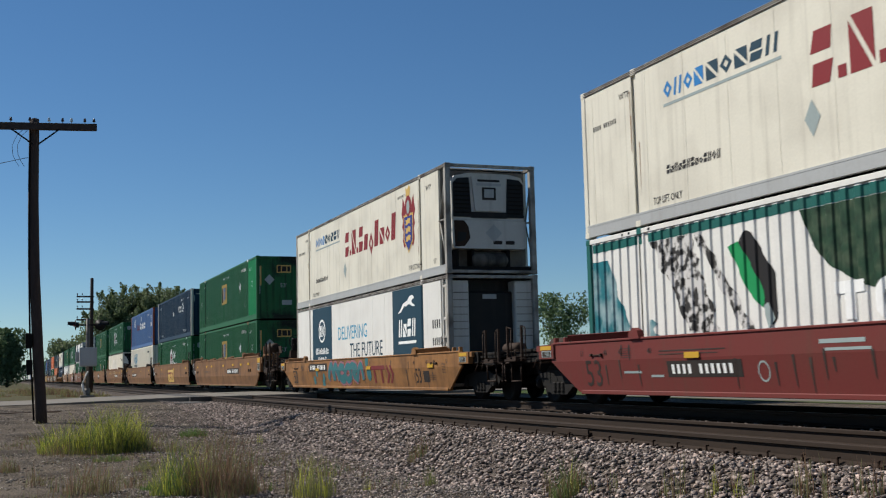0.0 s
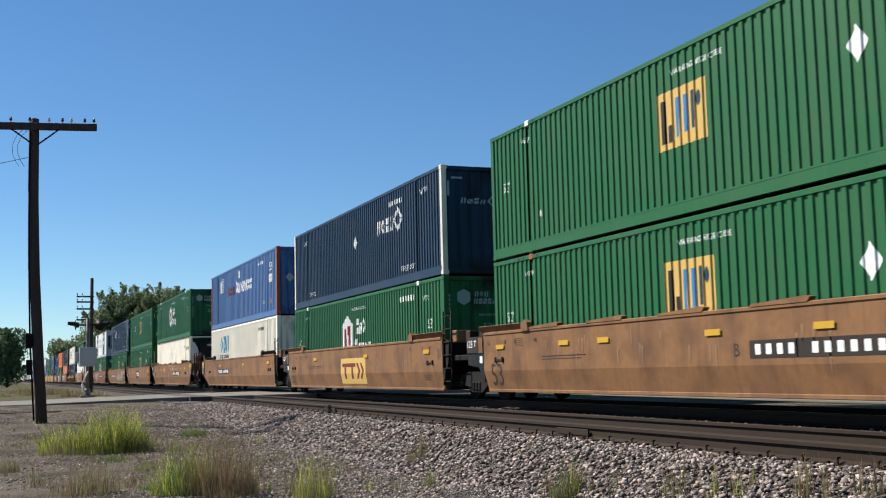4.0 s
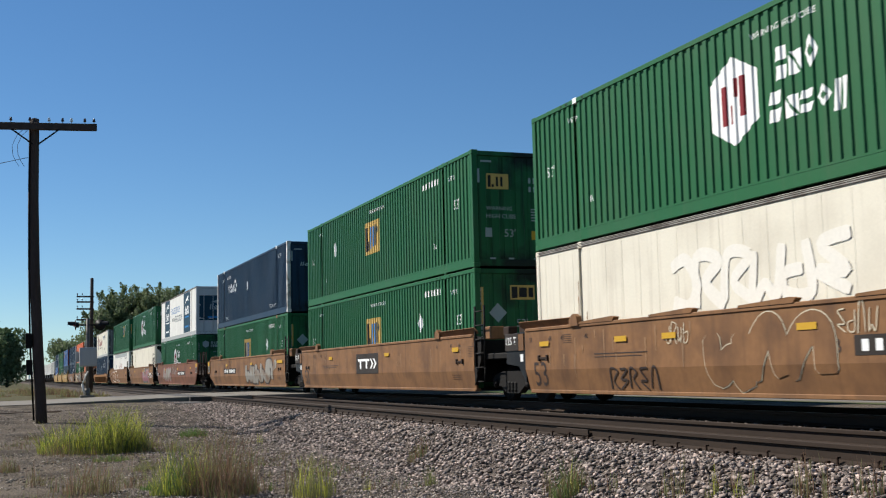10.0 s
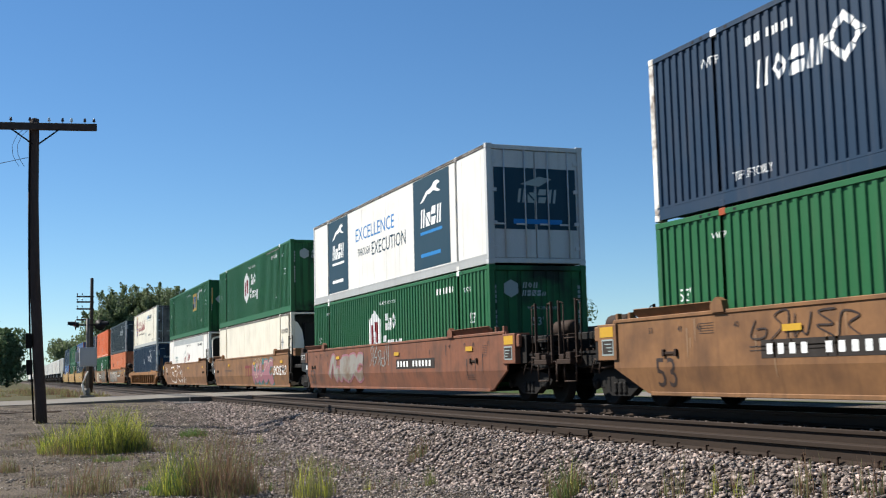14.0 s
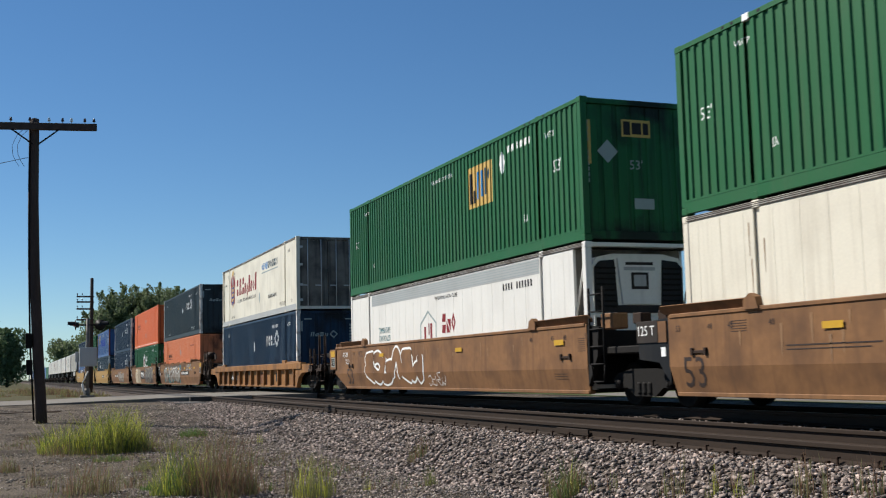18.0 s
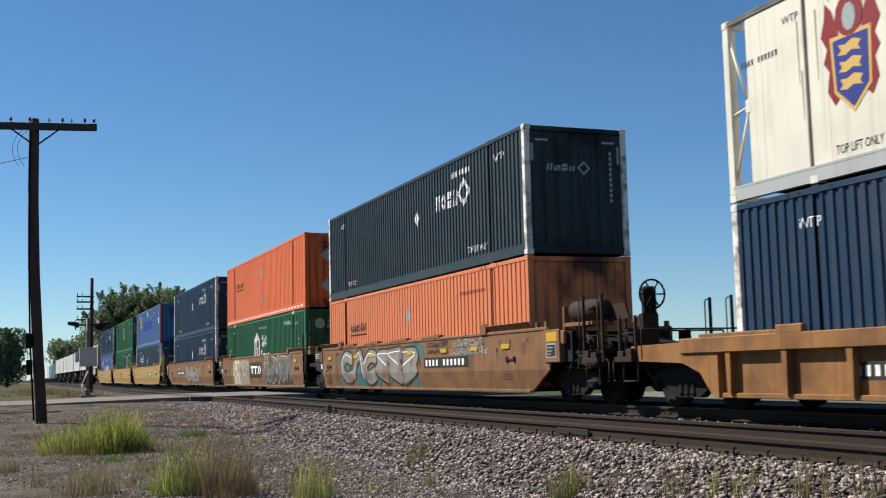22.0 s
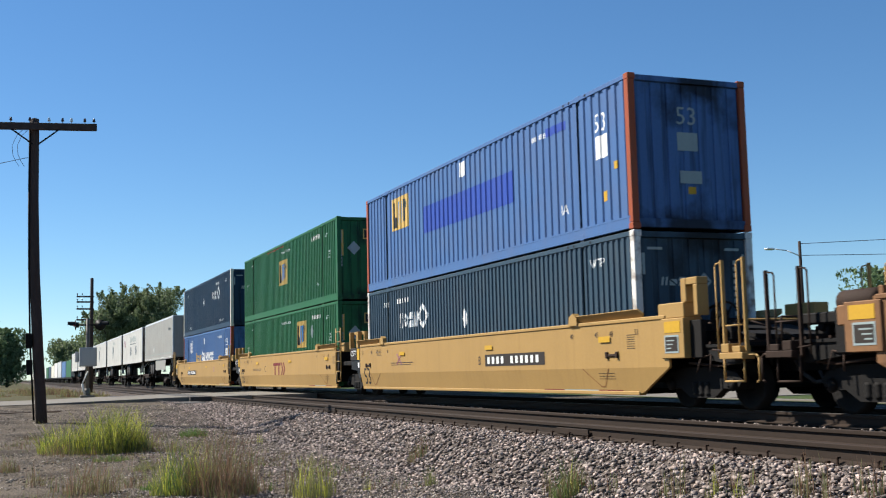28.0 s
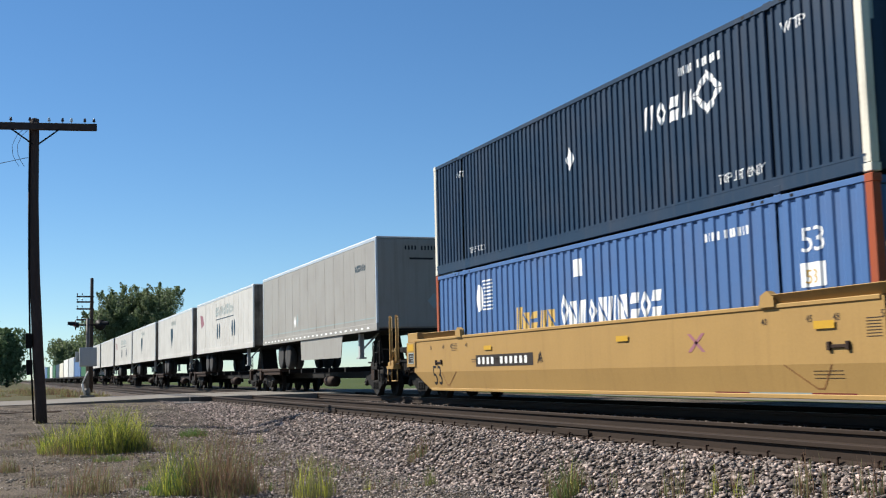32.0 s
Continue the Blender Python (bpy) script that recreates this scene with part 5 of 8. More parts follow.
def well_car(label, mat, front="joint", rear="joint", plates=True, flap=None, brake=False, number=None, lips=0, weight=False, letter="", top=1.58, bend=0.72, nz=0.82, nw=3.11):
    """One unit of a deep-well stack car. Origin on the rail under its middle."""
    ob = thing("well_car", label, "rail car", "cars of the freight train")
    flap = flap or mat
    shape = {"coupler": (9.35, 8.35), "joint": (8.35, 8.28), "shared": (8.35, 8.28)}
    rt, ft = shape[rear], shape[front]
    for s in (-1, 1):
        side = part("well_side", well_side(((-rt[0], -rt[1]), ft), s), mat, ob)
        part("top_chord", boxes((-rt[0] + 0.05, ft[0] - 0.05, *sorted((s * 1.40, s * 1.51)), 1.53, 1.60), bevel=0.012), mat, side)
        part("bottom_chord", boxes((-8.25, 8.25, *sorted((s * 1.28, s * 1.425)), 0.23, 0.30), bevel=0.01), mat, side)
        for e, kind in ((-1, rear), (1, front)):
            tilt = bmesh.new()
            q = [tilt.verts.new((e * x, s * y, z)) for x, z, y in ((6.05, 1.60, 1.45), (8.5, 1.60, 1.45), (8.58, 1.66, 1.50), (8.5, 1.74, 1.56), (6.2, 1.73, 1.55), (5.98, 1.68, 1.50))]
            q2 = [tilt.verts.new(v.co + Vector((0, -s * 0.03, 0.012))) for v in q]
            tilt.faces.new(q)
            tilt.faces.new(q2[::-1])
            for k in range(6):
                tilt.faces.new((q[k], q[(k + 1) % 6], q2[(k + 1) % 6], q2[k]))
            part("guide_flap", tilt, flap, side, "outward-leaning steel guide plate")
            part("flap_hinge", prism([(e * 5.85, 1.56), (e * 6.2, 1.56), (e * 6.2, 1.70), (e * 6.05, 1.80), (e * 5.9, 1.74)], "y", *sorted((s * 1.42, s * 1.54))), flap, side)
            if kind == "coupler":
                part("end_gusset", boxes((*sorted((e * 9.86, e * 10.2)), *sorted((s * 1.30, s * 1.40)), 0.86, 1.48), bevel=0.01), STEEL_DARK, side)
                if mat is YELLOW:
                    part("end_block", boxes((*sorted((e * 9.07, e * 9.86)), *sorted((s * 1.16, s * 1.49)), 1.53, 1.79), bevel=0.015), mat, side)
                for sx in () if mat is YELLOW else (8.73, 9.16):
                    part("stake", boxes((*sorted((e * sx, e * (sx + 0.09))), *sorted((s * 1.40, s * 1.49)), 1.5, 1.71), bevel=0.008), mat, side)
                if mat is not YELLOW:
                    part("slot_plate", boxes((*sorted((e * 9.88, e * 10.05)), *sorted((s * 1.42, s * 1.5)), 1.22, 1.5), bevel=0.02), mat, side)
                if s < 0:
                    pan = part("end_panel", boxes((*sorted((e * 9.19, e * 9.88)), -1.525, -1.15, 0.86, 1.53), bevel=0.012), mat, side)
                    part("label_patch", boxes((*sorted((e * 9.30, e * 9.78)), -1.531, -1.525, 1.29, 1.48)), MARK_YELLOW, pan)
                    lab = part("label_frame", boxes((*sorted((e * 9.30, e * 9.72)), -1.531, -1.525, 0.95, 1.25)), MARK_GREY, pan, "white-framed black notice")
                    part("label_ground", boxes((*sorted((e * 9.33, e * 9.69)), -1.534, -1.531, 0.98, 1.22)), PLATE_BLACK, lab)
                    part("label_line", boxes(*[(*sorted((e * 9.36, e * (9.5 + 0.05 * k))), -1.536, -1.534, 1.02 + 0.065 * k, 1.04 + 0.065 * k) for k in range(3)]), MARK_GREY, lab)
            else:
                dark = STEEL_DARK
                part("end_gusset", prism([(e * 8.35, 0.45), (e * 8.55, 0.62), (e * 8.7, 0.80), (e * 9.35, 0.86), (e * 9.35, 1.50), (e * 8.35, 1.55)] if e < 0 else [(8.35, 0.38), (8.5, 0.62), (8.72, 0.95), (8.8, 1.5), (8.35, 1.55)], "y", *sorted((s * 1.38, s * 1.475))), dark if e > 0 else BLACK, side)
            if s < 0:
                part("bracket", boxes((*sorted((e * 7.3, e * 7.65)), -1.515, -1.49, 0.93, 0.98), (*sorted((e * 7.25, e * 7.32)), -1.53, -1.49, 0.90, 1.02), (*sorted((e * 7.62, e * 7.69)), -1.53, -1.49, 0.90, 1.02), bevel=0.006), STEEL_RUST, side)
        for k in range(lips if s < 0 else 0):
            c = -5.2 + k * 2.55
            part("door_lip", prism([(c - 0.65, 1.59), (c + 0.65, 1.59), (c + 0.72, 1.66), (c + 0.6, 1.68), (c - 0.62, 1.63)], "y", -1.52, -1.40), flap, side, "raised steel lip")
    for e in (-1, 1):
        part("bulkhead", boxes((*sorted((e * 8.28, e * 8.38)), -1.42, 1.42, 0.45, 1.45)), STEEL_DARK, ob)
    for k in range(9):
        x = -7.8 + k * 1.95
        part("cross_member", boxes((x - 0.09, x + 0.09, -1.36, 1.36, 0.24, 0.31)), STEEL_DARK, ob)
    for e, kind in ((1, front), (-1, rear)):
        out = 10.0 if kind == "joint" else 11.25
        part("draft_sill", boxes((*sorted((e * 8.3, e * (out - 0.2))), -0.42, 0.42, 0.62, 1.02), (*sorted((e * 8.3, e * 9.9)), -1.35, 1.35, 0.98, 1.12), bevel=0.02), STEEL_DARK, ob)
        if kind == "coupler":
            truck(ob, e * 9.75)
            coupler(ob, e * 11.15, e)
            end_clutter(ob, e)
            if mat is YELLOW:
                rail_posts(ob, e * 11.4, e, mat)
            else:
                rail_posts(ob, e * 11.4, e, STEEL_RUST, 2.11, 0.58, 0.15)
            end_gear(ob, e, mat, "beam" if e < 0 or top < 1.5 or mat is ROAN else "bracket" if mat is YELLOW else "tank")
        elif kind == "shared":
            truck(ob, e * 9.75)
        if kind != "coupler" and e > 0:
            metal = mat if mat is YELLOW else STEEL_DARK
            bm = bmesh.new()
            for x in (8.5, 9.05):
                path_rod(bm, [(x, -1.50, 0.8), (x, -1.50, 2.25)], 0.025)
            path_rod(bm, [(8.5, -1.50, 0.8), (8.6, -1.49, 0.47), (8.98, -1.49, 0.47), (9.05, -1.50, 0.8)], 0.018)
            lad = part("ladder", bm, metal, ob)
            for k in range(5):
                part("rung", rods(((8.5, -1.50, 0.8 + k * 0.33), (9.05, -1.50, 0.8 + k * 0.33), 0.016), seg=6), metal, lad)
            part("end_block", boxes((8.75, 9.2, -1.40, -1.05, 1.45, 1.75), bevel=0.02), mat, ob)
        elif kind != "coupler":
            for x in (-9.62, -8.78) if mat is not YELLOW else ():
                part("stop_block", boxes((x, x + 0.3, -1.42, -1.2, 1.5, 1.7), bevel=0.02), STEEL_RUST, ob)
            for x in (-9.62, -8.78) if mat is YELLOW else ():
                part("stop_post", boxes((x, x + 0.13, -1.46, -1.33, 1.5, 2.05), (x, x + 0.42, -1.33, -1.22, 1.95, 2.05), (x + 0.32, x + 0.42, -1.33, -1.22, 1.5, 1.95), bevel=0.01), mat, ob)
            if weight:
                pl = part("weight_plate", boxes((-9.37, -8.68, -1.50, -1.475, 1.14, 1.52), bevel=0.006), PLATE_BLACK, ob, "dark axle load plate")
                Face(pl, lambda u, v, lift: Vector((u, -1.50 - lift, v))).text("125 T", -9.3, 1.27, 0.17, MARK_WHITE, 0.52)
                part("warning_patch", boxes((-8.67, -8.42, -1.497, -1.475, 1.14, 1.50)), MARK_YELLOW if mat is YELLOW else mat, ob)
                part("notice_plate", boxes((-8.62, -8.48, -1.482, -1.470, 0.90, 1.06)), MARK_WHITE, ob)
    if top < 1.5:
        lower_sides(ob, top, bend)
    dz = top - 1.58
    f = well_face(ob, bend)
    for e in (-1, 1) if mat is YELLOW else ():
        for p, q in (((6.3, 0.715), (6.92, 0.38)), ((6.92, 0.38), (7.06, 0.38)), ((7.06, 0.38), (7.3, 0.715))):
            n_ = Vector((p[1] - q[1], q[0] - p[0])).normalized() * 0.012
            f.polys("jack_pad_edge", [[(e * (p[0] - n_.x), p[1] - n_.y), (e * (q[0] - n_.x), q[1] - n_.y), (e * (q[0] + n_.x), q[1] + n_.y), (e * (p[0] + n_.x), p[1] + n_.y)]], GOLD)
    if mat is YELLOW:
        f.each("reflective_stripe", [(dx(-3.6), dx(-2.7), 0.285, 0.32), (dx(-1.3), dx(-0.4), 0.285, 0.32)], MARK_OXIDE)
        f.each("reflective_stripe", [(dx(-2.7), dx(-1.3), 0.285, 0.32)], MARK_GREY)
    if mat is not YELLOW:
        rng = random.Random(len(label) * 31 + int(ob.name[-3:]) if ob.name[-3:].isdigit() else len(label))
        runs = []
        for k in range(22):
            u, v, h = rng.uniform(-8.0, 8.0), rng.uniform(1.0, 1.5) + dz, rng.uniform(0.15, 0.6)
            runs.append([(u - 0.03, v), (u + 0.03, v), (u + 0.012, v - h), (u - 0.01, v - h * 0.9)])
        tagged(f.polys("rust_streak", runs, RUST_RUN if mat is BROWN else GRAF_DARK), kind="stuff")
    if plates:
        yel = [(k, k + 0.42, 1.20 + dz, 1.30 + dz) for k in ((-7.6, -4.5, -2.9, 0.6, 3.2, 5.2) if lips else (-4.5, 1.6))]
        f.each("reflector", yel, MARK_YELLOW, layer=8)
        f.each("reflector", [(7.0, 7.42, 1.20 + dz, 1.31 + dz)], MARK_YELLOW, layer=8)
    f.text("53", -7.95, 0.38, 0.50, MARK_BLACK if mat in (YELLOW, GOLD) else GRAF_DARK, 0.60)
    f.rects("stencil_line", [(6.9, 7.5, 0.52 + 0.05 * k, 0.528 + 0.05 * k) for k in range(3)] + [(-5.3, -3.4, 0.985, 1.005), (-5.3, -3.6, 0.93, 0.945)], GRAF_DARK)
    for w_, d_ in (("53", -16.2), ("48", -15.3), ("45", -14.75), ("40", -13.75)):
        f.text(w_, dx(d_), 1.30 + dz, 0.10, GRAF_DARK)
        f.text(w_, dx(-16.0 - d_), 1.30 + dz, 0.10, GRAF_DARK)
    f.rects("stencil_line", [(8.0, 8.28, 1.30 + dz - 0.04 * k, 1.31 + dz - 0.04 * k) for k in range(7)] + [(-6.6, -6.2, 1.40 + dz - 0.04 * k, 1.41 + dz - 0.04 * k) for k in range(5)], GRAF_DARK)
    if number is not None:
        if letter:
            f.text(letter, dx(number) + (3.25 if letter == "A" else -0.45), 0.86, 0.2, GRAF_DARK)
        f.each("number_panel", [(dx(number) - 0.06, dx(number) - 0.06 + nw, nz, nz + 0.27)], PLATE_BLACK, "dark number panel")
        f.code(10, dx(number) + 0.08, nz + 0.05, 0.17, MARK_WHITE, w=nw - 0.31, layer=1)
    return ob, f


def ttx_mark(f, d, z=0.62, w=2.2, h=0.42, ink=MARK_OXIDE, ground=None):
    x = dx(d)
    if ground:
        f.rects("emblem_ground", [(x - 0.18, x + w + 0.18, z - 0.16, z + h + 0.16)], ground)
    k = w / 2.2
    f.each("emblem_bar", [(x, x + 1.38 * k, z + h * 0.76, z + h), (x + 0.24 * k, x + 0.42 * k, z, z + h * 0.75), (x + 0.96 * k, x + 1.14 * k, z, z + h * 0.75)], ink, layer=1)
    for o in (0.0, 0.36):
        f.polys("emblem_chevron", [[(x + (1.46 + o) * k, z), (x + (1.62 + o) * k, z), (x + (1.86 + o) * k, z + h / 2), (x + (1.62 + o) * k, z + h), (x + (1.46 + o) * k, z + h), (x + (1.68 + o) * k, z + h / 2)]], ink, layer=1)


SKELETONS = [[(0.08, 0.0), (0.3, 0.95), (0.6, 0.95), (0.9, 0.02)], [(0.25, 1.0), (0.12, 0.1), (0.75, 0.1), (0.88, 0.5), (0.35, 0.5)], [(0.9, 0.85), (0.4, 1.0), (0.08, 0.5), (0.4, 0.02), (0.92, 0.2)],
             [(0.08, 0.02), (0.15, 0.98), (0.85, 0.85), (0.4, 0.45), (0.98, 0.0)], [(0.1, 0.98), (0.85, 0.9), (0.2, 0.45), (0.85, 0.4), (0.08, 0.02)], [(0.1, 1.0), (0.2, 0.1), (0.6, 0.35), (0.85, 0.05), (0.9, 1.0)]]


def ribbon(pts, w0, w1, level, step=0.02):
    """A brushed band along a smoothed line, with rounded ends; each stretch lies a little over the one before."""
    fine = []
    for i in range(len(pts) - 1):
        p0, p1, p2, p3 = pts[max(0, i - 1)], pts[i], pts[i + 1], pts[min(len(pts) - 1, i + 2)]
        for k in range(7):
            t = k / 7
            fine.append(tuple(0.5 * (2 * b + (c - a) * t + (2 * a - 5 * b + 4 * c - d) * t * t + (3 * b - a - 3 * c + d) * t ** 3) for a, b, c, d in zip(p0, p1, p2, p3)))
    fine.append(pts[-1])
    verts, faces, n = [], [], len(fine)
    for i, (a, b) in enumerate(fine):
        (c, e), (g, h) = fine[max(0, i - 1)], fine[min(n - 1, i + 1)]
        ln = math.hypot(g - c, h - e) or 1
        w = (w0 + (w1 - w0) * i / (n - 1)) * (0.75 if i in (0, n - 1) else 1.0) / 2
        verts += [(a + (h - e) / ln * w, b - (g - c) / ln * w, level + step * i), (a - (h - e) / ln * w, b + (g - c) / ln * w, level + step * i)]
    for i in range(n - 1):
        faces.append((2 * i, 2 * i + 2, 2 * i + 3, 2 * i + 1))
    return verts, faces


def graffiti(f, d0, d1, z0, z1, n, seed, fill=GRAF_SILVER, line=GRAF_DARK, back=None, shine=None, heavy=0.36, edge=0.13):
    """A sprayed piece: interlocking bent strokes with a dark edge and a body colour, over a cloud of dots."""
    rng = random.Random(seed)
    x0, x1 = dx(d0), dx(d1)
    w, hh = (x1 - x0) / n, z1 - z0
    if back:
        dots = []
        for k in range(n * 7):
            c, v, r = x0 + (x1 - x0) * rng.uniform(-0.06, 1.06), z0 + hh * rng.uniform(0.0, 1.0), rng.uniform(0.05, 0.26)
            v = min(max(v, z0 + r * 0.8), z1 - r * 0.8)
            dots.append([(c + r * math.cos(i * math.tau / 10), v + r * 0.8 * math.sin(i * math.tau / 10), 0.03 * k) for i in range(10)])
        f.polys("spray_cloud", dots, back)
    for k in range(n):
        flip, bones, lean, fat = rng.random() < 0.5, rng.choice(SKELETONS), rng.uniform(-0.1, 0.16), min(w, hh) * heavy
        pad = (fat + edge) * 0.5
        pts = [(x0 + w * (k - 0.1 + 1.2 * (1 - a if flip else a) + lean * b) + rng.uniform(-0.03, 0.03), z0 + pad + (hh - 2 * pad) * min(1, max(0, b + rng.uniform(-0.06, 0.06)))) for a, b in bones]
        taper = rng.uniform(0.8, 1.35)
        tagged(f.put("spray_outline", *ribbon(pts, fat + edge, fat * taper + edge, 0.0), line, "", 1 + (k % 2) * 0.5), kind="stuff")
        tagged(f.put("spray_fill", *ribbon(pts, fat, fat * taper, 0.0), fill, "", 3 + (k % 2) * 0.5), kind="stuff")
        if shine:
            tagged(f.put("spray_highlight", *ribbon([(a - fat * 0.28, b + fat * 0.22) for a, b in pts[:3]], 0.025, 0.04, 0.0), shine, "", 5), kind="stuff")


def cloud(f, d0, d1, z0, z1, seed, mat):
    """A sprayed patch of paint with an uneven outline."""
    rng = random.Random(seed)
    top = [(dx(d0 + (d1 - d0) * k / 24), z1 - rng.uniform(0, 0.14)) for k in range(25)]
    foot = [(dx(d0 + (d1 - d0) * k / 24), z0 + rng.uniform(0, 0.08)) for k in range(25)]
    f.polys("spray_cloud", [foot + top[::-1]], mat)


def scrawl(f, d0, d1, z0, z1, seed, ink=GRAF_DARK, width=0.022, n=9):
    """A quick hand-sprayed tag of thin bent strokes."""
    rng = random.Random(seed)
    x0, w, hh = dx(d0), (d1 - d0) / n, z1 - z0
    for k in range(n):
        top, flip = rng.uniform(0.65, 1.0), rng.random() < 0.6
        pts = [(x0 + w * (k + 0.05 + 0.95 * (1 - a if flip else a) + 0.15 * b) + rng.uniform(-0.02, 0.02), z0 + hh * (0.08 * rng.random() + b * top)) for a, b in rng.choice(SKELETONS)]
        tagged(f.put("spray_line", *ribbon(pts, width, width * 0.8, 0.0, 0.01), ink, "", 3 + (k % 2) * 0.3), kind="stuff")


def ribbed_car(label):
    """Older single well car: deep sides with upright ribs under a top chord."""
    ob = thing("well_car", label, "rail car", "cars of the freight train")
    for s in (-1, 1):
        side = part("well_side", boxes((-8.5, 8.5, *sorted((s * 1.30, s * 1.35)), 0.24, 1.12)), GOLD, ob)
        part("top_chord", boxes((-9.4, 9.4, *sorted((s * 1.28, s * 1.50)), 0.93, 1.18), bevel=0.015), GOLD, side)
        part("bottom_chord", boxes((-8.5, 8.5, *sorted((s * 1.26, s * 1.42)), 0.22, 0.30), bevel=0.01), GOLD, side)
        for k in range(13):
            x = -8.1 + k * 1.35
            part("rib", prism([(x - 0.06, 0.93), (x + 0.06, 0.93), (x + 0.04, 0.28), (x - 0.04, 0.28)], "y", *sorted((s * 1.34, s * 1.48))), GOLD, side)
        for e in (-1, 1):
            part("end_sill", prism([(e * 8.4, 1.14), (e * 11.0, 1.10), (e * 11.0, 0.84), (e * 9.4, 0.78), (e * 8.9, 0.62), (e * 8.55, 0.24), (e * 8.4, 0.24)], "y", *sorted((s * 1.30, s * 1.46))), GOLD, side)
            part("guide_flap", boxes((*sorted((e * 6.3, e * 6.9)), *sorted((s * 1.40, s * 1.50)), 1.16, 1.30), (*sorted((e * 6.9, e * 8.9)), *sorted((s * 1.36, s * 1.46)), 1.16, 1.24), bevel=0.015), GOLD, side)
    for e in (-1, 1):
        part("bulkhead", boxes((*sorted((e * 8.28, e * 8.38)), -1.32, 1.32, 0.4, 1.1)), STEEL_DARK, ob)
        part("draft_sill", boxes((*sorted((e * 8.3, e * 11.0)), -0.42, 0.42, 0.62, 1.02), (*sorted((e * 8.3, e * 10.1)), -1.35, 1.35, 0.98, 1.08)), STEEL_DARK, ob)
        truck(ob, e * 9.75)
        coupler(ob, e * 11.1, e)
        rail_posts(ob, e * 11.3, e, STEEL_RUST, 1.65)
    f = Face(ob, lambda u, v, lift: Vector((u, -1.352 - lift, v)))
    f.each("number_panel", [(dx(-13.6), dx(-12.75), 0.50, 0.74), (dx(-12.55), dx(-11.9), 0.50, 0.74)], PLATE_BLACK)
    f.code(4, dx(-13.5), 0.54, 0.16, MARK_WHITE, w=0.7, layer=1)
    f.code(5, dx(-12.5), 0.54, 0.16, MARK_WHITE, 9, w=0.55, layer=1)
    f.text("53", dx(-10.0), 0.5, 0.32, MARK_BLACK)
    f.each("emblem_bar", [(dx(-6.5) + k * 0.38, dx(-6.5) + k * 0.38 + 0.2, 0.36, 0.8) for k in range(4)], ROAN)
    f.each("notice_plate", [(dx(-3.5), dx(-3.0), 0.45, 0.82)], PLATE_BLACK)
    return ob


def flat_car(label):
    """Low spine flat car that carries one road trailer."""
    ob = thing("flat_car", label, "rail car", "trailer flat cars")
    part("centre_sill", boxes((-8.9, 8.9, -0.35, 0.35, 0.55, 0.95), bevel=0.03), STEEL_DARK, ob)
    part("wheel_deck", boxes((-7.9, -4.4, -1.40, 1.40, 0.86, 0.98), (-7.7, -4.6, -1.36, -1.25, 0.72, 0.88), bevel=0.02), STEEL_RUST, ob, "rusty deck for trailer wheels")
    part("hitch", prism([(4.6, 0.95), (6.2, 0.95), (5.7, 1.95), (5.2, 1.95)], "y", -0.35, 0.35), STEEL_DARK, ob)
    part("air_tank", lathe(bmesh.new(), [(0.0, -0.55), (0.15, -0.53), (0.2, -0.45), (0.2, 0.45), (0.15, 0.53), (0.0, 0.55)], (1.0, -0.7, 0.45), "x", 14), STEEL_RUST, ob)
    for k in range(5):
        part("outrigger", boxes((-3.5 + k * 2.0, -3.35 + k * 2.0, -1.25, 1.25, 0.78, 0.92)), STEEL_DARK, ob)
    for e in (-1, 1):
        part("end_platform", boxes((*sorted((e * 7.9, e * 8.8)), -1.4, 1.4, 0.92, 1.0), (*sorted((e * 8.0, e * 8.3)), -1.42, -1.30, 0.5, 0.95), bevel=0.01), STEEL_RUST, ob)
        bm = bmesh.new()
        path_rod(bm, [(e * 8.2, -1.38, 1.0), (e * 8.2, -1.38, 1.55), (e * 8.55, -1.38, 1.55), (e * 8.55, -1.38, 1.0)], 0.018)
        part("grab_iron", bm, STEEL_DARK, ob)
    truck(ob, 7.6, True)
    truck(ob, -7.6, True)
    return ob


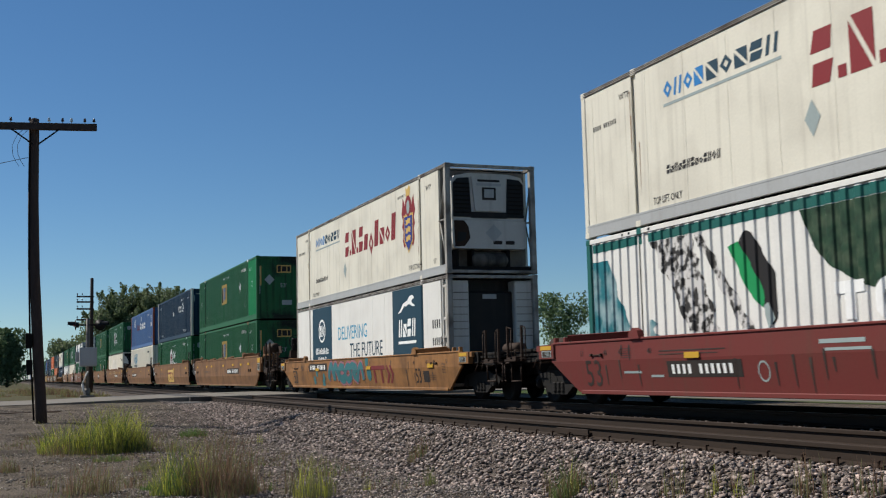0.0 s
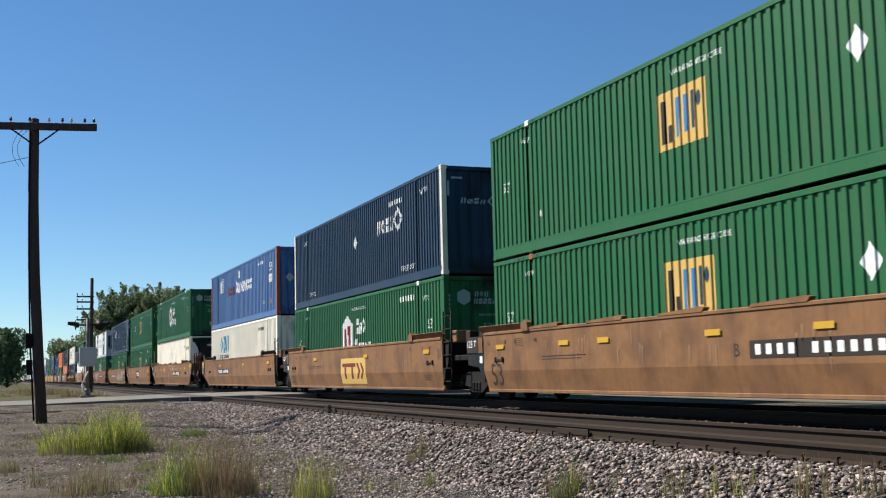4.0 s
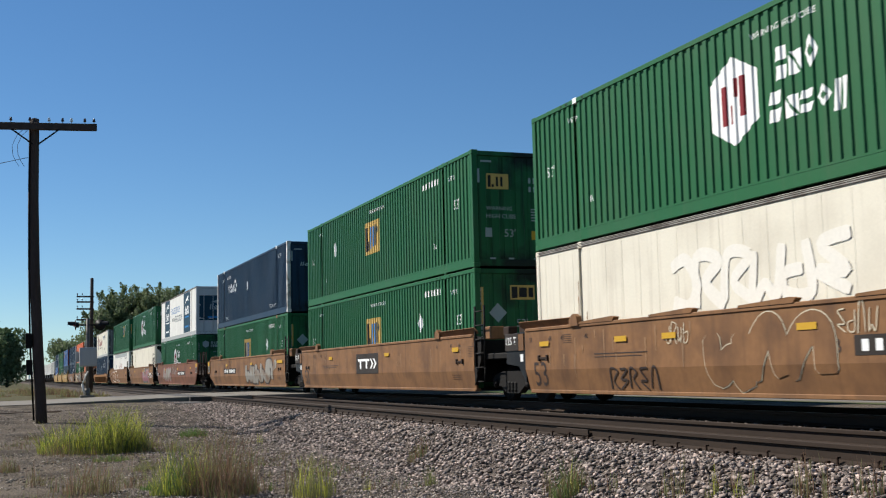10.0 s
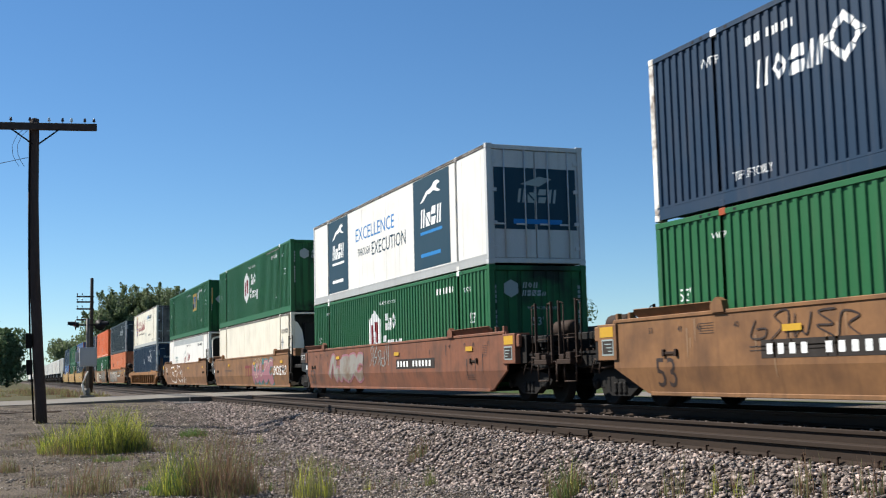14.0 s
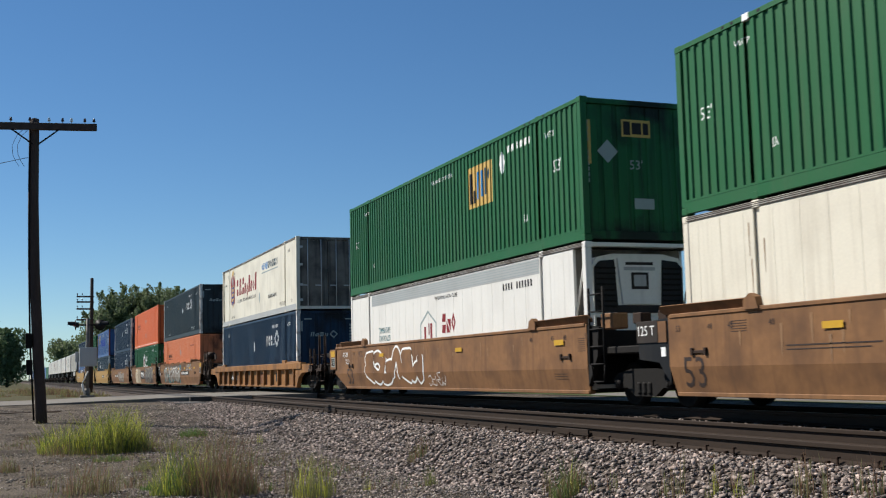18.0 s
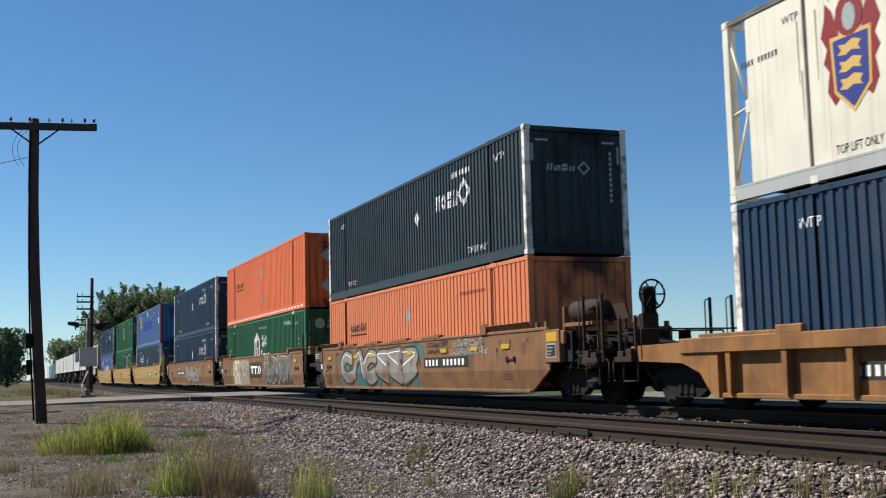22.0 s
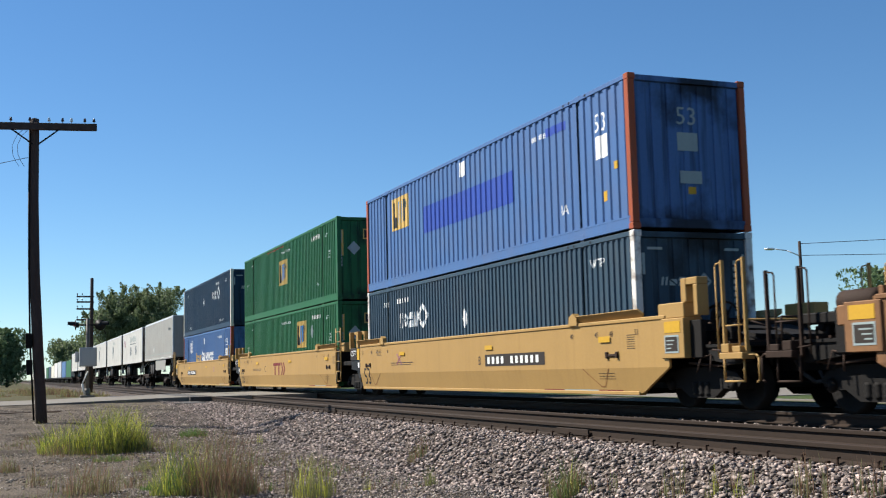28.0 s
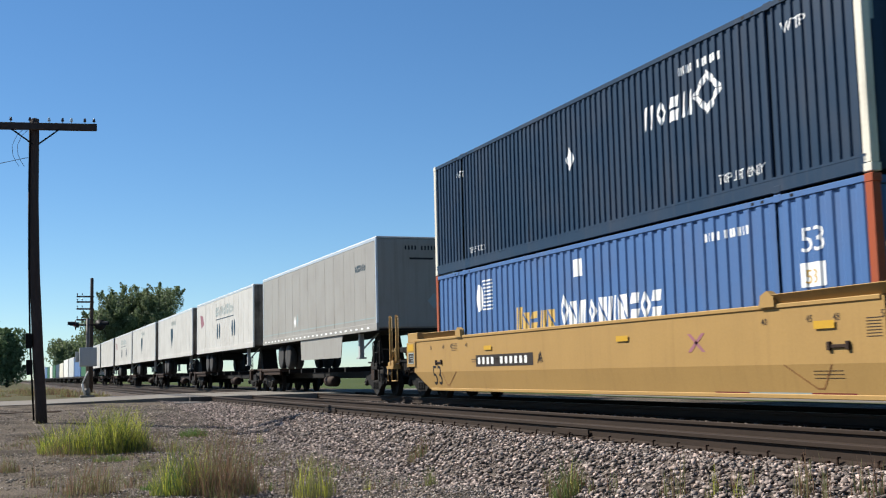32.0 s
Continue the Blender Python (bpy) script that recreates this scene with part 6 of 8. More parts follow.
def trailer(label, mat, ink=1, front_mat=None, skirt=True, length=16.4):
    """A highway van trailer. Origin under its middle; its floor at 0."""
    ob = thing("semi_trailer", label, "road trailer", "road trailers on the train")
    h, y, q = 2.97, 1.29, length / 2
    part("side_wall", boxes((-q + 0.06, q - 0.12, -y, -y + 0.05, 0.28, h - 0.08)), mat, ob)
    part("side_wall", boxes((-q + 0.06, q - 0.12, y - 0.05, y, 0.28, h - 0.08)), mat, ob)
    part("front_wall", boxes((q - 0.12, q, -y + 0.02, y - 0.02, 0.1, h - 0.05), bevel=0.05), front_mat or mat, ob)
    part("rear_doors", boxes((-q, -q + 0.06, -y + 0.02, y - 0.02, 0.1, h - 0.05)), mat, ob)
    part("roof", boxes((-q, q, -y + 0.01, y - 0.01, h - 0.06, h), bevel=0.02), SILVER, ob)
    for s in (-1, 1):
        part("top_rail", boxes((-q, q, *sorted((s * (y - 0.05), s * (y + 0.008))), h - 0.14, h - 0.03), bevel=0.01), ALU, ob)
        part("side_rail", boxes((-q, q, *sorted((s * (y - 0.06), s * (y + 0.012))), 0.04, 0.28), bevel=0.01), mat, ob)
    part("floor", boxes((-q + 0.05, q - 0.05, -y + 0.06, y - 0.06, 0.04, 0.14)), STEEL_DARK, ob)
    for px in (-q + 0.06, q - 0.06):
        part("corner_trim", boxes((px - 0.05, px + 0.05, -y - 0.008, -y + 0.06, 0.05, h - 0.05), bevel=0.015), ALU, ob)
    sm = bmesh.new()
    for k in range(int(length / 1.22)):
        box(sm, -q + 0.6 + k * 1.22 - 0.02, -q + 0.6 + k * 1.22 + 0.02, -y - 0.004, -y + 0.01, 0.29, h - 0.15)
    part("seam", sm, mat, ob)
    bog = part("suspension", boxes((-q + 1.6, -q + 4.6, -0.55, 0.55, -0.35, 0.03)), STEEL_DARK, ob)
    for ax in (-q + 2.5, -q + 3.75):
        for s in (-1, 1):
            bm = bmesh.new()
            for o in (0.62, 0.95):
                lathe(bm, [(0.28, s * o - 0.12), (0.46, s * o - 0.13), (0.5, s * o - 0.08), (0.5, s * o + 0.08), (0.46, s * o + 0.13), (0.28, s * o + 0.12)], (ax, 0, -0.52), "y", 24)
            w = part("tyre", bm, RUBBER, bog)
            part("rim", lathe(bmesh.new(), [(0.0, s * 0.96), (0.1, s * 1.02), (0.14, s * 0.98), (0.26, s * 1.0), (0.285, s * 1.06)], (ax, 0, -0.52), "y", 20), SILVER, bog)
    for s in (-1, 1):
        leg = part("landing_leg", boxes((q - 2.95, q - 2.80, *sorted((s * 0.85, s * 1.0)), -0.75, 0.05)), GREY, ob)
        part("foot", boxes((q - 3.05, q - 2.70, *sorted((s * 0.80, s * 1.05)), -0.79, -0.74)), GREY, leg)
        part("brace", rods(((q - 2.88, s * 0.9, -0.5), (q - 2.3, s * 0.5, 0.05), 0.03), seg=6), GREY, leg)
    if skirt:
        part("side_skirt", prism([(-q + 6.6, 0.03), (q - 4.0, 0.03), (q - 4.2, -0.72), (-q + 6.7, -0.72)], "y", -y + 0.04, -y + 0.06), mat, ob, "pale side skirt under the trailer")
    f = Face(ob, lambda u, v, lift: Vector((u, -y - lift, v)))
    n = Face(ob, lambda u, v, lift: Vector((q + lift, u, v)))
    return ob, f, n, q


# ---- the train, from its head to its tail ----
UP, LOW = 3.247, 0.308


def stack(front, top, low, lift=0.0):
    for (ob, _, _), z in ((top, UP + lift), (low, LOW)):
        ride(ob, front - HX, z)
    gap = UP + lift - LOW - CH
    for px in (-POST, POST):
        for q in (-1, 1):
            part("stacking_lock", boxes((px - 0.06, px + 0.06, *sorted((q * (CW / 2 - 0.14), q * (CW / 2 - 0.02))), -gap - 0.005, 0.012)), STEEL_RUST, top[0], "rusty lock between stacked containers")


def at(front, car):
    ride(car, front - HX)


# oxide red car with two printed loads
top = container("aged white cooled container with dark red brand blocks", CREAM, "smooth", front="reefer")
england_marks(*top[1:])
low = container("teal container with printed wildlife panel, in a red well car", WHITE, "ribbed", 0.29, TEAL, cast=TEAL)
s = low[1]
for a, b in ((-13.9, -2.2), (-15.9, -14.1)):
    s.each("teal_band", [(dx(a), dx(b), 2.63, 2.79)], TEAL)
def ragged(us, z_lo, z_hi, seed, amp=0.12):
    """An upright printed patch with a ragged edge along its far side."""
    rng = random.Random(seed)
    lo, hi = us
    return [(lo, z_lo), (hi[0], z_lo)] + [(hi[0] + (hi[1] - hi[0]) * k / 12 + rng.uniform(-amp, amp), z_lo + (z_hi - z_lo) * k / 12) for k in range(1, 12)] + [(hi[1], z_hi), (lo, z_hi)]


def band(p, q, w0, w1, seed, n=16, amp=0.1):
    """A slanting printed band with rough edges."""
    rng = random.Random(seed)
    left, right = [], []
    for k in range(n + 1):
        t = k / n
        u, v, h = p[0] + (q[0] - p[0]) * t, p[1] + (q[1] - p[1]) * t, (w0 + (w1 - w0) * t) / 2
        left.append((u - h + rng.uniform(-amp, amp), v))
        right.append((u + h + rng.uniform(-amp, amp), v))
    return right + left[::-1]


s.polys("printed_foliage", [ragged((dx(-15.95), (dx(-14.25), dx(-15.35))), 0.26, 2.45, 2)], PRINT_TEAL, "printed teal water")
s.polys("printed_foliage", [ragged((dx(-14.0), (dx(-13.2), dx(-13.85))), 0.26, 1.25, 1)], PRINT_TEAL, "printed teal water")
s.polys("printed_branch", [band((dx(-13.2), 2.62), (dx(-11.95), 0.26), 1.2, 0.7, 3)], PRINT_BARK, "printed rough bark")
s.polys("printed_branch", [band((dx(-12.4), 2.62), (dx(-10.6), 0.26), 0.2, 0.34, 4, amp=0.05)], PRINT_BARK, "printed dark twig", 1)
s.polys("printed_bird", [[(dx(-11.3), 2.3), (dx(-11.12), 2.5), (dx(-10.95), 2.45), (dx(-10.5), 1.85), (dx(-10.42), 1.75), (dx(-10.4), 1.15), (dx(-10.55), 1.0), (dx(-10.75), 1.4), (dx(-11.0), 1.8)]], MARK_BLACK, "printed dark wing", 1)
s.polys("printed_wing", [[(dx(-11.55), 2.28), (dx(-11.3), 2.36), (dx(-10.85), 1.75), (dx(-10.68), 1.42), (dx(-10.78), 1.28), (dx(-11.1), 1.55)]], GREEN_LIGHT, "printed green plumage", 2)
s.polys("printed_bird", [[(dx(-10.75), 1.3), (dx(-10.6), 1.35), (dx(-10.5), 1.1), (dx(-10.62), 0.95)]], MARK_GREY, "printed pale plumage", 2)
s.polys("printed_leaves", [[(dx(-9.8), 2.62), (dx(-2.3), 2.62), (dx(-2.3), 1.3), (dx(-4.2), 1.0), (dx(-5.6), 1.2), (dx(-6.6), 1.0), (dx(-7.3), 1.3), (dx(-8.0), 1.25), (dx(-8.7), 1.5), (dx(-9.3), 1.8), (dx(-9.6), 2.15)]], PRINT_LEAF, "printed dark leaves", 1)
s.each("printed_block", [(dx(-9.15), dx(-8.58), 1.36, 1.53), (dx(-8.98), dx(-8.78), 1.0, 1.36)], MARK_WHITE, layer=3)
s.ring("printed_ring", dx(-8.0), 1.25, 0.42, 0.33, 0.6, MARK_WHITE, layer=3)
stack(170.3, top, low)
car, f = well_car("oxide red well car with white stencils and number panel", OXIDE, "coupler", "coupler", number=-13.1, top=1.24, bend=0.87, nz=0.55, nw=2.08)
f.ring("stencil_ring", dx(-10.57), 0.63, 0.14, 0.16, 0.82, MARK_GREY)
f.rects("stencil_line", [(dx(-9.3), dx(-8.4), 1.0, 1.06), (dx(-9.2), dx(-8.3), 0.9, 0.94), (dx(-14.6), dx(-14.0), 0.62, 0.66), (dx(-13.7), dx(-13.3), 0.55, 0.59)], MARK_GREY)
at(170.3, car)

# aged yellow single car: two cooled containers with open front frames
top = container("aged white cooled container with crest and dark red brand blocks", CREAM, "smooth", front="reefer", post=FRAME_GREY)
england_marks(*top[1:])
low = container("white cooled container with printed dark blue panels", WHITE, "smooth", front="bay", post=FRAME_GREY, cowl="square")
s = low[1]
kllm_panel(s, -4.5, -1.98)
s.each("printed_panel", [(dx(-13.75), dx(-11.15), 0.28, CH - 0.12)], MARK_NAVY, "printed dark blue panel")
s.ring("emblem_ring", dx(-12.45), 1.95, 0.45, 0.42, 0.82, MARK_WHITE, layer=1)
s.blocks("brand_blocks", dx(-12.75), 1.75, 0.6, 0.4, 3, MARK_WHITE, 1.0, 2, layer=1)
s.blocks("brand_blocks", dx(-13.3), 1.12, 1.7, 0.22, 10, MARK_WHITE, 1.0, 2, layer=1)
s.blocks("brand_blocks", dx(-13.0), 0.82, 1.1, 0.2, 7, MARK_WHITE, 1.0, 2, layer=1)
s.text("DELIVERING", dx(-10.35), 1.55, 0.45, MARK_SKY, 3.3)
s.text("THE FUTURE", dx(-8.95), 0.95, 0.45, MARK_NAVY, 3.45)
s.code(4, dx(-1.2), 1.55, 0.25, MARK_BLACK, w=0.65)
s.code(6, dx(-1.2), 1.1, 0.22, MARK_BLACK, 9, w=0.85)
stack(146.7, top, low, 0.0)
car, f = well_car("aged yellow well car with faded emblem and blue graffiti", GOLD, "coupler", "coupler", number=-13.45, top=1.21, bend=0.84, nz=0.82, nw=2.4)
graffiti(f, -10.95, -6.9, 0.32, 1.14, 6, 4, GRAF_TEAL, GRAF_PINK)
for u, v, r in ((-12.9, 0.5, 0.16), (-12.5, 0.75, 0.14), (-11.6, 0.6, 0.15), (-11.7, 0.4, 0.16), (-6.3, 0.7, 0.22), (-6.5, 1.08, 0.16)):
    f.disc("spray_dot", dx(u), v, r, r, GRAF_TEAL, "", 1, 14)
ttx_mark(f, -6.05, 0.42, 2.1, 0.52)
f.text("53", dx(-2.1), 0.42, 0.4, MARK_BLACK, 0.42)
f.each("notice_plate", [(dx(-1.5), dx(-1.05), 0.45, 0.75)], PLATE_BLACK)
at(146.7, car)

# brown three-unit car
top = container("green ribbed container with a fresher green front bay and gold square", GREEN, nose=GREEN_LIGHT, cast=MARK_WHITE)
emp_marks(*top[1:])
low = container("green ribbed container with gold square and white diamond", GREEN, cast=RUST_ORANGE)
emp_marks(*low[1:])
stack(122.97, top, low, 0.02)
car, f = well_car("brown three-unit well car, leading unit with number panel", BROWN, "coupler", "joint", brake=True, number=-6.3, lips=4, weight=True, letter="B")
at(122.97, car)
top = container("navy ribbed container with white faceted emblem and pale corner posts", NAVY, pitch=0.21, upright=True, post=CREAM)
umax_marks(*top[1:], left=False, diamond=-7.9)
low = container("green ribbed container with white six-sided emblem", GREEN, cast=MARK_WHITE)
std_marks(*low[1:]); hub_logo(low[1]); hub_front(low[2])
stack(103.58, top, low)
car, f = well_car("brown well car unit with a faded gold and red emblem", BROWN, "shared", "shared", weight=True)
ttx_mark(f, -8.9, 0.55, 2.4, 0.5, MARK_OXIDE, MARK_GOLD)
at(103.58, car)
top = container("blue ribbed container with rust-red corner posts and white brand blocks", BLUE, pitch=0.31, post=RUST_ORANGE)
pacer_marks(*top[1:], z=0.25)
low = container("cream ribbed container with blue brand blocks", CREAM_RIB, pitch=0.24)
low[1].blocks("brand_blocks", dx(-13.5), 1.62, 2.5, 0.85, 3, MARK_SKY, 1.0, 1, form="TTT", heavy=0.24)
low[1].blocks("brand_blocks", dx(-13.5), 1.33, 2.5, 0.20, 10, MARK_NAVY, 1.0, 1, form="TTTTTTTTTT", heavy=0.2)
low[1].code(10, dx(-3.9), 2.4, 0.16, MARK_BLACK, w=1.3)
stack(84.27, top, low, 0.0)
car, f = well_car("brown well car unit, trailing end with ladder and number panel", BROWN, "joint", "coupler", number=-12.9, flap=STEEL_DARK)
scrawl(f, -14, -11, 1.1, 1.5, 3, GRAF_DARK)
at(84.27, car)

# second brown three-unit car
top = container("green ribbed container with white six-sided emblem and brand blocks", GREEN, cast=MARK_WHITE)
std_marks(*top[1:]); hub_logo(top[1]); hub_front(top[2])
low = container("cream cooled container with an open front frame", CREAM_OLD, "panel", front="bay")
low[1].code(10, dx(-1.75), 2.1, 0.2, MARK_BLACK, w=1.15)
low[1].text("WTP", dx(-2.6), 2.25, 0.13, MARK_BLACK)
graffiti(low[1], -10.9, -6.6, 1.25, 2.3, 6, 9, FADED_WHITE, FADED_WHITE, heavy=0.28, edge=0.02)
stack(60.39, top, low)
car, f = well_car("brown three-unit well car, leading unit with pale graffiti lines", BROWN, "coupler", "joint", brake=True, number=-6.3, lips=4, weight=True, letter="B")
graffiti(f, -9.6, -6.9, 0.32, 1.45, 3, 5, BROWN, GRAF_CREAM, heavy=0.5, edge=0.035)
scrawl(f, -10.9, -10.2, 1.1, 1.45, 9, GRAF_CREAM, 0.02, 4)
scrawl(f, -6.7, -5.9, 1.1, 1.5, 10, GRAF_CREAM, 0.02, 4)
scrawl(f, -12.9, -11.2, 0.32, 0.72, 6, GRAF_DARK, 0.045, 5)
at(60.39, car)
top = container("green ribbed container with a gold square emblem", GREEN)
emp_marks(*top[1:], diamond=-12.4, doors=True)
low = container("green ribbed container with gold square and diamond", GREEN)
emp_marks(*low[1:], z=1.6)
stack(40.84, top, low)
car, f = well_car("brown well car unit with a boxed black and white emblem", BROWN, "shared", "shared", weight=True)
ttx_mark(f, -9.2, 0.86, 1.9, 0.3, MARK_WHITE, PLATE_BLACK)
at(40.84, car)
top = container("navy ribbed container with white emblem and pale corner posts", NAVY, pitch=0.21, upright=True, post=POST_WHITE, cast=MARK_WHITE)
umax_marks(*top[1:])
low = container("green ribbed container with gold square and white diamond", GREEN, cast=RUST_ORANGE)
emp_marks(*low[1:], z=1.62)
stack(21.35, top, low)
car, f = well_car("brown well car unit with large silver graffiti", BROWN, "joint", "coupler", number=-13.05, letter="A")
graffiti(f, -7.5, -2.1, 0.30, 1.45, 5, 21, GRAF_SILVER, GRAF_DARK, heavy=0.33)
f.each("reflector", [(dx(-0.95), dx(-0.1), 1.2, 1.33)], MARK_YELLOW, layer=8)
f.polys("spray_fill", [[(dx(-1.5) + a, 1.12 + e) for a, e in ((-0.5, -0.32), (-0.42, -0.02), (-0.2, 0.2), (0.1, 0.26), (0.3, 0.12), (0.24, -0.08), (-0.05, -0.16), (-0.3, -0.2))]], GRAF_SILVER, layer=2)
scrawl(f, -13.4, -11.0, 1.08, 1.5, 8, GRAF_DARK, 0.03, 5)
at(21.35, car)

# reddish brown three-unit car
top = container("white cooled container with printed blue panels and rear doors", WHITE, "smooth", front="doors", post=SILVER, front_mat=SILVER)
s, n = top[1:]
kllm_panel(s, -14.1, -11.7); kllm_panel(s, -5.2, -2.45, wide=False)
s.text("EXCELLENCE", dx(-10.8), 1.75, 0.42, MARK_BLUE, 3.9)
s.text("THROUGH", dx(-10.6), 1.25, 0.24, MARK_NAVY, 1.3)
s.text("EXECUTION", dx(-9.1), 1.15, 0.42, MARK_NAVY, 3.2)
n.each("printed_panel", [(-1.1, -0.03, 0.85, 2.35), (0.03, 1.1, 0.85, 2.35)], MARK_NAVY, "printed dark blue door panels")
n.blocks("brand_blocks", -0.5, 1.5, 1.1, 0.34, 4, MARK_GREY, 1.0, 3, layer=1)
n.polys("emblem", [[(-0.4, 1.95), (0.1, 2.15), (0.45, 2.1), (0.1, 1.9)]], MARK_GREY, layer=1)
n.rects("small_print", [(-0.6, 0.7, 0.98, 1.1)], MARK_BLUE, layer=1)
low = container("green ribbed container with white six-sided emblem", GREEN, cast=MARK_WHITE)
std_marks(*low[1:]); hub_logo(low[1]); hub_front(low[2])
stack(-2.1, top, low, -0.01)
car, f = well_car("reddish brown three-unit well car, leading unit with graffiti", ROAN, "coupler", "joint", number=-6.3, weight=True)
graffiti(f, -13.5, -9.6, 0.4, 1.4, 5, 31, GRAF_SILVER, GRAF_PINK)
scrawl(f, -8.8, -7.0, 0.9, 1.6, 11, MARK_GREY, 0.03, 5)
at(-2.1, car)
top = container("green ribbed container with white six-sided emblem, scraped top edge", GREEN, cast=MARK_WHITE)
std_marks(*top[1:]); hub_logo(top[1]); hub_front(top[2])
top[1].polys("scrape", [[(dx(-4.6) + 0.3 * k, 2.72 + 0.04 * (k % 2)), (dx(-4.3) + 0.3 * k, 2.74), (dx(-4.3) + 0.3 * k, 2.79), (dx(-4.6) + 0.3 * k, 2.79)] for k in range(8)], GRAF_SILVER, "scraped bare metal")
low = container("cream cooled container with grey diamond placard", CREAM_OLD, "panel", front="bay")
low[1].code(10, dx(-1.75), 2.1, 0.2, MARK_BLACK, w=1.15)
low[1].diamond("placard", dx(-1.6), 1.75, 0.22, 0.27, GREY, "grey diamond placard")
low[1].rects("placard_line", [(dx(-1.8), dx(-1.4), 1.73, 1.77)], MARK_BLACK, layer=1)
stack(-21.88, top, low)
car, f = well_car("brown well car unit with pink and teal graffiti", BROWN, "shared", "shared", weight=True)
ttx_mark(f, -8.35, 0.68, 1.7, 0.5)
graffiti(f, -6.5, -2.5, 0.30, 1.48, 5, 44, GRAF_PINK, GRAF_TEAL, GRAF_TEAL, GRAF_CREAM, 0.4, 0.1)
scrawl(f, -6.4, -4.6, 1.05, 1.45, 12, GRAF_CREAM, 0.025, 6)
f.text("SMOKE A D", dx(-2.35), 0.72, 0.38, MARK_WHITE, 2.3, layer=6, lean=0.2)
at(-21.88, car)
top = container("green ribbed container with gold square set towards its front", GREEN)
emp_marks(*top[1:], d=-5.2, z=1.95, diamond=None)
top[1].diamond("placard", dx(-3.87), 2.25, 0.2, 0.27, MARK_WHITE, "white diamond placard")
low = container("white cooled container with grey emblem outline and red blocks", WHITE, "panel", front="reefer", front_mat=WHITE)
hub_logo(low[1], -8.95, 1.35, True)
low[1].text("TEMPERATURE", dx(-13.25), 1.6, 0.17, GRAF_TEAL, 1.1)
low[1].text("CONTROLLED", dx(-13.25), 1.36, 0.17, GRAF_TEAL, 1.1)
low[1].text("WARNING HIGH CUBE", dx(-8.4), 2.3, 0.1, MARK_BLACK, 1.6)
low[1].code(10, dx(-4.0), 2.22, 0.17, MARK_BLACK, w=1.6)
low[1].rects("grey_band", [(dx(-13.9), dx(-2.1), 2.46, 2.79)], GREY, "pale grey band under the roof rail")
low[1].rects("band_line", [(dx(-13.9), dx(-2.1), 2.50 + 0.06 * k, 2.515 + 0.06 * k) for k in range(5)], MARK_GREY, layer=1)
stack(-41.45, top, low)
car, f = well_car("brown well car unit with white outlined graffiti", BROWN, "joint", "coupler")
brake_wheel(car, -9.75, -0.35, 2.2, -1)
part("brake_post", boxes((-9.68, -9.56, -0.42, -0.28, 1.05, 2.1), bevel=0.01), STEEL_RUST, car)
graffiti(f, -14.0, -9.0, 0.36, 1.42, 6, 51, BROWN, MARK_WHITE)
scrawl(f, -8.6, -7.3, 0.35, 0.7, 3, MARK_WHITE, 0.02, 4)
f.text("FEVER", dx(-16.45), 1.25, 0.15, MARK_WHITE, 0.56, layer=3, lean=0.15)
f.text("TKO", dx(-16.2), 1.02, 0.16, MARK_WHITE, 0.4, layer=3, lean=0.15)
at(-41.45, car)

# older ribbed single car
top = container("aged white cooled container with grimy rear doors facing forward", CREAM, "smooth", front="doors", post=CREAM, front_mat=VAN_FRONT, rear="frame")
england_marks(top[1], top[2], False)
low = container("navy ribbed container with white emblem and pale corner posts", NAVY, pitch=0.21, upright=True, post=POST_WHITE)
umax_marks(*low[1:], left=False, tlo=False)
stack(-65.01, top, low, 0.01)
at(-65.01, ribbed_car("aged yellow ribbed well car with stencilled panels"))

# third brown three-unit car
top = container("dark slate ribbed container with white emblem and lift notices", SLATE, pitch=0.21, upright=True, post=POST_WHITE)
umax_marks(*top[1:], left=False, diamond=-7.05)
low = container("faded orange ribbed container with dark brand blocks", ORANGE, pitch=0.235, flat=0.72)
low[1].blocks("brand_blocks", dx(-13.65), 1.75, 1.75, 0.28, 9, MARK_BLACK, 1.0, 1)
low[1].rects("brand_mark", [(dx(-13.65), dx(-11.9), 1.62, 1.67)], MARK_BLACK)
low[1].diamond("placard", dx(-7.9), 2.0, 0.2, 0.28, MARK_GREY, "grey diamond placard")
low[1].rects("small_print", [(dx(-4.0), dx(-2.4), 2.3, 2.38)], RUST_ORANGE)
stack(-88.56, top, low)
car, f = well_car("brown three-unit well car, leading unit with silver and teal graffiti", BROWN, "coupler", "joint", brake=True, number=-6.1, lips=4, weight=True, letter="B")
graffiti(f, -13.9, -6.8, 0.30, 1.50, 6, 62, GRAF_SILVER, GRAF_DARK, GRAF_TEAL, MARK_WHITE, 0.30, 0.14)
scrawl(f, -5.9, -4.4, 1.18, 1.32, 5, GRAF_DARK, 0.028, 9)
scrawl(f, -5.9, -4.4, 1.36, 1.5, 15, GRAF_DARK, 0.028, 9)
scrawl(f, -4.2, -1.9, 1.12, 1.30, 7, MARK_GREY, 0.03, 11)
scrawl(f, -4.0, -2.2, 1.32, 1.5, 8, MARK_GREY, 0.035, 8)
at(-88.56, car)
top = container("red-orange ribbed container with white dashes along its sill", RED_ORANGE, pitch=0.235, flat=0.72)
s, n = top[1:]
s.blocks("brand_blocks", dx(-13.7), 1.72, 1.75, 0.25, 9, MARK_BLACK, 1.0, 1)
s.rects("underline", [(dx(-13.7), dx(-11.95), 1.58, 1.63)], MARK_BLACK)
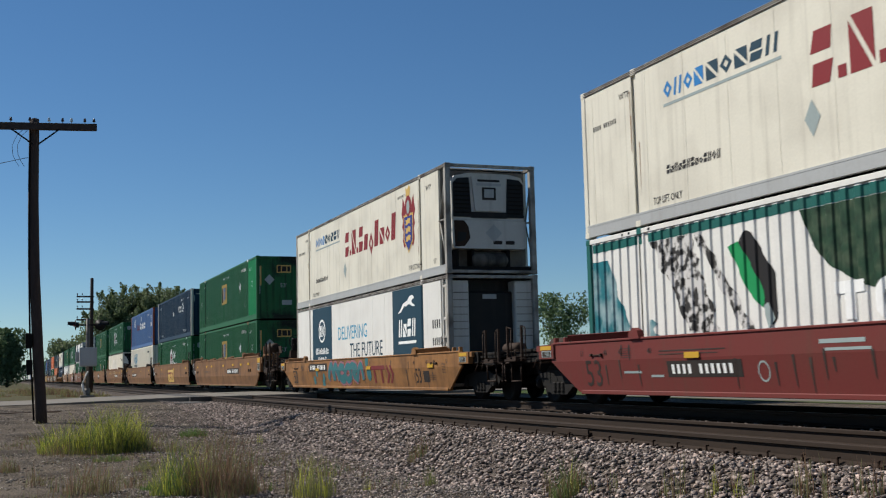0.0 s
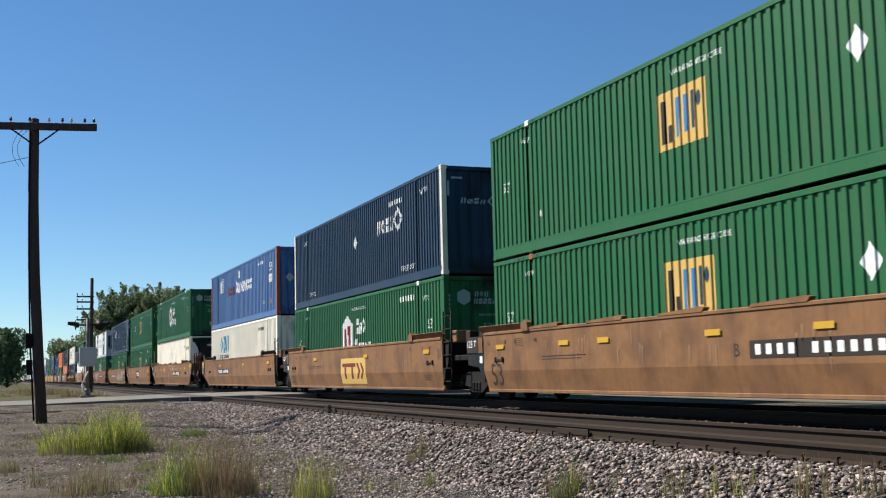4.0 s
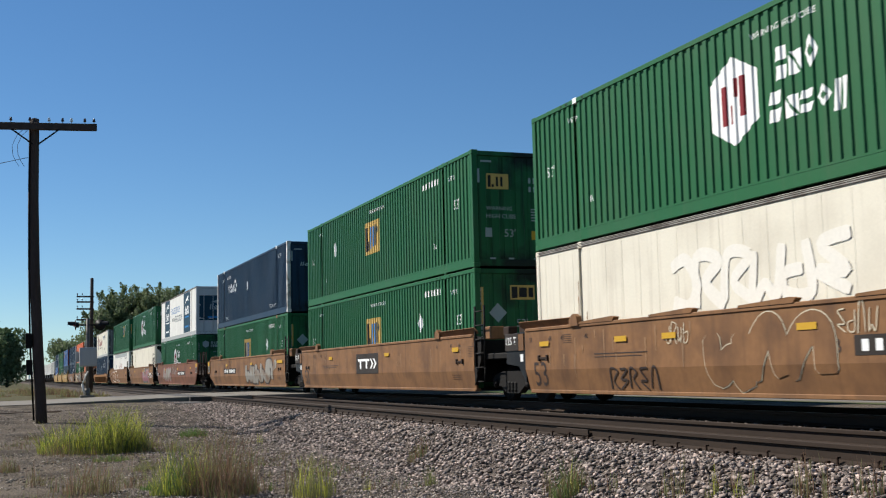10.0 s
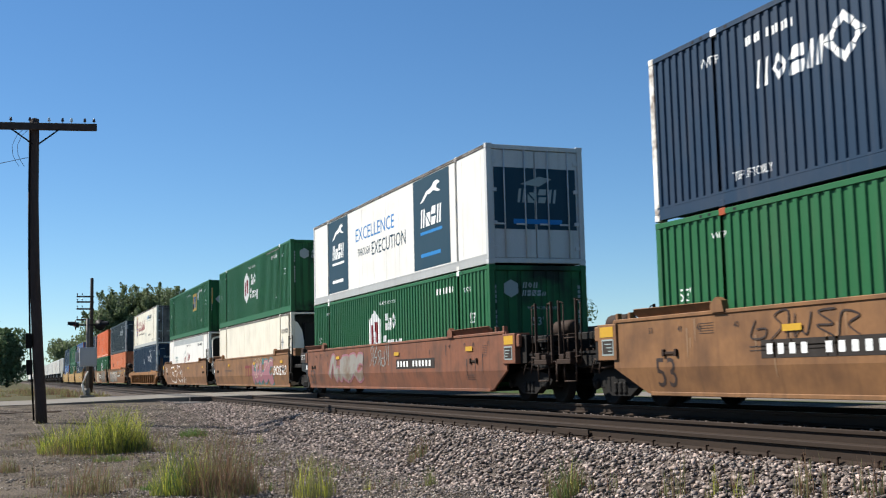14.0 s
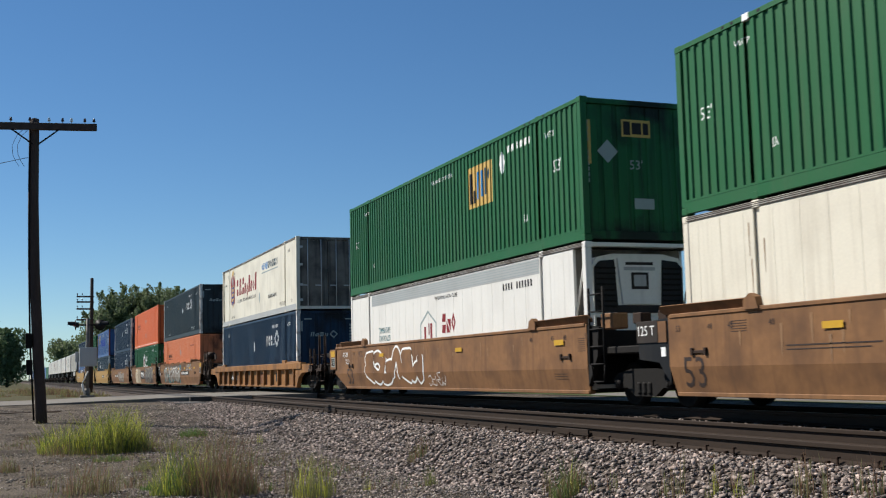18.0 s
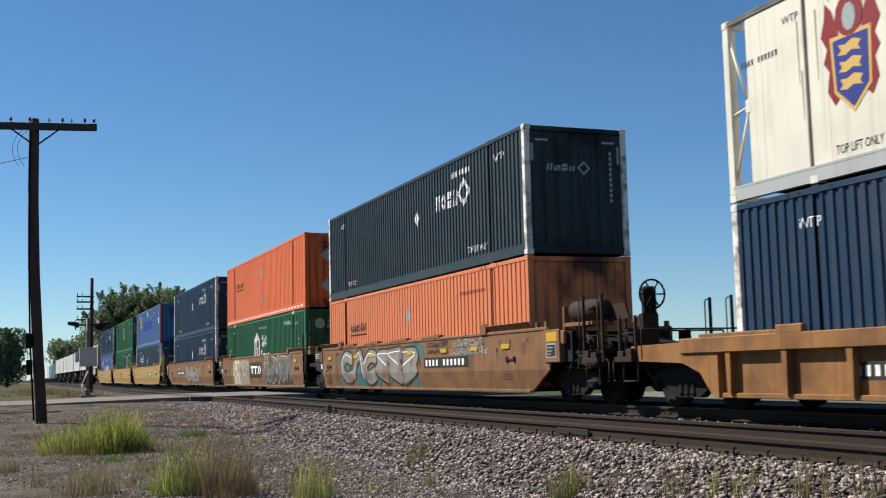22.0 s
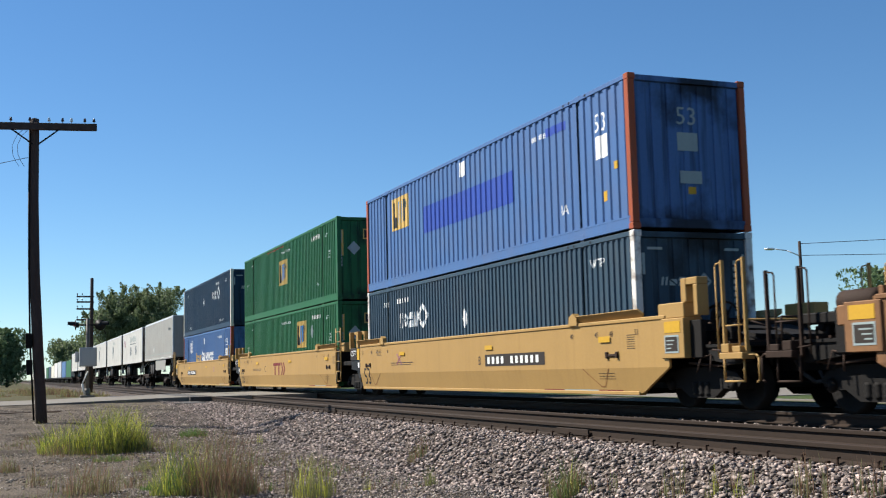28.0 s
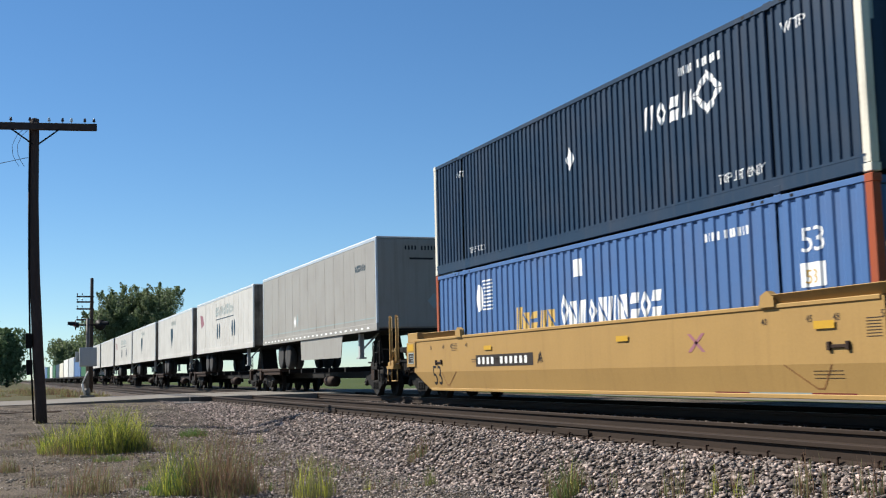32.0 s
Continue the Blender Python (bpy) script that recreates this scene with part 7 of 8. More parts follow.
for z in (2.05, 0.88):
    s.diamond("placard", dx(-7.92), z, 0.2, 0.26, MARK_GREY, "grey diamond placard")
    n.diamond("placard", -0.4, z, 0.26, 0.26, MARK_GREY)
n.blocks("brand_blocks", -0.55, 2.45, 1.4, 0.18, 9, MARK_BLACK, 1.0, 1)
n.rects("brand_mark", [(-0.55, 0.85, 2.36, 2.4)], MARK_BLACK)
Face(top[0], lambda u, v, lift: Vector((u, -CW / 2 - 0.002 - lift, v))).rects("reflective_dash", [(-7.7 + 0.52 * k, -7.42 + 0.52 * k, 0.10, 0.16) for k in range(30)], MARK_WHITE)
low = container("green ribbed container with white six-sided emblem", GREEN, cast=MARK_WHITE)
std_marks(*low[1:]); hub_logo(low[1]); hub_front(low[2])
stack(-108.15, top, low)
car, f = well_car("brown well car unit covered in tan and grey graffiti", BROWN, "shared", "shared", weight=True)
ttx_mark(f, -9.35, 0.78, 2.2, 0.36, MARK_WHITE, PLATE_BLACK)
cloud(f, -13.5, -11.9, 0.28, 1.5, 71, GRAF_CREAM)
cloud(f, -11.95, -9.8, 0.28, 1.5, 73, GRAF_TAN)
for k in range(5):
    u = dx(-13.3 + 0.72 * k)
    tagged(f.put("spray_line", *ribbon([(u, 1.4), (u + 0.06, 1.0), (u - 0.05, 0.7), (u + 0.16, 0.32)], 0.05, 0.03, 0.0), GRAF_DARK, "", 3), kind="stuff")
    f.disc("spray_dot", u + 0.3, 1.25 - 0.12 * (k % 3), 0.06, 0.08, GRAF_DARK, "", 3, 10)
    f.disc("spray_dot", u + 0.42, 0.85 + 0.1 * (k % 2), 0.09, 0.14, ROAN, "", 3, 10)
cloud(f, -6.7, -1.5, 0.28, 1.53, 72, GRAF_DARK)
graffiti(f, -6.6, -1.6, 0.30, 1.52, 6, 74, GRAF_GREY, GRAF_CREAM, None, GRAF_TAN, 0.40, 0.07)
at(-108.15, car)
top = container("navy ribbed container with white emblem and pale corner posts", NAVY, pitch=0.21, upright=True, post=POST_WHITE)
umax_marks(*top[1:], left=False)
low = container("navy ribbed container with white emblem, lower in the stack", NAVY, pitch=0.21, upright=True, post=POST_WHITE)
umax_marks(*low[1:], left=False)
stack(-127.8, top, low)
car, f = well_car("brown well car unit with grey graffiti, trailing end", BROWN, "joint", "coupler", number=-12.9)
graffiti(f, -9.4, -4.4, 0.30, 1.42, 6, 81, GRAF_SILVER, GRAF_DARK)
at(-127.8, car)

# yellow three-unit car
top = container("blue ribbed container with fresh blue painted patch and rust-red posts", BLUE, pitch=0.31, post=RUST_ORANGE)
s, n = top[1:]
emp_logo(s, -12.95, 2.1, 1.4, 0.95)
s.each("painted_patch", [(dx(-11.03), dx(-5.15), 1.25, 1.98), (dx(-3.45), dx(-2.55), 2.38, 2.56)], BLUE_PATCH, "fresh blue painted-over patch")
s.each("notice_plate", [(dx(-8.3), dx(-7.95), 2.35, 2.72), (dx(-1.35), dx(-0.85), 1.5, 1.95)], MARK_WHITE)
s.text("53", dx(-1.35), 2.03, 0.36, MARK_WHITE)
s.code(9, dx(-4.15), 2.38, 0.12, MARK_WHITE, w=0.7)
s.text("IA", dx(-2.8), 0.62, 0.2, MARK_WHITE)
s.each("notice_plate", [(dx(-0.62), dx(-0.5), 1.2, 1.35), (dx(-1.1), dx(-0.92), 0.65, 0.85)], MARK_YELLOW)
n.text("53", -0.25, 2.0, 0.34, MARK_GREY)
n.each("notice_plate", [(-0.25, 0.2, 1.5, 1.85), (-0.22, 0.26, 0.88, 1.12)], MARK_GREY)
n.each("notice_plate", [(-0.05, 0.12, 0.68, 0.82)], MARK_YELLOW)
low = container("slate blue ribbed container with white emblem and pale posts", SLATE_BLUE, pitch=0.21, upright=True, post=POST_WHITE)
umax_marks(*low[1:], tlo=False)
stack(-151.35, top, low)
car, f = well_car("yellow three-unit well car, leading unit with black number panel", YELLOW, "coupler", "joint", brake=True, number=-6.45, weight=True, letter="B")
f.polys("faded_cross", [[(dx(-12.9), 0.95), (dx(-12.8), 0.95), (dx(-12.4), 1.25), (dx(-12.5), 1.25)], [(dx(-12.5), 0.95), (dx(-12.4), 0.95), (dx(-12.8), 1.25), (dx(-12.9), 1.25)]], GRAF_PINK)
at(-151.35, car)
top = container("green ribbed container with gold square, scraped top edge", GREEN)
emp_marks(*top[1:], z=1.68, diamond=None)
top[1].polys("scrape", [[(dx(-11.2) + 0.45 * k, 2.72 + 0.03 * (k % 3)), (dx(-10.8) + 0.45 * k, 2.74), (dx(-10.8) + 0.45 * k, 2.79), (dx(-11.2) + 0.45 * k, 2.79)] for k in range(7)], RUST_ORANGE, "scraped rusty metal")
low = container("green ribbed container with gold square set towards its front", GREEN)
emp_marks(*low[1:], d=-5.2, z=1.95, diamond=None)
low[1].diamond("placard", dx(-3.6), 2.0, 0.2, 0.27, MARK_GREY, "grey diamond placard")
stack(-170.9, top, low)
car, f = well_car("yellow well car unit with dark red emblem bars", YELLOW, "shared", "shared", weight=True)
ttx_mark(f, -9.2, 0.72, 2.1, 0.5, MARK_OXIDE)
f.text("C", dx(-10.9), 0.85, 0.26, MARK_BLACK)
at(-170.9, car)
top = container("navy ribbed container with white emblem and pale corner posts", NAVY, pitch=0.21, upright=True, post=CREAM)
umax_marks(*top[1:], left=False, diamond=-8.45)
low = container("blue ribbed container with white and gold brand blocks", BLUE, pitch=0.31, post=RUST_ORANGE)
pacer_marks(*low[1:])
stack(-190.62, top, low)
car, f = well_car("yellow well car unit, trailing end, with black number panel", YELLOW, "joint", "coupler", number=-13.05, letter="A")
f.text("A", dx(-9.75), 0.88, 0.22, MARK_BLACK)
f.polys("faded_cross", [[(dx(-4.2), 0.95), (dx(-4.1), 0.95), (dx(-3.7), 1.25), (dx(-3.8), 1.25)], [(dx(-3.8), 0.95), (dx(-3.7), 0.95), (dx(-4.1), 1.25), (dx(-4.2), 1.25)]], GRAF_PINK)
at(-190.62, car)

# road trailers on flat cars
fronts = (-211.9, -230.4, -248.6, -266.9, -284.2, -302.7, -321.0)
for k, fx in enumerate(fronts):
    if k == 0:
        tr, f, n, q = trailer("pale grey road trailer with side skirt on a flat car", VAN_GREY, front_mat=VAN_NOSE)
        f.blocks("brand_blocks", q - 2.3, 2.0, 1.2, 0.22, 6, MARK_NAVY, 0.8, 2)
        f.diamond("placard", -1.9, 0.85, 0.18, 0.28, MARK_GREY); f.diamond("placard", -2.3, 0.8, 0.15, 0.25, MARK_WHITE)
        f.rects("reflective_dash", [(-q + 0.5 + 0.62 * j, -q + 0.75 + 0.62 * j, 0.12, 0.18) for j in range(25)], MARK_WHITE, layer=6)
        f.rects("side_line", [(-q + 0.1, q - 0.2, 0.42, 0.46)], MARK_GREY)
        n.code(10, -0.35, 2.55, 0.14, MARK_BLACK, w=1.2)
        n.rects("small_print", [(-0.2, 0.6, 2.25, 2.31)], MARK_BLACK)
        n.diamond("placard_outline", 0.6, 0.95, 0.22, 0.25, MARK_GREY)
    else:
        tr, f, n, q = trailer("white road trailer with dark emblem on a flat car", VAN_WHITE, skirt=False, front_mat=VAN_FRONT)
        if k in (1, 4):
            f.blocks("brand_blocks", -1.8, 1.95, 5.2, 0.5, 11, MARK_GREY, 0.8, 5)
            f.rects("underline", [(-1.8, 3.4, 1.75, 1.8)], MARK_NAVY)
            for c in (-1.2, -0.6, 3.0, 3.6):
                f.disc("emblem", c, 1.15, 0.2, 0.42, MARK_NAVY)
            f.polys("emblem", [[(-q + 1.2, 2.3), (-q + 2.2, 2.2), (-q + 2.6, 1.7), (-q + 1.7, 1.5)]], GRAF_PINK)
        elif k in (2, 3):
            f.polys("shield", [[(-0.9 + a, 1.45 + b) for a, b in ((-0.5, 0.6), (0.5, 0.6), (0.55, 0.1), (0, -0.75), (-0.55, 0.1))]], MARK_NAVY, "dark shield emblem")
            f.blocks("brand_blocks", -1.2, 2.25, 2.3, 0.3, 8, MARK_GREY, 0.9, 3)
    ride(tr, fx - q, 1.98)
    car = flat_car("dark steel flat car carrying a road trailer")
    if k == 0:
        rail_posts(car, 9.0, 1, STEEL_DARK, 1.7)
    ride(car, fx - q - 0.1)

# the far tail of the train
tail = (("green container far back on the train", GREEN, 3.0), ("blue container far back on the train", BLUE, 3.0), ("grey trailer far back on the train", SILVER, 3.3), ("white trailer far back on the train", WHITE, 3.3), ("cream container far back on the train", CREAM, 2.9), ("dark container far back on the train", NAVY, 2.9), ("green container far back on the train", GREEN, 2.9), ("white container far back on the train", WHITE, 2.9))
for k, (label, mat, h) in enumerate(tail):
    for r in range(2):
        ob = thing("shipping_container", label, "shipping container", "far loads of the train")
        part("body", boxes((-HX, HX, -1.29, 1.29, 0.0, h), bevel=0.04), mat, ob)
        part("door", boxes((HX, HX + 0.03, -1.2, 1.2, 0.1, h - 0.1)), GREY, ob)
        ride(ob, -348.5 - (k + r * len(tail)) * 18.4, 1.1)
        ob = thing("flat_car", "dark flat car far back on the train", "rail car", "far cars of the train")
        part("deck", boxes((-8.9, 8.9, -1.3, 1.3, 0.85, 1.08), (-8.6, 8.6, -0.4, 0.4, 0.5, 0.85)), STEEL_DARK, ob)
        truck(ob, 6.9, False); truck(ob, -6.9, False)
        ride(ob, -348.5 - (k + r * len(tail)) * 18.4)


# ---- lineside things ----
def insulator(parent, p, mat):
    bm = lathe(bmesh.new(), [(0.010, -0.06), (0.010, 0.02), (0.040, 0.02), (0.044, 0.05), (0.028, 0.065), (0.036, 0.08), (0.025, 0.11), (0.0, 0.12)], p, "z", 10)
    part("insulator", bm, mat, parent)


line_pole = thing("utility_pole", "weathered dark timber line pole with one crossarm", "utility pole")
line_pole.location = (-31.8, 0.92, -0.40)
line_pole.rotation_euler = (radians(2.1), 0, 0)
bm = bmesh.new()
prof = [(0.152, -0.3), (0.148, 0.4), (0.142, 2.0), (0.134, 4.0), (0.126, 6.0), (0.12, 7.8), (0.116, 8.22), (0.0, 8.26)]
lathe(bm, prof, (0, 0, 0), "z", 14)
for v in bm.verts:
    k = 0.012 * noise.noise(v.co * 1.7)
    v.co.x += k + 0.02 * math.sin(v.co.z * 0.7)
    v.co.y += k - 0.09 * math.sin(math.pi * max(0, v.co.z) / 8.2)
part("post", bm, POLE_WOOD, line_pole)
arm = part("crossarm", boxes((0.15, 0.27, -1.9, 1.60, 7.88, 8.07), bevel=0.01), POLE_WOOD, line_pole, "timber crossarm")
for s in (-1, 1):
    part("brace", rods(((0.28, s * 0.6, 7.88), (0.18, s * 0.08, 7.5), 0.022), seg=6), STEEL_DARK, line_pole)
for k, y in enumerate((-1.7, -1.45, -1.1, -0.85, -0.5, -0.02, 0.47, 0.82, 1.05, 1.4, 1.64)):
    insulator(line_pole, (0.21, y - 0.11, 8.11), GLASS_INS if k in (6, 8) else BROWN_INS)
bm = bmesh.new()
path_rod(bm, [(0.05, -0.20, 0.1), (0.05, -0.25, 2.2), (0.05, -0.235, 4.1), (0.05, -0.19, 6.2), (0.05, -0.13, 7.9)], 0.028)
part("conduit", bm, STEEL_DARK, line_pole, "cable pipe strapped to the pole")
for z in (2.2, 1.5):
    part("box", boxes((-0.05, 0.16, -0.36, -0.2, z - 0.2, z + 0.2), bevel=0.015), STEEL_DARK, line_pole)
bm = bmesh.new()
for off in (-0.55, -0.42):
    path_rod(bm, [(0.2, off + 0.26, 7.9), (0.2, off + 0.08, 7.72), (0.2, off - 0.04, 7.45), (0.2, off - 0.03, 7.2), (0.2, off + 0.05, 7.0), (0.2, off + 0.12, 6.88)], 0.006, 4)
path_rod(bm, [(0.05, -0.2, 7.15), (0.0, -1.0, 6.97), (-0.3, -6, 5.9)], 0.008, 4)
part("loose_wire", bm, STEEL_DARK, line_pole, "dangling broken wires")

old_tie = thing("timber_beam", "old dark timber beam lying on the gravel", "timber")
part("beam", boxes((-37.1, -36.8, -0.6, 1.62, -0.42, -0.22), bevel=0.02), TIE, old_tie)

# second line pole behind the crossing, with four short arms
pole2 = thing("utility_pole", "distant dark timber pole with four crossarms on one side", "utility pole")
pole2.location = (-76, 5.15, -0.15)
part("post", lathe(bmesh.new(), [(0.135, -0.2), (0.12, 4), (0.105, 7.4), (0.0, 7.45)], (0, 0, 0), "z", 10), POLE_WOOD, pole2)
for z in (6.2, 5.85, 5.4, 4.7):
    part("crossarm", boxes((0.1, 0.2, -0.95, 0.12, z - 0.05, z + 0.05)), POLE_WOOD, pole2)
    for y in (-0.9, -0.6):
        insulator(pole2, (0.15, y, z + 0.1), BROWN_INS)

# crossing signal with two flashing-light heads
mast = thing("crossing_signal", "crossing signal mast with dark hooded lights and grey box", "crossing signal")
mast.location = (-51.4, 3.33, -0.02)
part("post", rods(((0, 0, 0), (0, 0, 3.4), 0.075), ((0, 0, 0), (0, 0, 0.35), 0.16, 0.11), seg=12), VAN_FRONT, mast)
part("base", boxes((-0.3, 0.3, -0.3, 0.3, -0.2, 0.06), bevel=0.03), CONCRETE, mast)
part("light_arm", rods(((0, -0.75, 3.12), (0, 0.75, 3.12), 0.035), seg=8), STEEL_DARK, mast)
for s in (-1, 1):
    head = part("light_head", lathe(bmesh.new(), [(0.0, -0.02), (0.23, -0.01), (0.24, 0.01), (0.12, 0.04), (0.12, 0.14), (0.0, 0.15)], (0, s * 0.52, 3.12), "y" if s < 0 else "x", 18), BLACK, mast, "black light disc")
    hood = bmesh.new()
    for k in range(8):
        a, b = math.pi * k / 8, math.pi * (k + 1) / 8
        d = Vector((0, -0.32, 0)) if s < 0 else Vector((0.1, 0.34, 0))
        o = Vector((0, s * 0.52, 3.12))
        e = Vector((1, 0, 0)) if s < 0 else Vector((0.9, -0.3, 0))
        pa, pb = o + 0.15 * (e * math.cos(a) + Vector((0, 0, math.sin(a)))), o + 0.15 * (e * math.cos(b) + Vector((0, 0, math.sin(b))))
        hood.faces.new([hood.verts.new(c) for c in (pa, pb, pb + d, pa + d)])
    part("hood", hood, BLACK, head)
    part("lens", lathe(bmesh.new(), [(0.0, 0.0), (0.1, 0.0), (0.1, 0.012), (0.0, 0.02)], (0.02, s * 0.52, 3.12), "x", 12), MARK_RED, head)
bx = part("control_box", boxes((0.1, 0.5, -0.36, 0.36, 1.3, 2.12), bevel=0.02), GREY, mast, "grey metal control box")
part("box_door", boxes((0.5, 0.52, -0.31, 0.31, 1.35, 2.07), bevel=0.006), GREY, bx)
part("bracket", boxes((0.0, 0.12, -0.52, -0.36, 1.5, 1.95), bevel=0.01), GREY, bx)
part("gate_crank", rods(((0.1, -0.1, 0.1), (0.1, -0.22, 0.55), 0.05), ((0.1, -0.22, 0.55), (0.1, 0.02, 1.1), 0.03), seg=8), WHITE, mast)

# street light and wires behind the line
lamp = thing("street_lamp", "tall timber street pole with a curved lamp arm", "street lamp")
lamp.location = (-61.5, 50.2, -0.2)
part("post", lathe(bmesh.new(), [(0.13, 0), (0.12, 4), (0.10, 9.1), (0.0, 9.15)], (0, 0, 0), "z", 10), POLE_WOOD, lamp)
bm = bmesh.new()
path_rod(bm, [(0, 0, 8.1), (-0.4, -0.75, 8.5), (-0.8, -1.5, 8.65)], 0.04)
part("lamp_arm", bm, ALU, lamp)
part("lamp_head", boxes((-1.15, -0.75, -2.1, -1.45, 8.58, 8.72), bevel=0.05), ALU, lamp)
wires = bmesh.new()
for z0, z1 in ((8.95, 9.3), (8.15, 7.0)):
    pts = []
    for k in range(13):
        s = k / 12
        pts.append((36 * s, 0.1 + 30 * s, z0 + (z1 - z0) * s - 1.6 * s * (1 - s)))
    path_rod(wires, pts, 0.02, 4)
path_rod(wires, [(0, 0, 8.0), (-0.9, -0.8, 0.1)], 0.012, 4)
part("overhead_wire", wires, STEEL_DARK, lamp, "black overhead wires")

# distant parked car
pc = thing("parked_car", "red parked car beyond the grass", "car")
pc.location = (-33, 31, -0.16)
part("body", prism([(-2.1, 0.25), (2.1, 0.25), (2.15, 0.7), (1.2, 0.85), (0.7, 1.35), (-1.0, 1.38), (-1.6, 0.9), (-2.1, 0.8)], "y", -0.85, 0.85), CAR_RED, pc)
for x in (-1.3, 1.3):
    for s in (-1, 1):
        part("wheel", rods(((x, s * 0.7, 0.3), (x, s * 0.88, 0.3), 0.3), seg=14), RUBBER, pc)


def clump(name, label, x, y, w, h, n, mats, seed, lean=0.35, stem=0.004, seeds=False):
    """Grass: many bent tapering blades from one patch."""
    rng = random.Random(seed)
    for mi, mat in enumerate(mats):
        verts, faces = [], []
        for k in range(n // len(mats)):
            r, a = w * 0.5 * math.sqrt(rng.random()), rng.uniform(0, math.tau)
            bx, by = x + r * math.cos(a), y + r * math.sin(a)
            bz = max(ground_z(bx, by), bed_z(bx, by) if by > 5.4 else -9) - 0.02
            hh = h * (0.28 + 0.80 * rng.random() ** 1.9) * (1.05 - 0.45 * (r / (w * 0.5)) ** 2)
            d = rng.uniform(0, math.tau)
            bend = hh * lean * rng.uniform(0.2, 1.2)
            t = rng.uniform(0, math.tau)
            tx, ty = math.cos(t) * stem, math.sin(t) * stem
            o = len(verts)
            for s, ww in ((0, 1.0), (0.45, 0.9), (0.8, 0.55), (1.0, 0.05)):
                cx, cy, cz = bx + math.cos(d) * bend * s * s, by + math.sin(d) * bend * s * s, bz + hh * s * (1 - 0.15 * s * lean)
                verts += [(cx - tx * ww, cy - ty * ww, cz), (cx + tx * ww, cy + ty * ww, cz)]
            faces += [(o + 2 * i, o + 2 * i + 1, o + 2 * i + 3, o + 2 * i + 2) for i in range(3)]
        me = bpy.data.meshes.new(name)
        me.from_pydata(verts, [], faces)
        me.materials.append(mat)
        tagged(new(name, me), label, name.replace("_", " "), kind="stuff")


for k, (x, y, w, h, n) in enumerate(((-22.0, 1.8, 0.95, 1.10, 950), (-22.1, 2.15, 0.8, 1.05, 750), (-22.2, 1.4, 0.7, 0.80, 520), (-22.4, 0.95, 0.75, 0.78, 520), (-22.6, 0.8, 0.4, 0.5, 200), (-21.9, 2.45, 0.4, 0.5, 180), (-23.2, 2.7, 0.5, 0.3, 110))):
    clump("grass_clump", "tall bright yellow-green grass clump on gravel", x, y, w, h, n, (BLADE, BLADE, BLADE_DULL, BLADE_GREEN) if k < 4 else (BLADE, BLADE_DULL, BLADE_DRY), 100 + k, 0.5, 0.0045)
clump("weed", "low dark green weed on gravel", -24.9, 3.83, 0.55, 0.3, 500, (BLADE_GREEN,), 3, 0.8, 0.006)
clump("weed", "low green weed on gravel", -20.1, 1.69, 0.6, 0.15, 400, (BLADE_GREEN, BLADE_DULL), 4, 0.9, 0.006)
clump("weed", "dull grey-green weed on gravel", -17.6, 2.02, 0.4, 0.2, 250, (BLADE_DULL,), 5, 0.7)
clump("weed", "russet and green dry weed clump on gravel", -13.4, 2.4, 0.85, 0.92, 900, (BLADE_DRY, BLADE_DULL, BLADE_DRY), 6, 0.4, 0.003)
clump("grass_clump", "yellow-green grass clump on gravel", -13.7, 1.95, 0.7, 0.82, 620, (BLADE_DULL, BLADE_GREEN, BLADE), 7, 0.45, 0.0035)
clump("weed", "low green weed on gravel", -14.5, 1.75, 0.35, 0.15, 300, (BLADE_GREEN,), 8, 0.9, 0.005)
clump("grass_clump", "thin green grass clump on gravel", -12.6, 3.3, 0.5, 0.6, 300, (BLADE_DULL, BLADE_DULL, BLADE), 9, 0.3, 0.003)
clump("grass_clump", "pale thin grass on gravel", -14.5, 1.0, 0.75, 0.55, 380, (BLADE_DULL, BLADE_DRY), 10, 0.4, 0.003)
clump("grass_clump", "pale dry grass on gravel", -18.7, 0.05, 0.4, 0.35, 200, (BLADE_DULL, BLADE_DRY), 11, 0.4, 0.003)
clump("weed", "thin dry weed on the ballast", -15.7, 5.69, 0.35, 0.42, 160, (BLADE_DRY, BLADE_DULL), 12, 0.35, 0.003)
clump("weed", "thin green weed at the ballast foot", -13.0, 4.87, 0.18, 0.3, 80, (BLADE_DULL,), 13, 0.25, 0.003)
clump("grass_clump", "green grass clump on the ballast", -10.7, 5.54, 0.42, 0.46, 420, (BLADE_DULL, BLADE_DRY, BLADE_GREEN), 14, 0.35, 0.003)
for k, (x, y, h) in enumerate(((-10.6, 5.55, 0.55), (-9.0, 5.82, 0.58), (-9.2, 5.8, 0.45), (-8.28, 5.97, 0.32), (-7.64, 6.09, 0.42), (-7.05, 6.18, 0.38), (-22.6, 4.8, 0.4), (-15.3, 3.37, 0.2), (-23.0, 4.08, 0.5), (-12.9, 4.03, 0.2), (-13.0, 3.12, 0.62), (-14.9, 0.6, 0.3), (-8.6, 5.9, 0.35), (-11.1, 5.5, 0.4), (-16.5, 0.4, 0.35))):
    clump("weed", "single thin weed stalks in the stones", x, y, 0.14, h, 26, (BLADE_DULL, BLADE_DRY if k % 3 else BLADE), 20 + k, 0.15, 0.0035)
rng_w = random.Random(77)
for k in range(16):
    x = rng_w.uniform(-11.2, -6.6)
    clump("weed", "thin green and russet stalks at the ballast foot", x, 5.62 + (x + 10.6) * 0.165 + rng_w.uniform(-0.1, 0.16), 0.12, rng_w.uniform(0.22, 0.5), rng_w.randint(8, 22), (BLADE_DRY, BLADE_DULL), 400 + k, 0.12, 0.004)
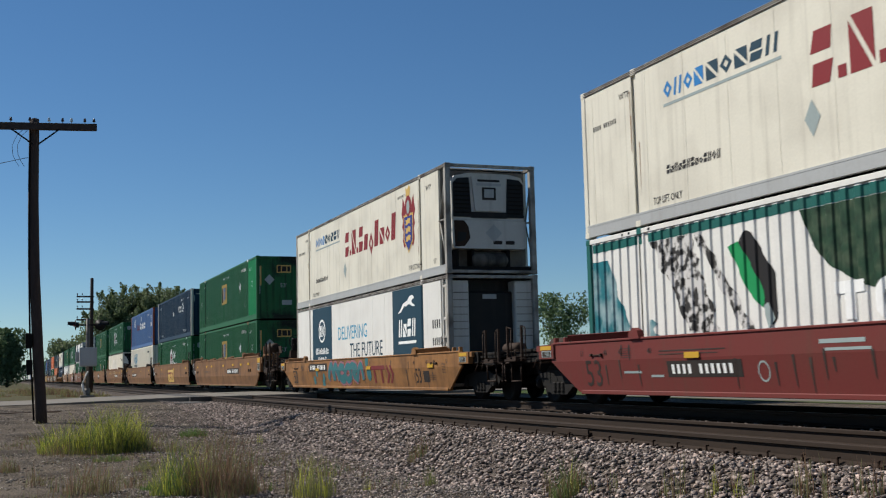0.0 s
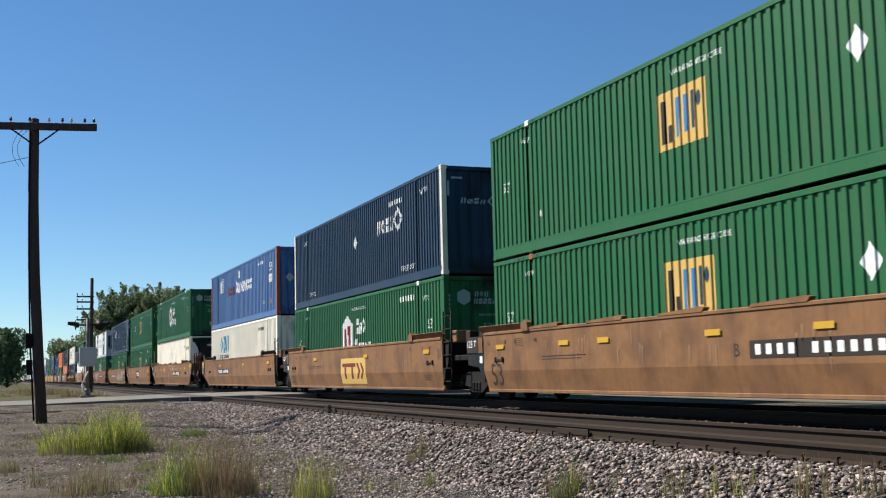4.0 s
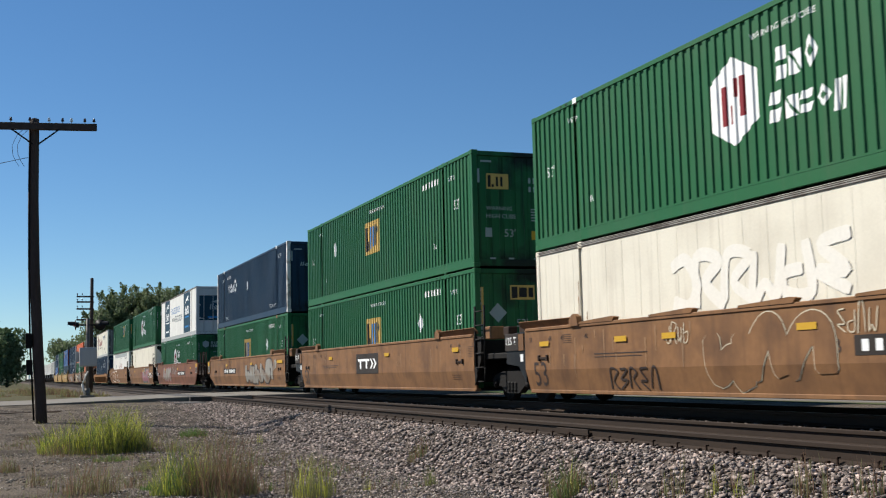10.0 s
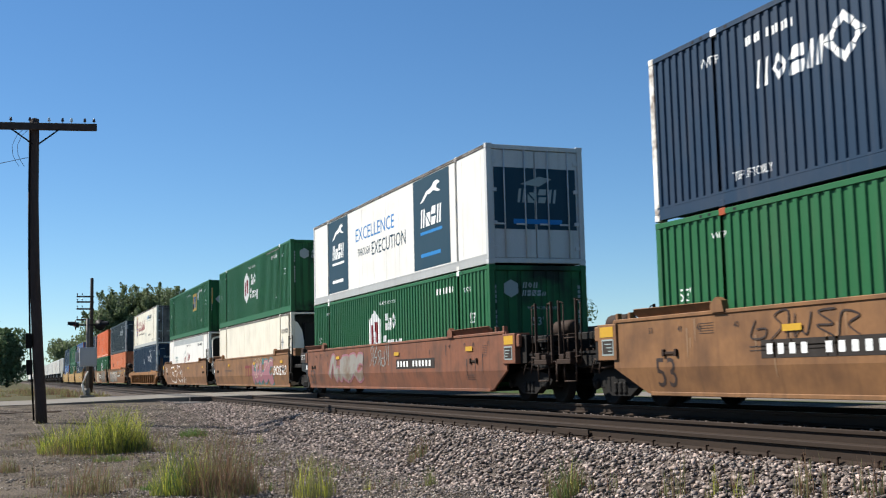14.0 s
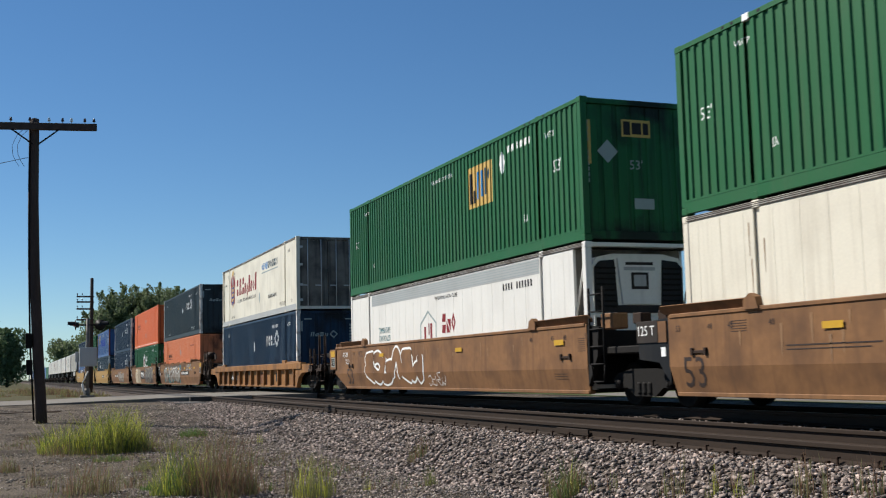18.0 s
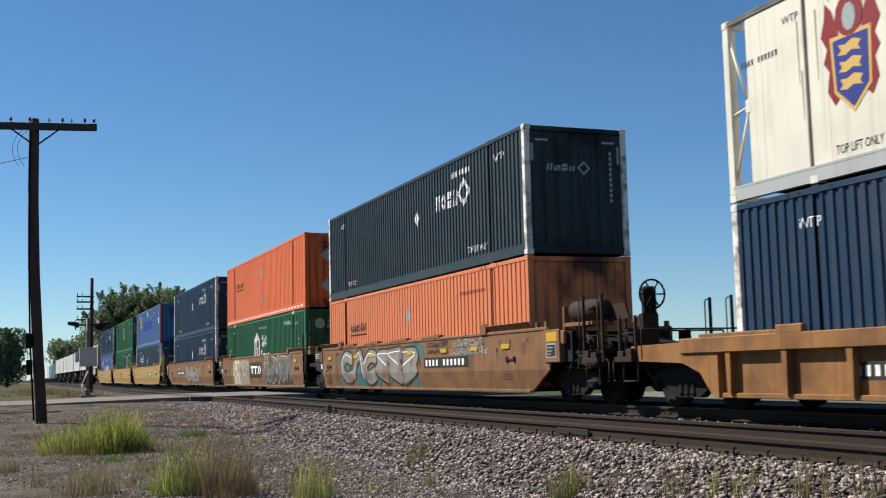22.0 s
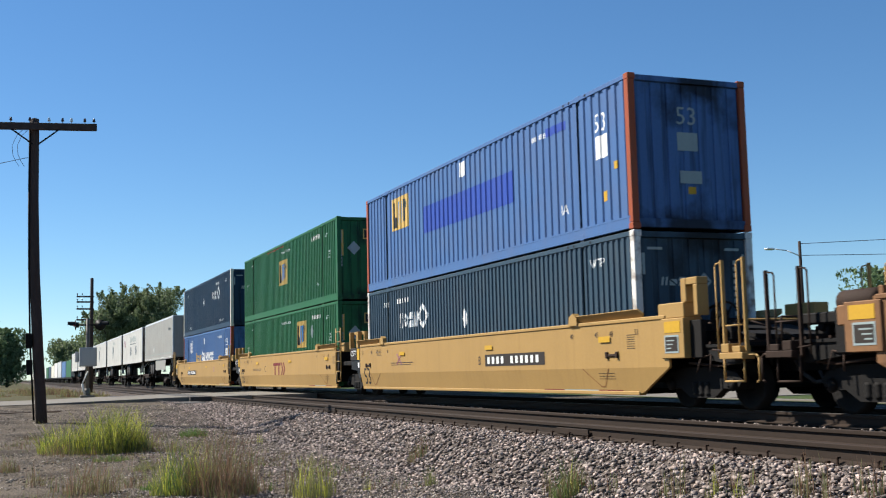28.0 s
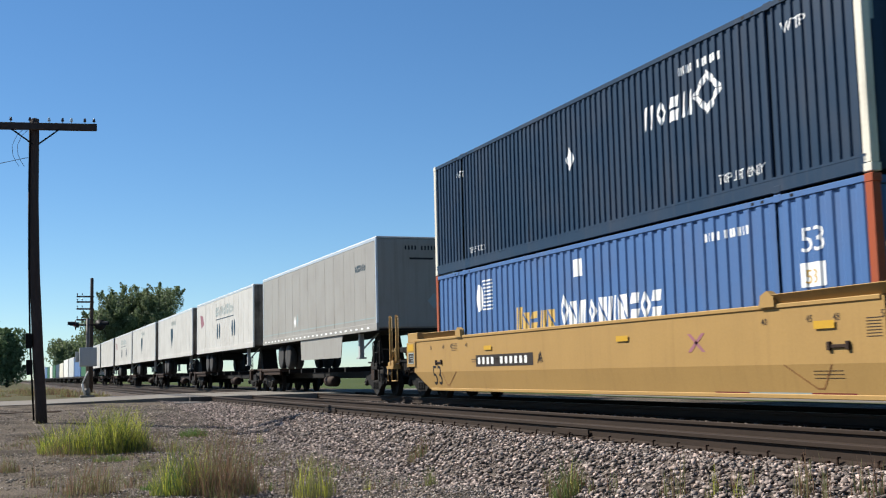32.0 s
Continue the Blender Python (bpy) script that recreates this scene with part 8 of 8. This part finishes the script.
for k in range(120):
    x, y = -12.5 - 14 * rng_w.random() ** 1.1, rng_w.uniform(0.0, 4.6)
    clump("weed", "sparse thin dull weeds in the gravel", x, y, rng_w.uniform(0.25, 0.7), rng_w.uniform(0.08, 0.30), rng_w.randint(20, 80), (BLADE_DRY, BLADE_GREEN if k % 4 == 0 else BLADE_DULL), 200 + k, 0.45, 0.003)
for k in range(12):
    clump("weed", "dull brown weeds round the bright grass", rng_w.uniform(-24, -21.5), rng_w.uniform(-0.3, 3.4), rng_w.uniform(0.5, 0.9), rng_w.uniform(0.3, 0.55), 110, (BLADE_DRY, BLADE_DULL), 300 + k, 0.4, 0.0035)
for k in range(14):
    clump("grass_clump", "dry verge grass past the crossing", -54 - 3.2 * k, random.uniform(-3.5, 3.6), 2.6, 0.45, 500, (BLADE_DULL, BLADE_DRY), 60 + k, 0.4, 0.012)


def tree(label, x, y, h, r, n, mat, seed, base=0.25, leaf=0.30):
    """Trunk with limbs and a crown of many small leaf clusters with gaps."""
    rng = random.Random(seed)
    ob = thing("tree", label, "tree")
    ob.location = (x, y, ground_z(x, y))
    bm = bmesh.new()
    rod(bm, (0, 0, -0.2), (0.1, 0, h * 0.5), h * 0.028, h * 0.015, seg=8)
    tips = []
    for k in range(11):
        a, z0 = k * 2.4 + rng.random(), h * rng.uniform(base, 0.5)
        ln = r * rng.uniform(0.5, 0.95)
        tip = Vector((math.cos(a) * ln, math.sin(a) * ln, z0 + (h - z0) * rng.uniform(0.25, 0.85)))
        rod(bm, (0.1 * z0 / h, 0, z0), tip * 0.9, h * 0.011, h * 0.003, seg=6)
        tips.append(tip)
    part("trunk", bm, BARK, ob)
    lobes = [(t, r * rng.uniform(0.28, 0.5)) for t in tips] + [(Vector((rng.uniform(-0.4, 0.4) * r, rng.uniform(-0.4, 0.4) * r, h * rng.uniform(0.6, 0.95))), r * rng.uniform(0.25, 0.45)) for _ in range(10)]
    if base < 0.1:
        lobes += [(Vector((rng.uniform(-0.6, 0.6) * r, rng.uniform(-0.6, 0.6) * r, h * rng.uniform(0.08, 0.5))), r * rng.uniform(0.4, 0.6)) for _ in range(14)]
    sprigs = []
    for k in range(90):
        c, lr = rng.choice(lobes)
        way = Vector((rng.gauss(0, 0.6), rng.gauss(0, 0.6), rng.uniform(0.4, 1.6))).normalized()
        sprigs.append((c + way * lr * 0.7, way, r * rng.uniform(0.25, 0.55)))
    verts, faces = [], []
    for i in range(n):
        c, lr = lobes[i % len(lobes)]
        d = Vector((rng.gauss(0, 1), rng.gauss(0, 1), rng.gauss(0, 0.8))).normalized() * lr * rng.random() ** 0.35
        p = c + d
        if i % 3 == 0:
            d = Vector((rng.gauss(0, 1), rng.gauss(0, 1), rng.gauss(0, 1))).normalized()
            rr = (0.72 + 0.3 * noise.noise(d * 2.3 + Vector((seed, 0, 0)))) * rng.random() ** 0.3
            p = Vector((0, 0, h * (base + 1) * 0.5)) + Vector((d.x * r * rr, d.y * r * rr, d.z * h * (1 - base) * 0.56 * rr))
        elif i % 3 == 1:
            c, way, lr = sprigs[i // 3 % 90]
            t = rng.random()
            p = c + way * lr * t + Vector((rng.gauss(0, 1), rng.gauss(0, 1), rng.gauss(0, 1))) * lr * 0.16 * (1.1 - t)
        if p.z < h * base * 0.6 + 0.1 or p.z > h * 1.06:
            continue
        nrm = (d.normalized() + Vector((rng.gauss(0, 0.6), rng.gauss(0, 0.6), rng.gauss(0, 0.6) + 0.3))).normalized()
        u = nrm.orthogonal().normalized()
        w = nrm.cross(u)
        s = leaf * rng.uniform(0.6, 1.3)
        o = len(verts)
        k = rng.uniform(0, 6.3)
        u, w = u * math.cos(k) + w * math.sin(k), w * math.cos(k) - u * math.sin(k)
        verts += [tuple(p - u * s), tuple(p + w * s * 0.45 + nrm * s * 0.1), tuple(p + u * s), tuple(p - w * s * 0.45)]
        faces.append((o, o + 1, o + 2, o + 3))
    me = bpy.data.meshes.new("crown")
    me.from_pydata(verts, [], faces)
    me.materials.append(mat)
    new("crown", me).parent = ob
    return ob


tree("broad green cottonwood tree behind the train", -203, 17.2, 16.0, 4.2, 19000, LEAF, 1, 0.25, 0.22)
tree("broad green cottonwood tree behind the train", -206, 21.5, 16.9, 5.2, 24000, LEAF, 2, 0.25, 0.22)
tree("broad green tree behind the train", -200, 24.5, 15.6, 4.6, 19000, LEAF, 3, 0.25, 0.22)
for k, (x, y, h, r) in enumerate(((-330, 14.5, 11.5, 4.2), (-310, 18, 10.5, 4.5), (-290, 20, 11, 4.5), (-350, 22, 14, 5), (-270, 22, 10, 4.5), (-380, 17, 12, 4))):
    tree("far green tree in the row behind the line", x, y, h, r, 2500, LEAF, 10 + k, 0.15, 0.45)
tree("dark green tree beyond the crossing", -165, 0.2, 7.6, 2.7, 9000, LEAF_DARK, 31, 0.02, 0.24)
tree("dark green tree beyond the crossing", -168, -3.6, 9.0, 3.4, 9000, LEAF_DARK, 32, 0.02, 0.24)
tree("green tree behind the street pole", -64, 58.5, 7.2, 3.0, 5000, LEAF_DARK, 41, 0.2, 0.16)
tree("green tree behind the street pole", -58, 62, 7.0, 3.2, 5000, LEAF_DARK, 42, 0.2, 0.16)
tree("dark green tree behind the lawn", -150, 60, 12.5, 4.5, 5000, LEAF_DARK, 43, 0.15, 0.25)
tree("dark green tree behind the lawn", -143, 74, 11, 4.5, 5000, LEAF_DARK, 44, 0.15, 0.25)


# ---- what moves ----
def offset(t):
    """Metres that the train has gone at t seconds."""
    small = {8: 0.05, 9: 0.21, 10: -0.10, 11: -0.08, 21: 0.06, 22: 0.06}.get(t, 0.0)
    return 11.0196 * (t - 16) + 0.01107 * (t - 16) ** 2 + small


def motions():
    for ob, x, y, z in MOVERS:
        walk(ob, [(float(t), pose(x + offset(t), y, z)) for t in range(33)])
    steps_ = 512
    for w, wx in WHEELS:
        rows = []
        for k in range(steps_ + 1):
            t = 32.0 * k / steps_
            rows.append((t, pose(wx, 0, WHEEL_R, 0, math.degrees(offset(t) / WHEEL_R) % 360, 0)))
        walk(w, rows)


motions()
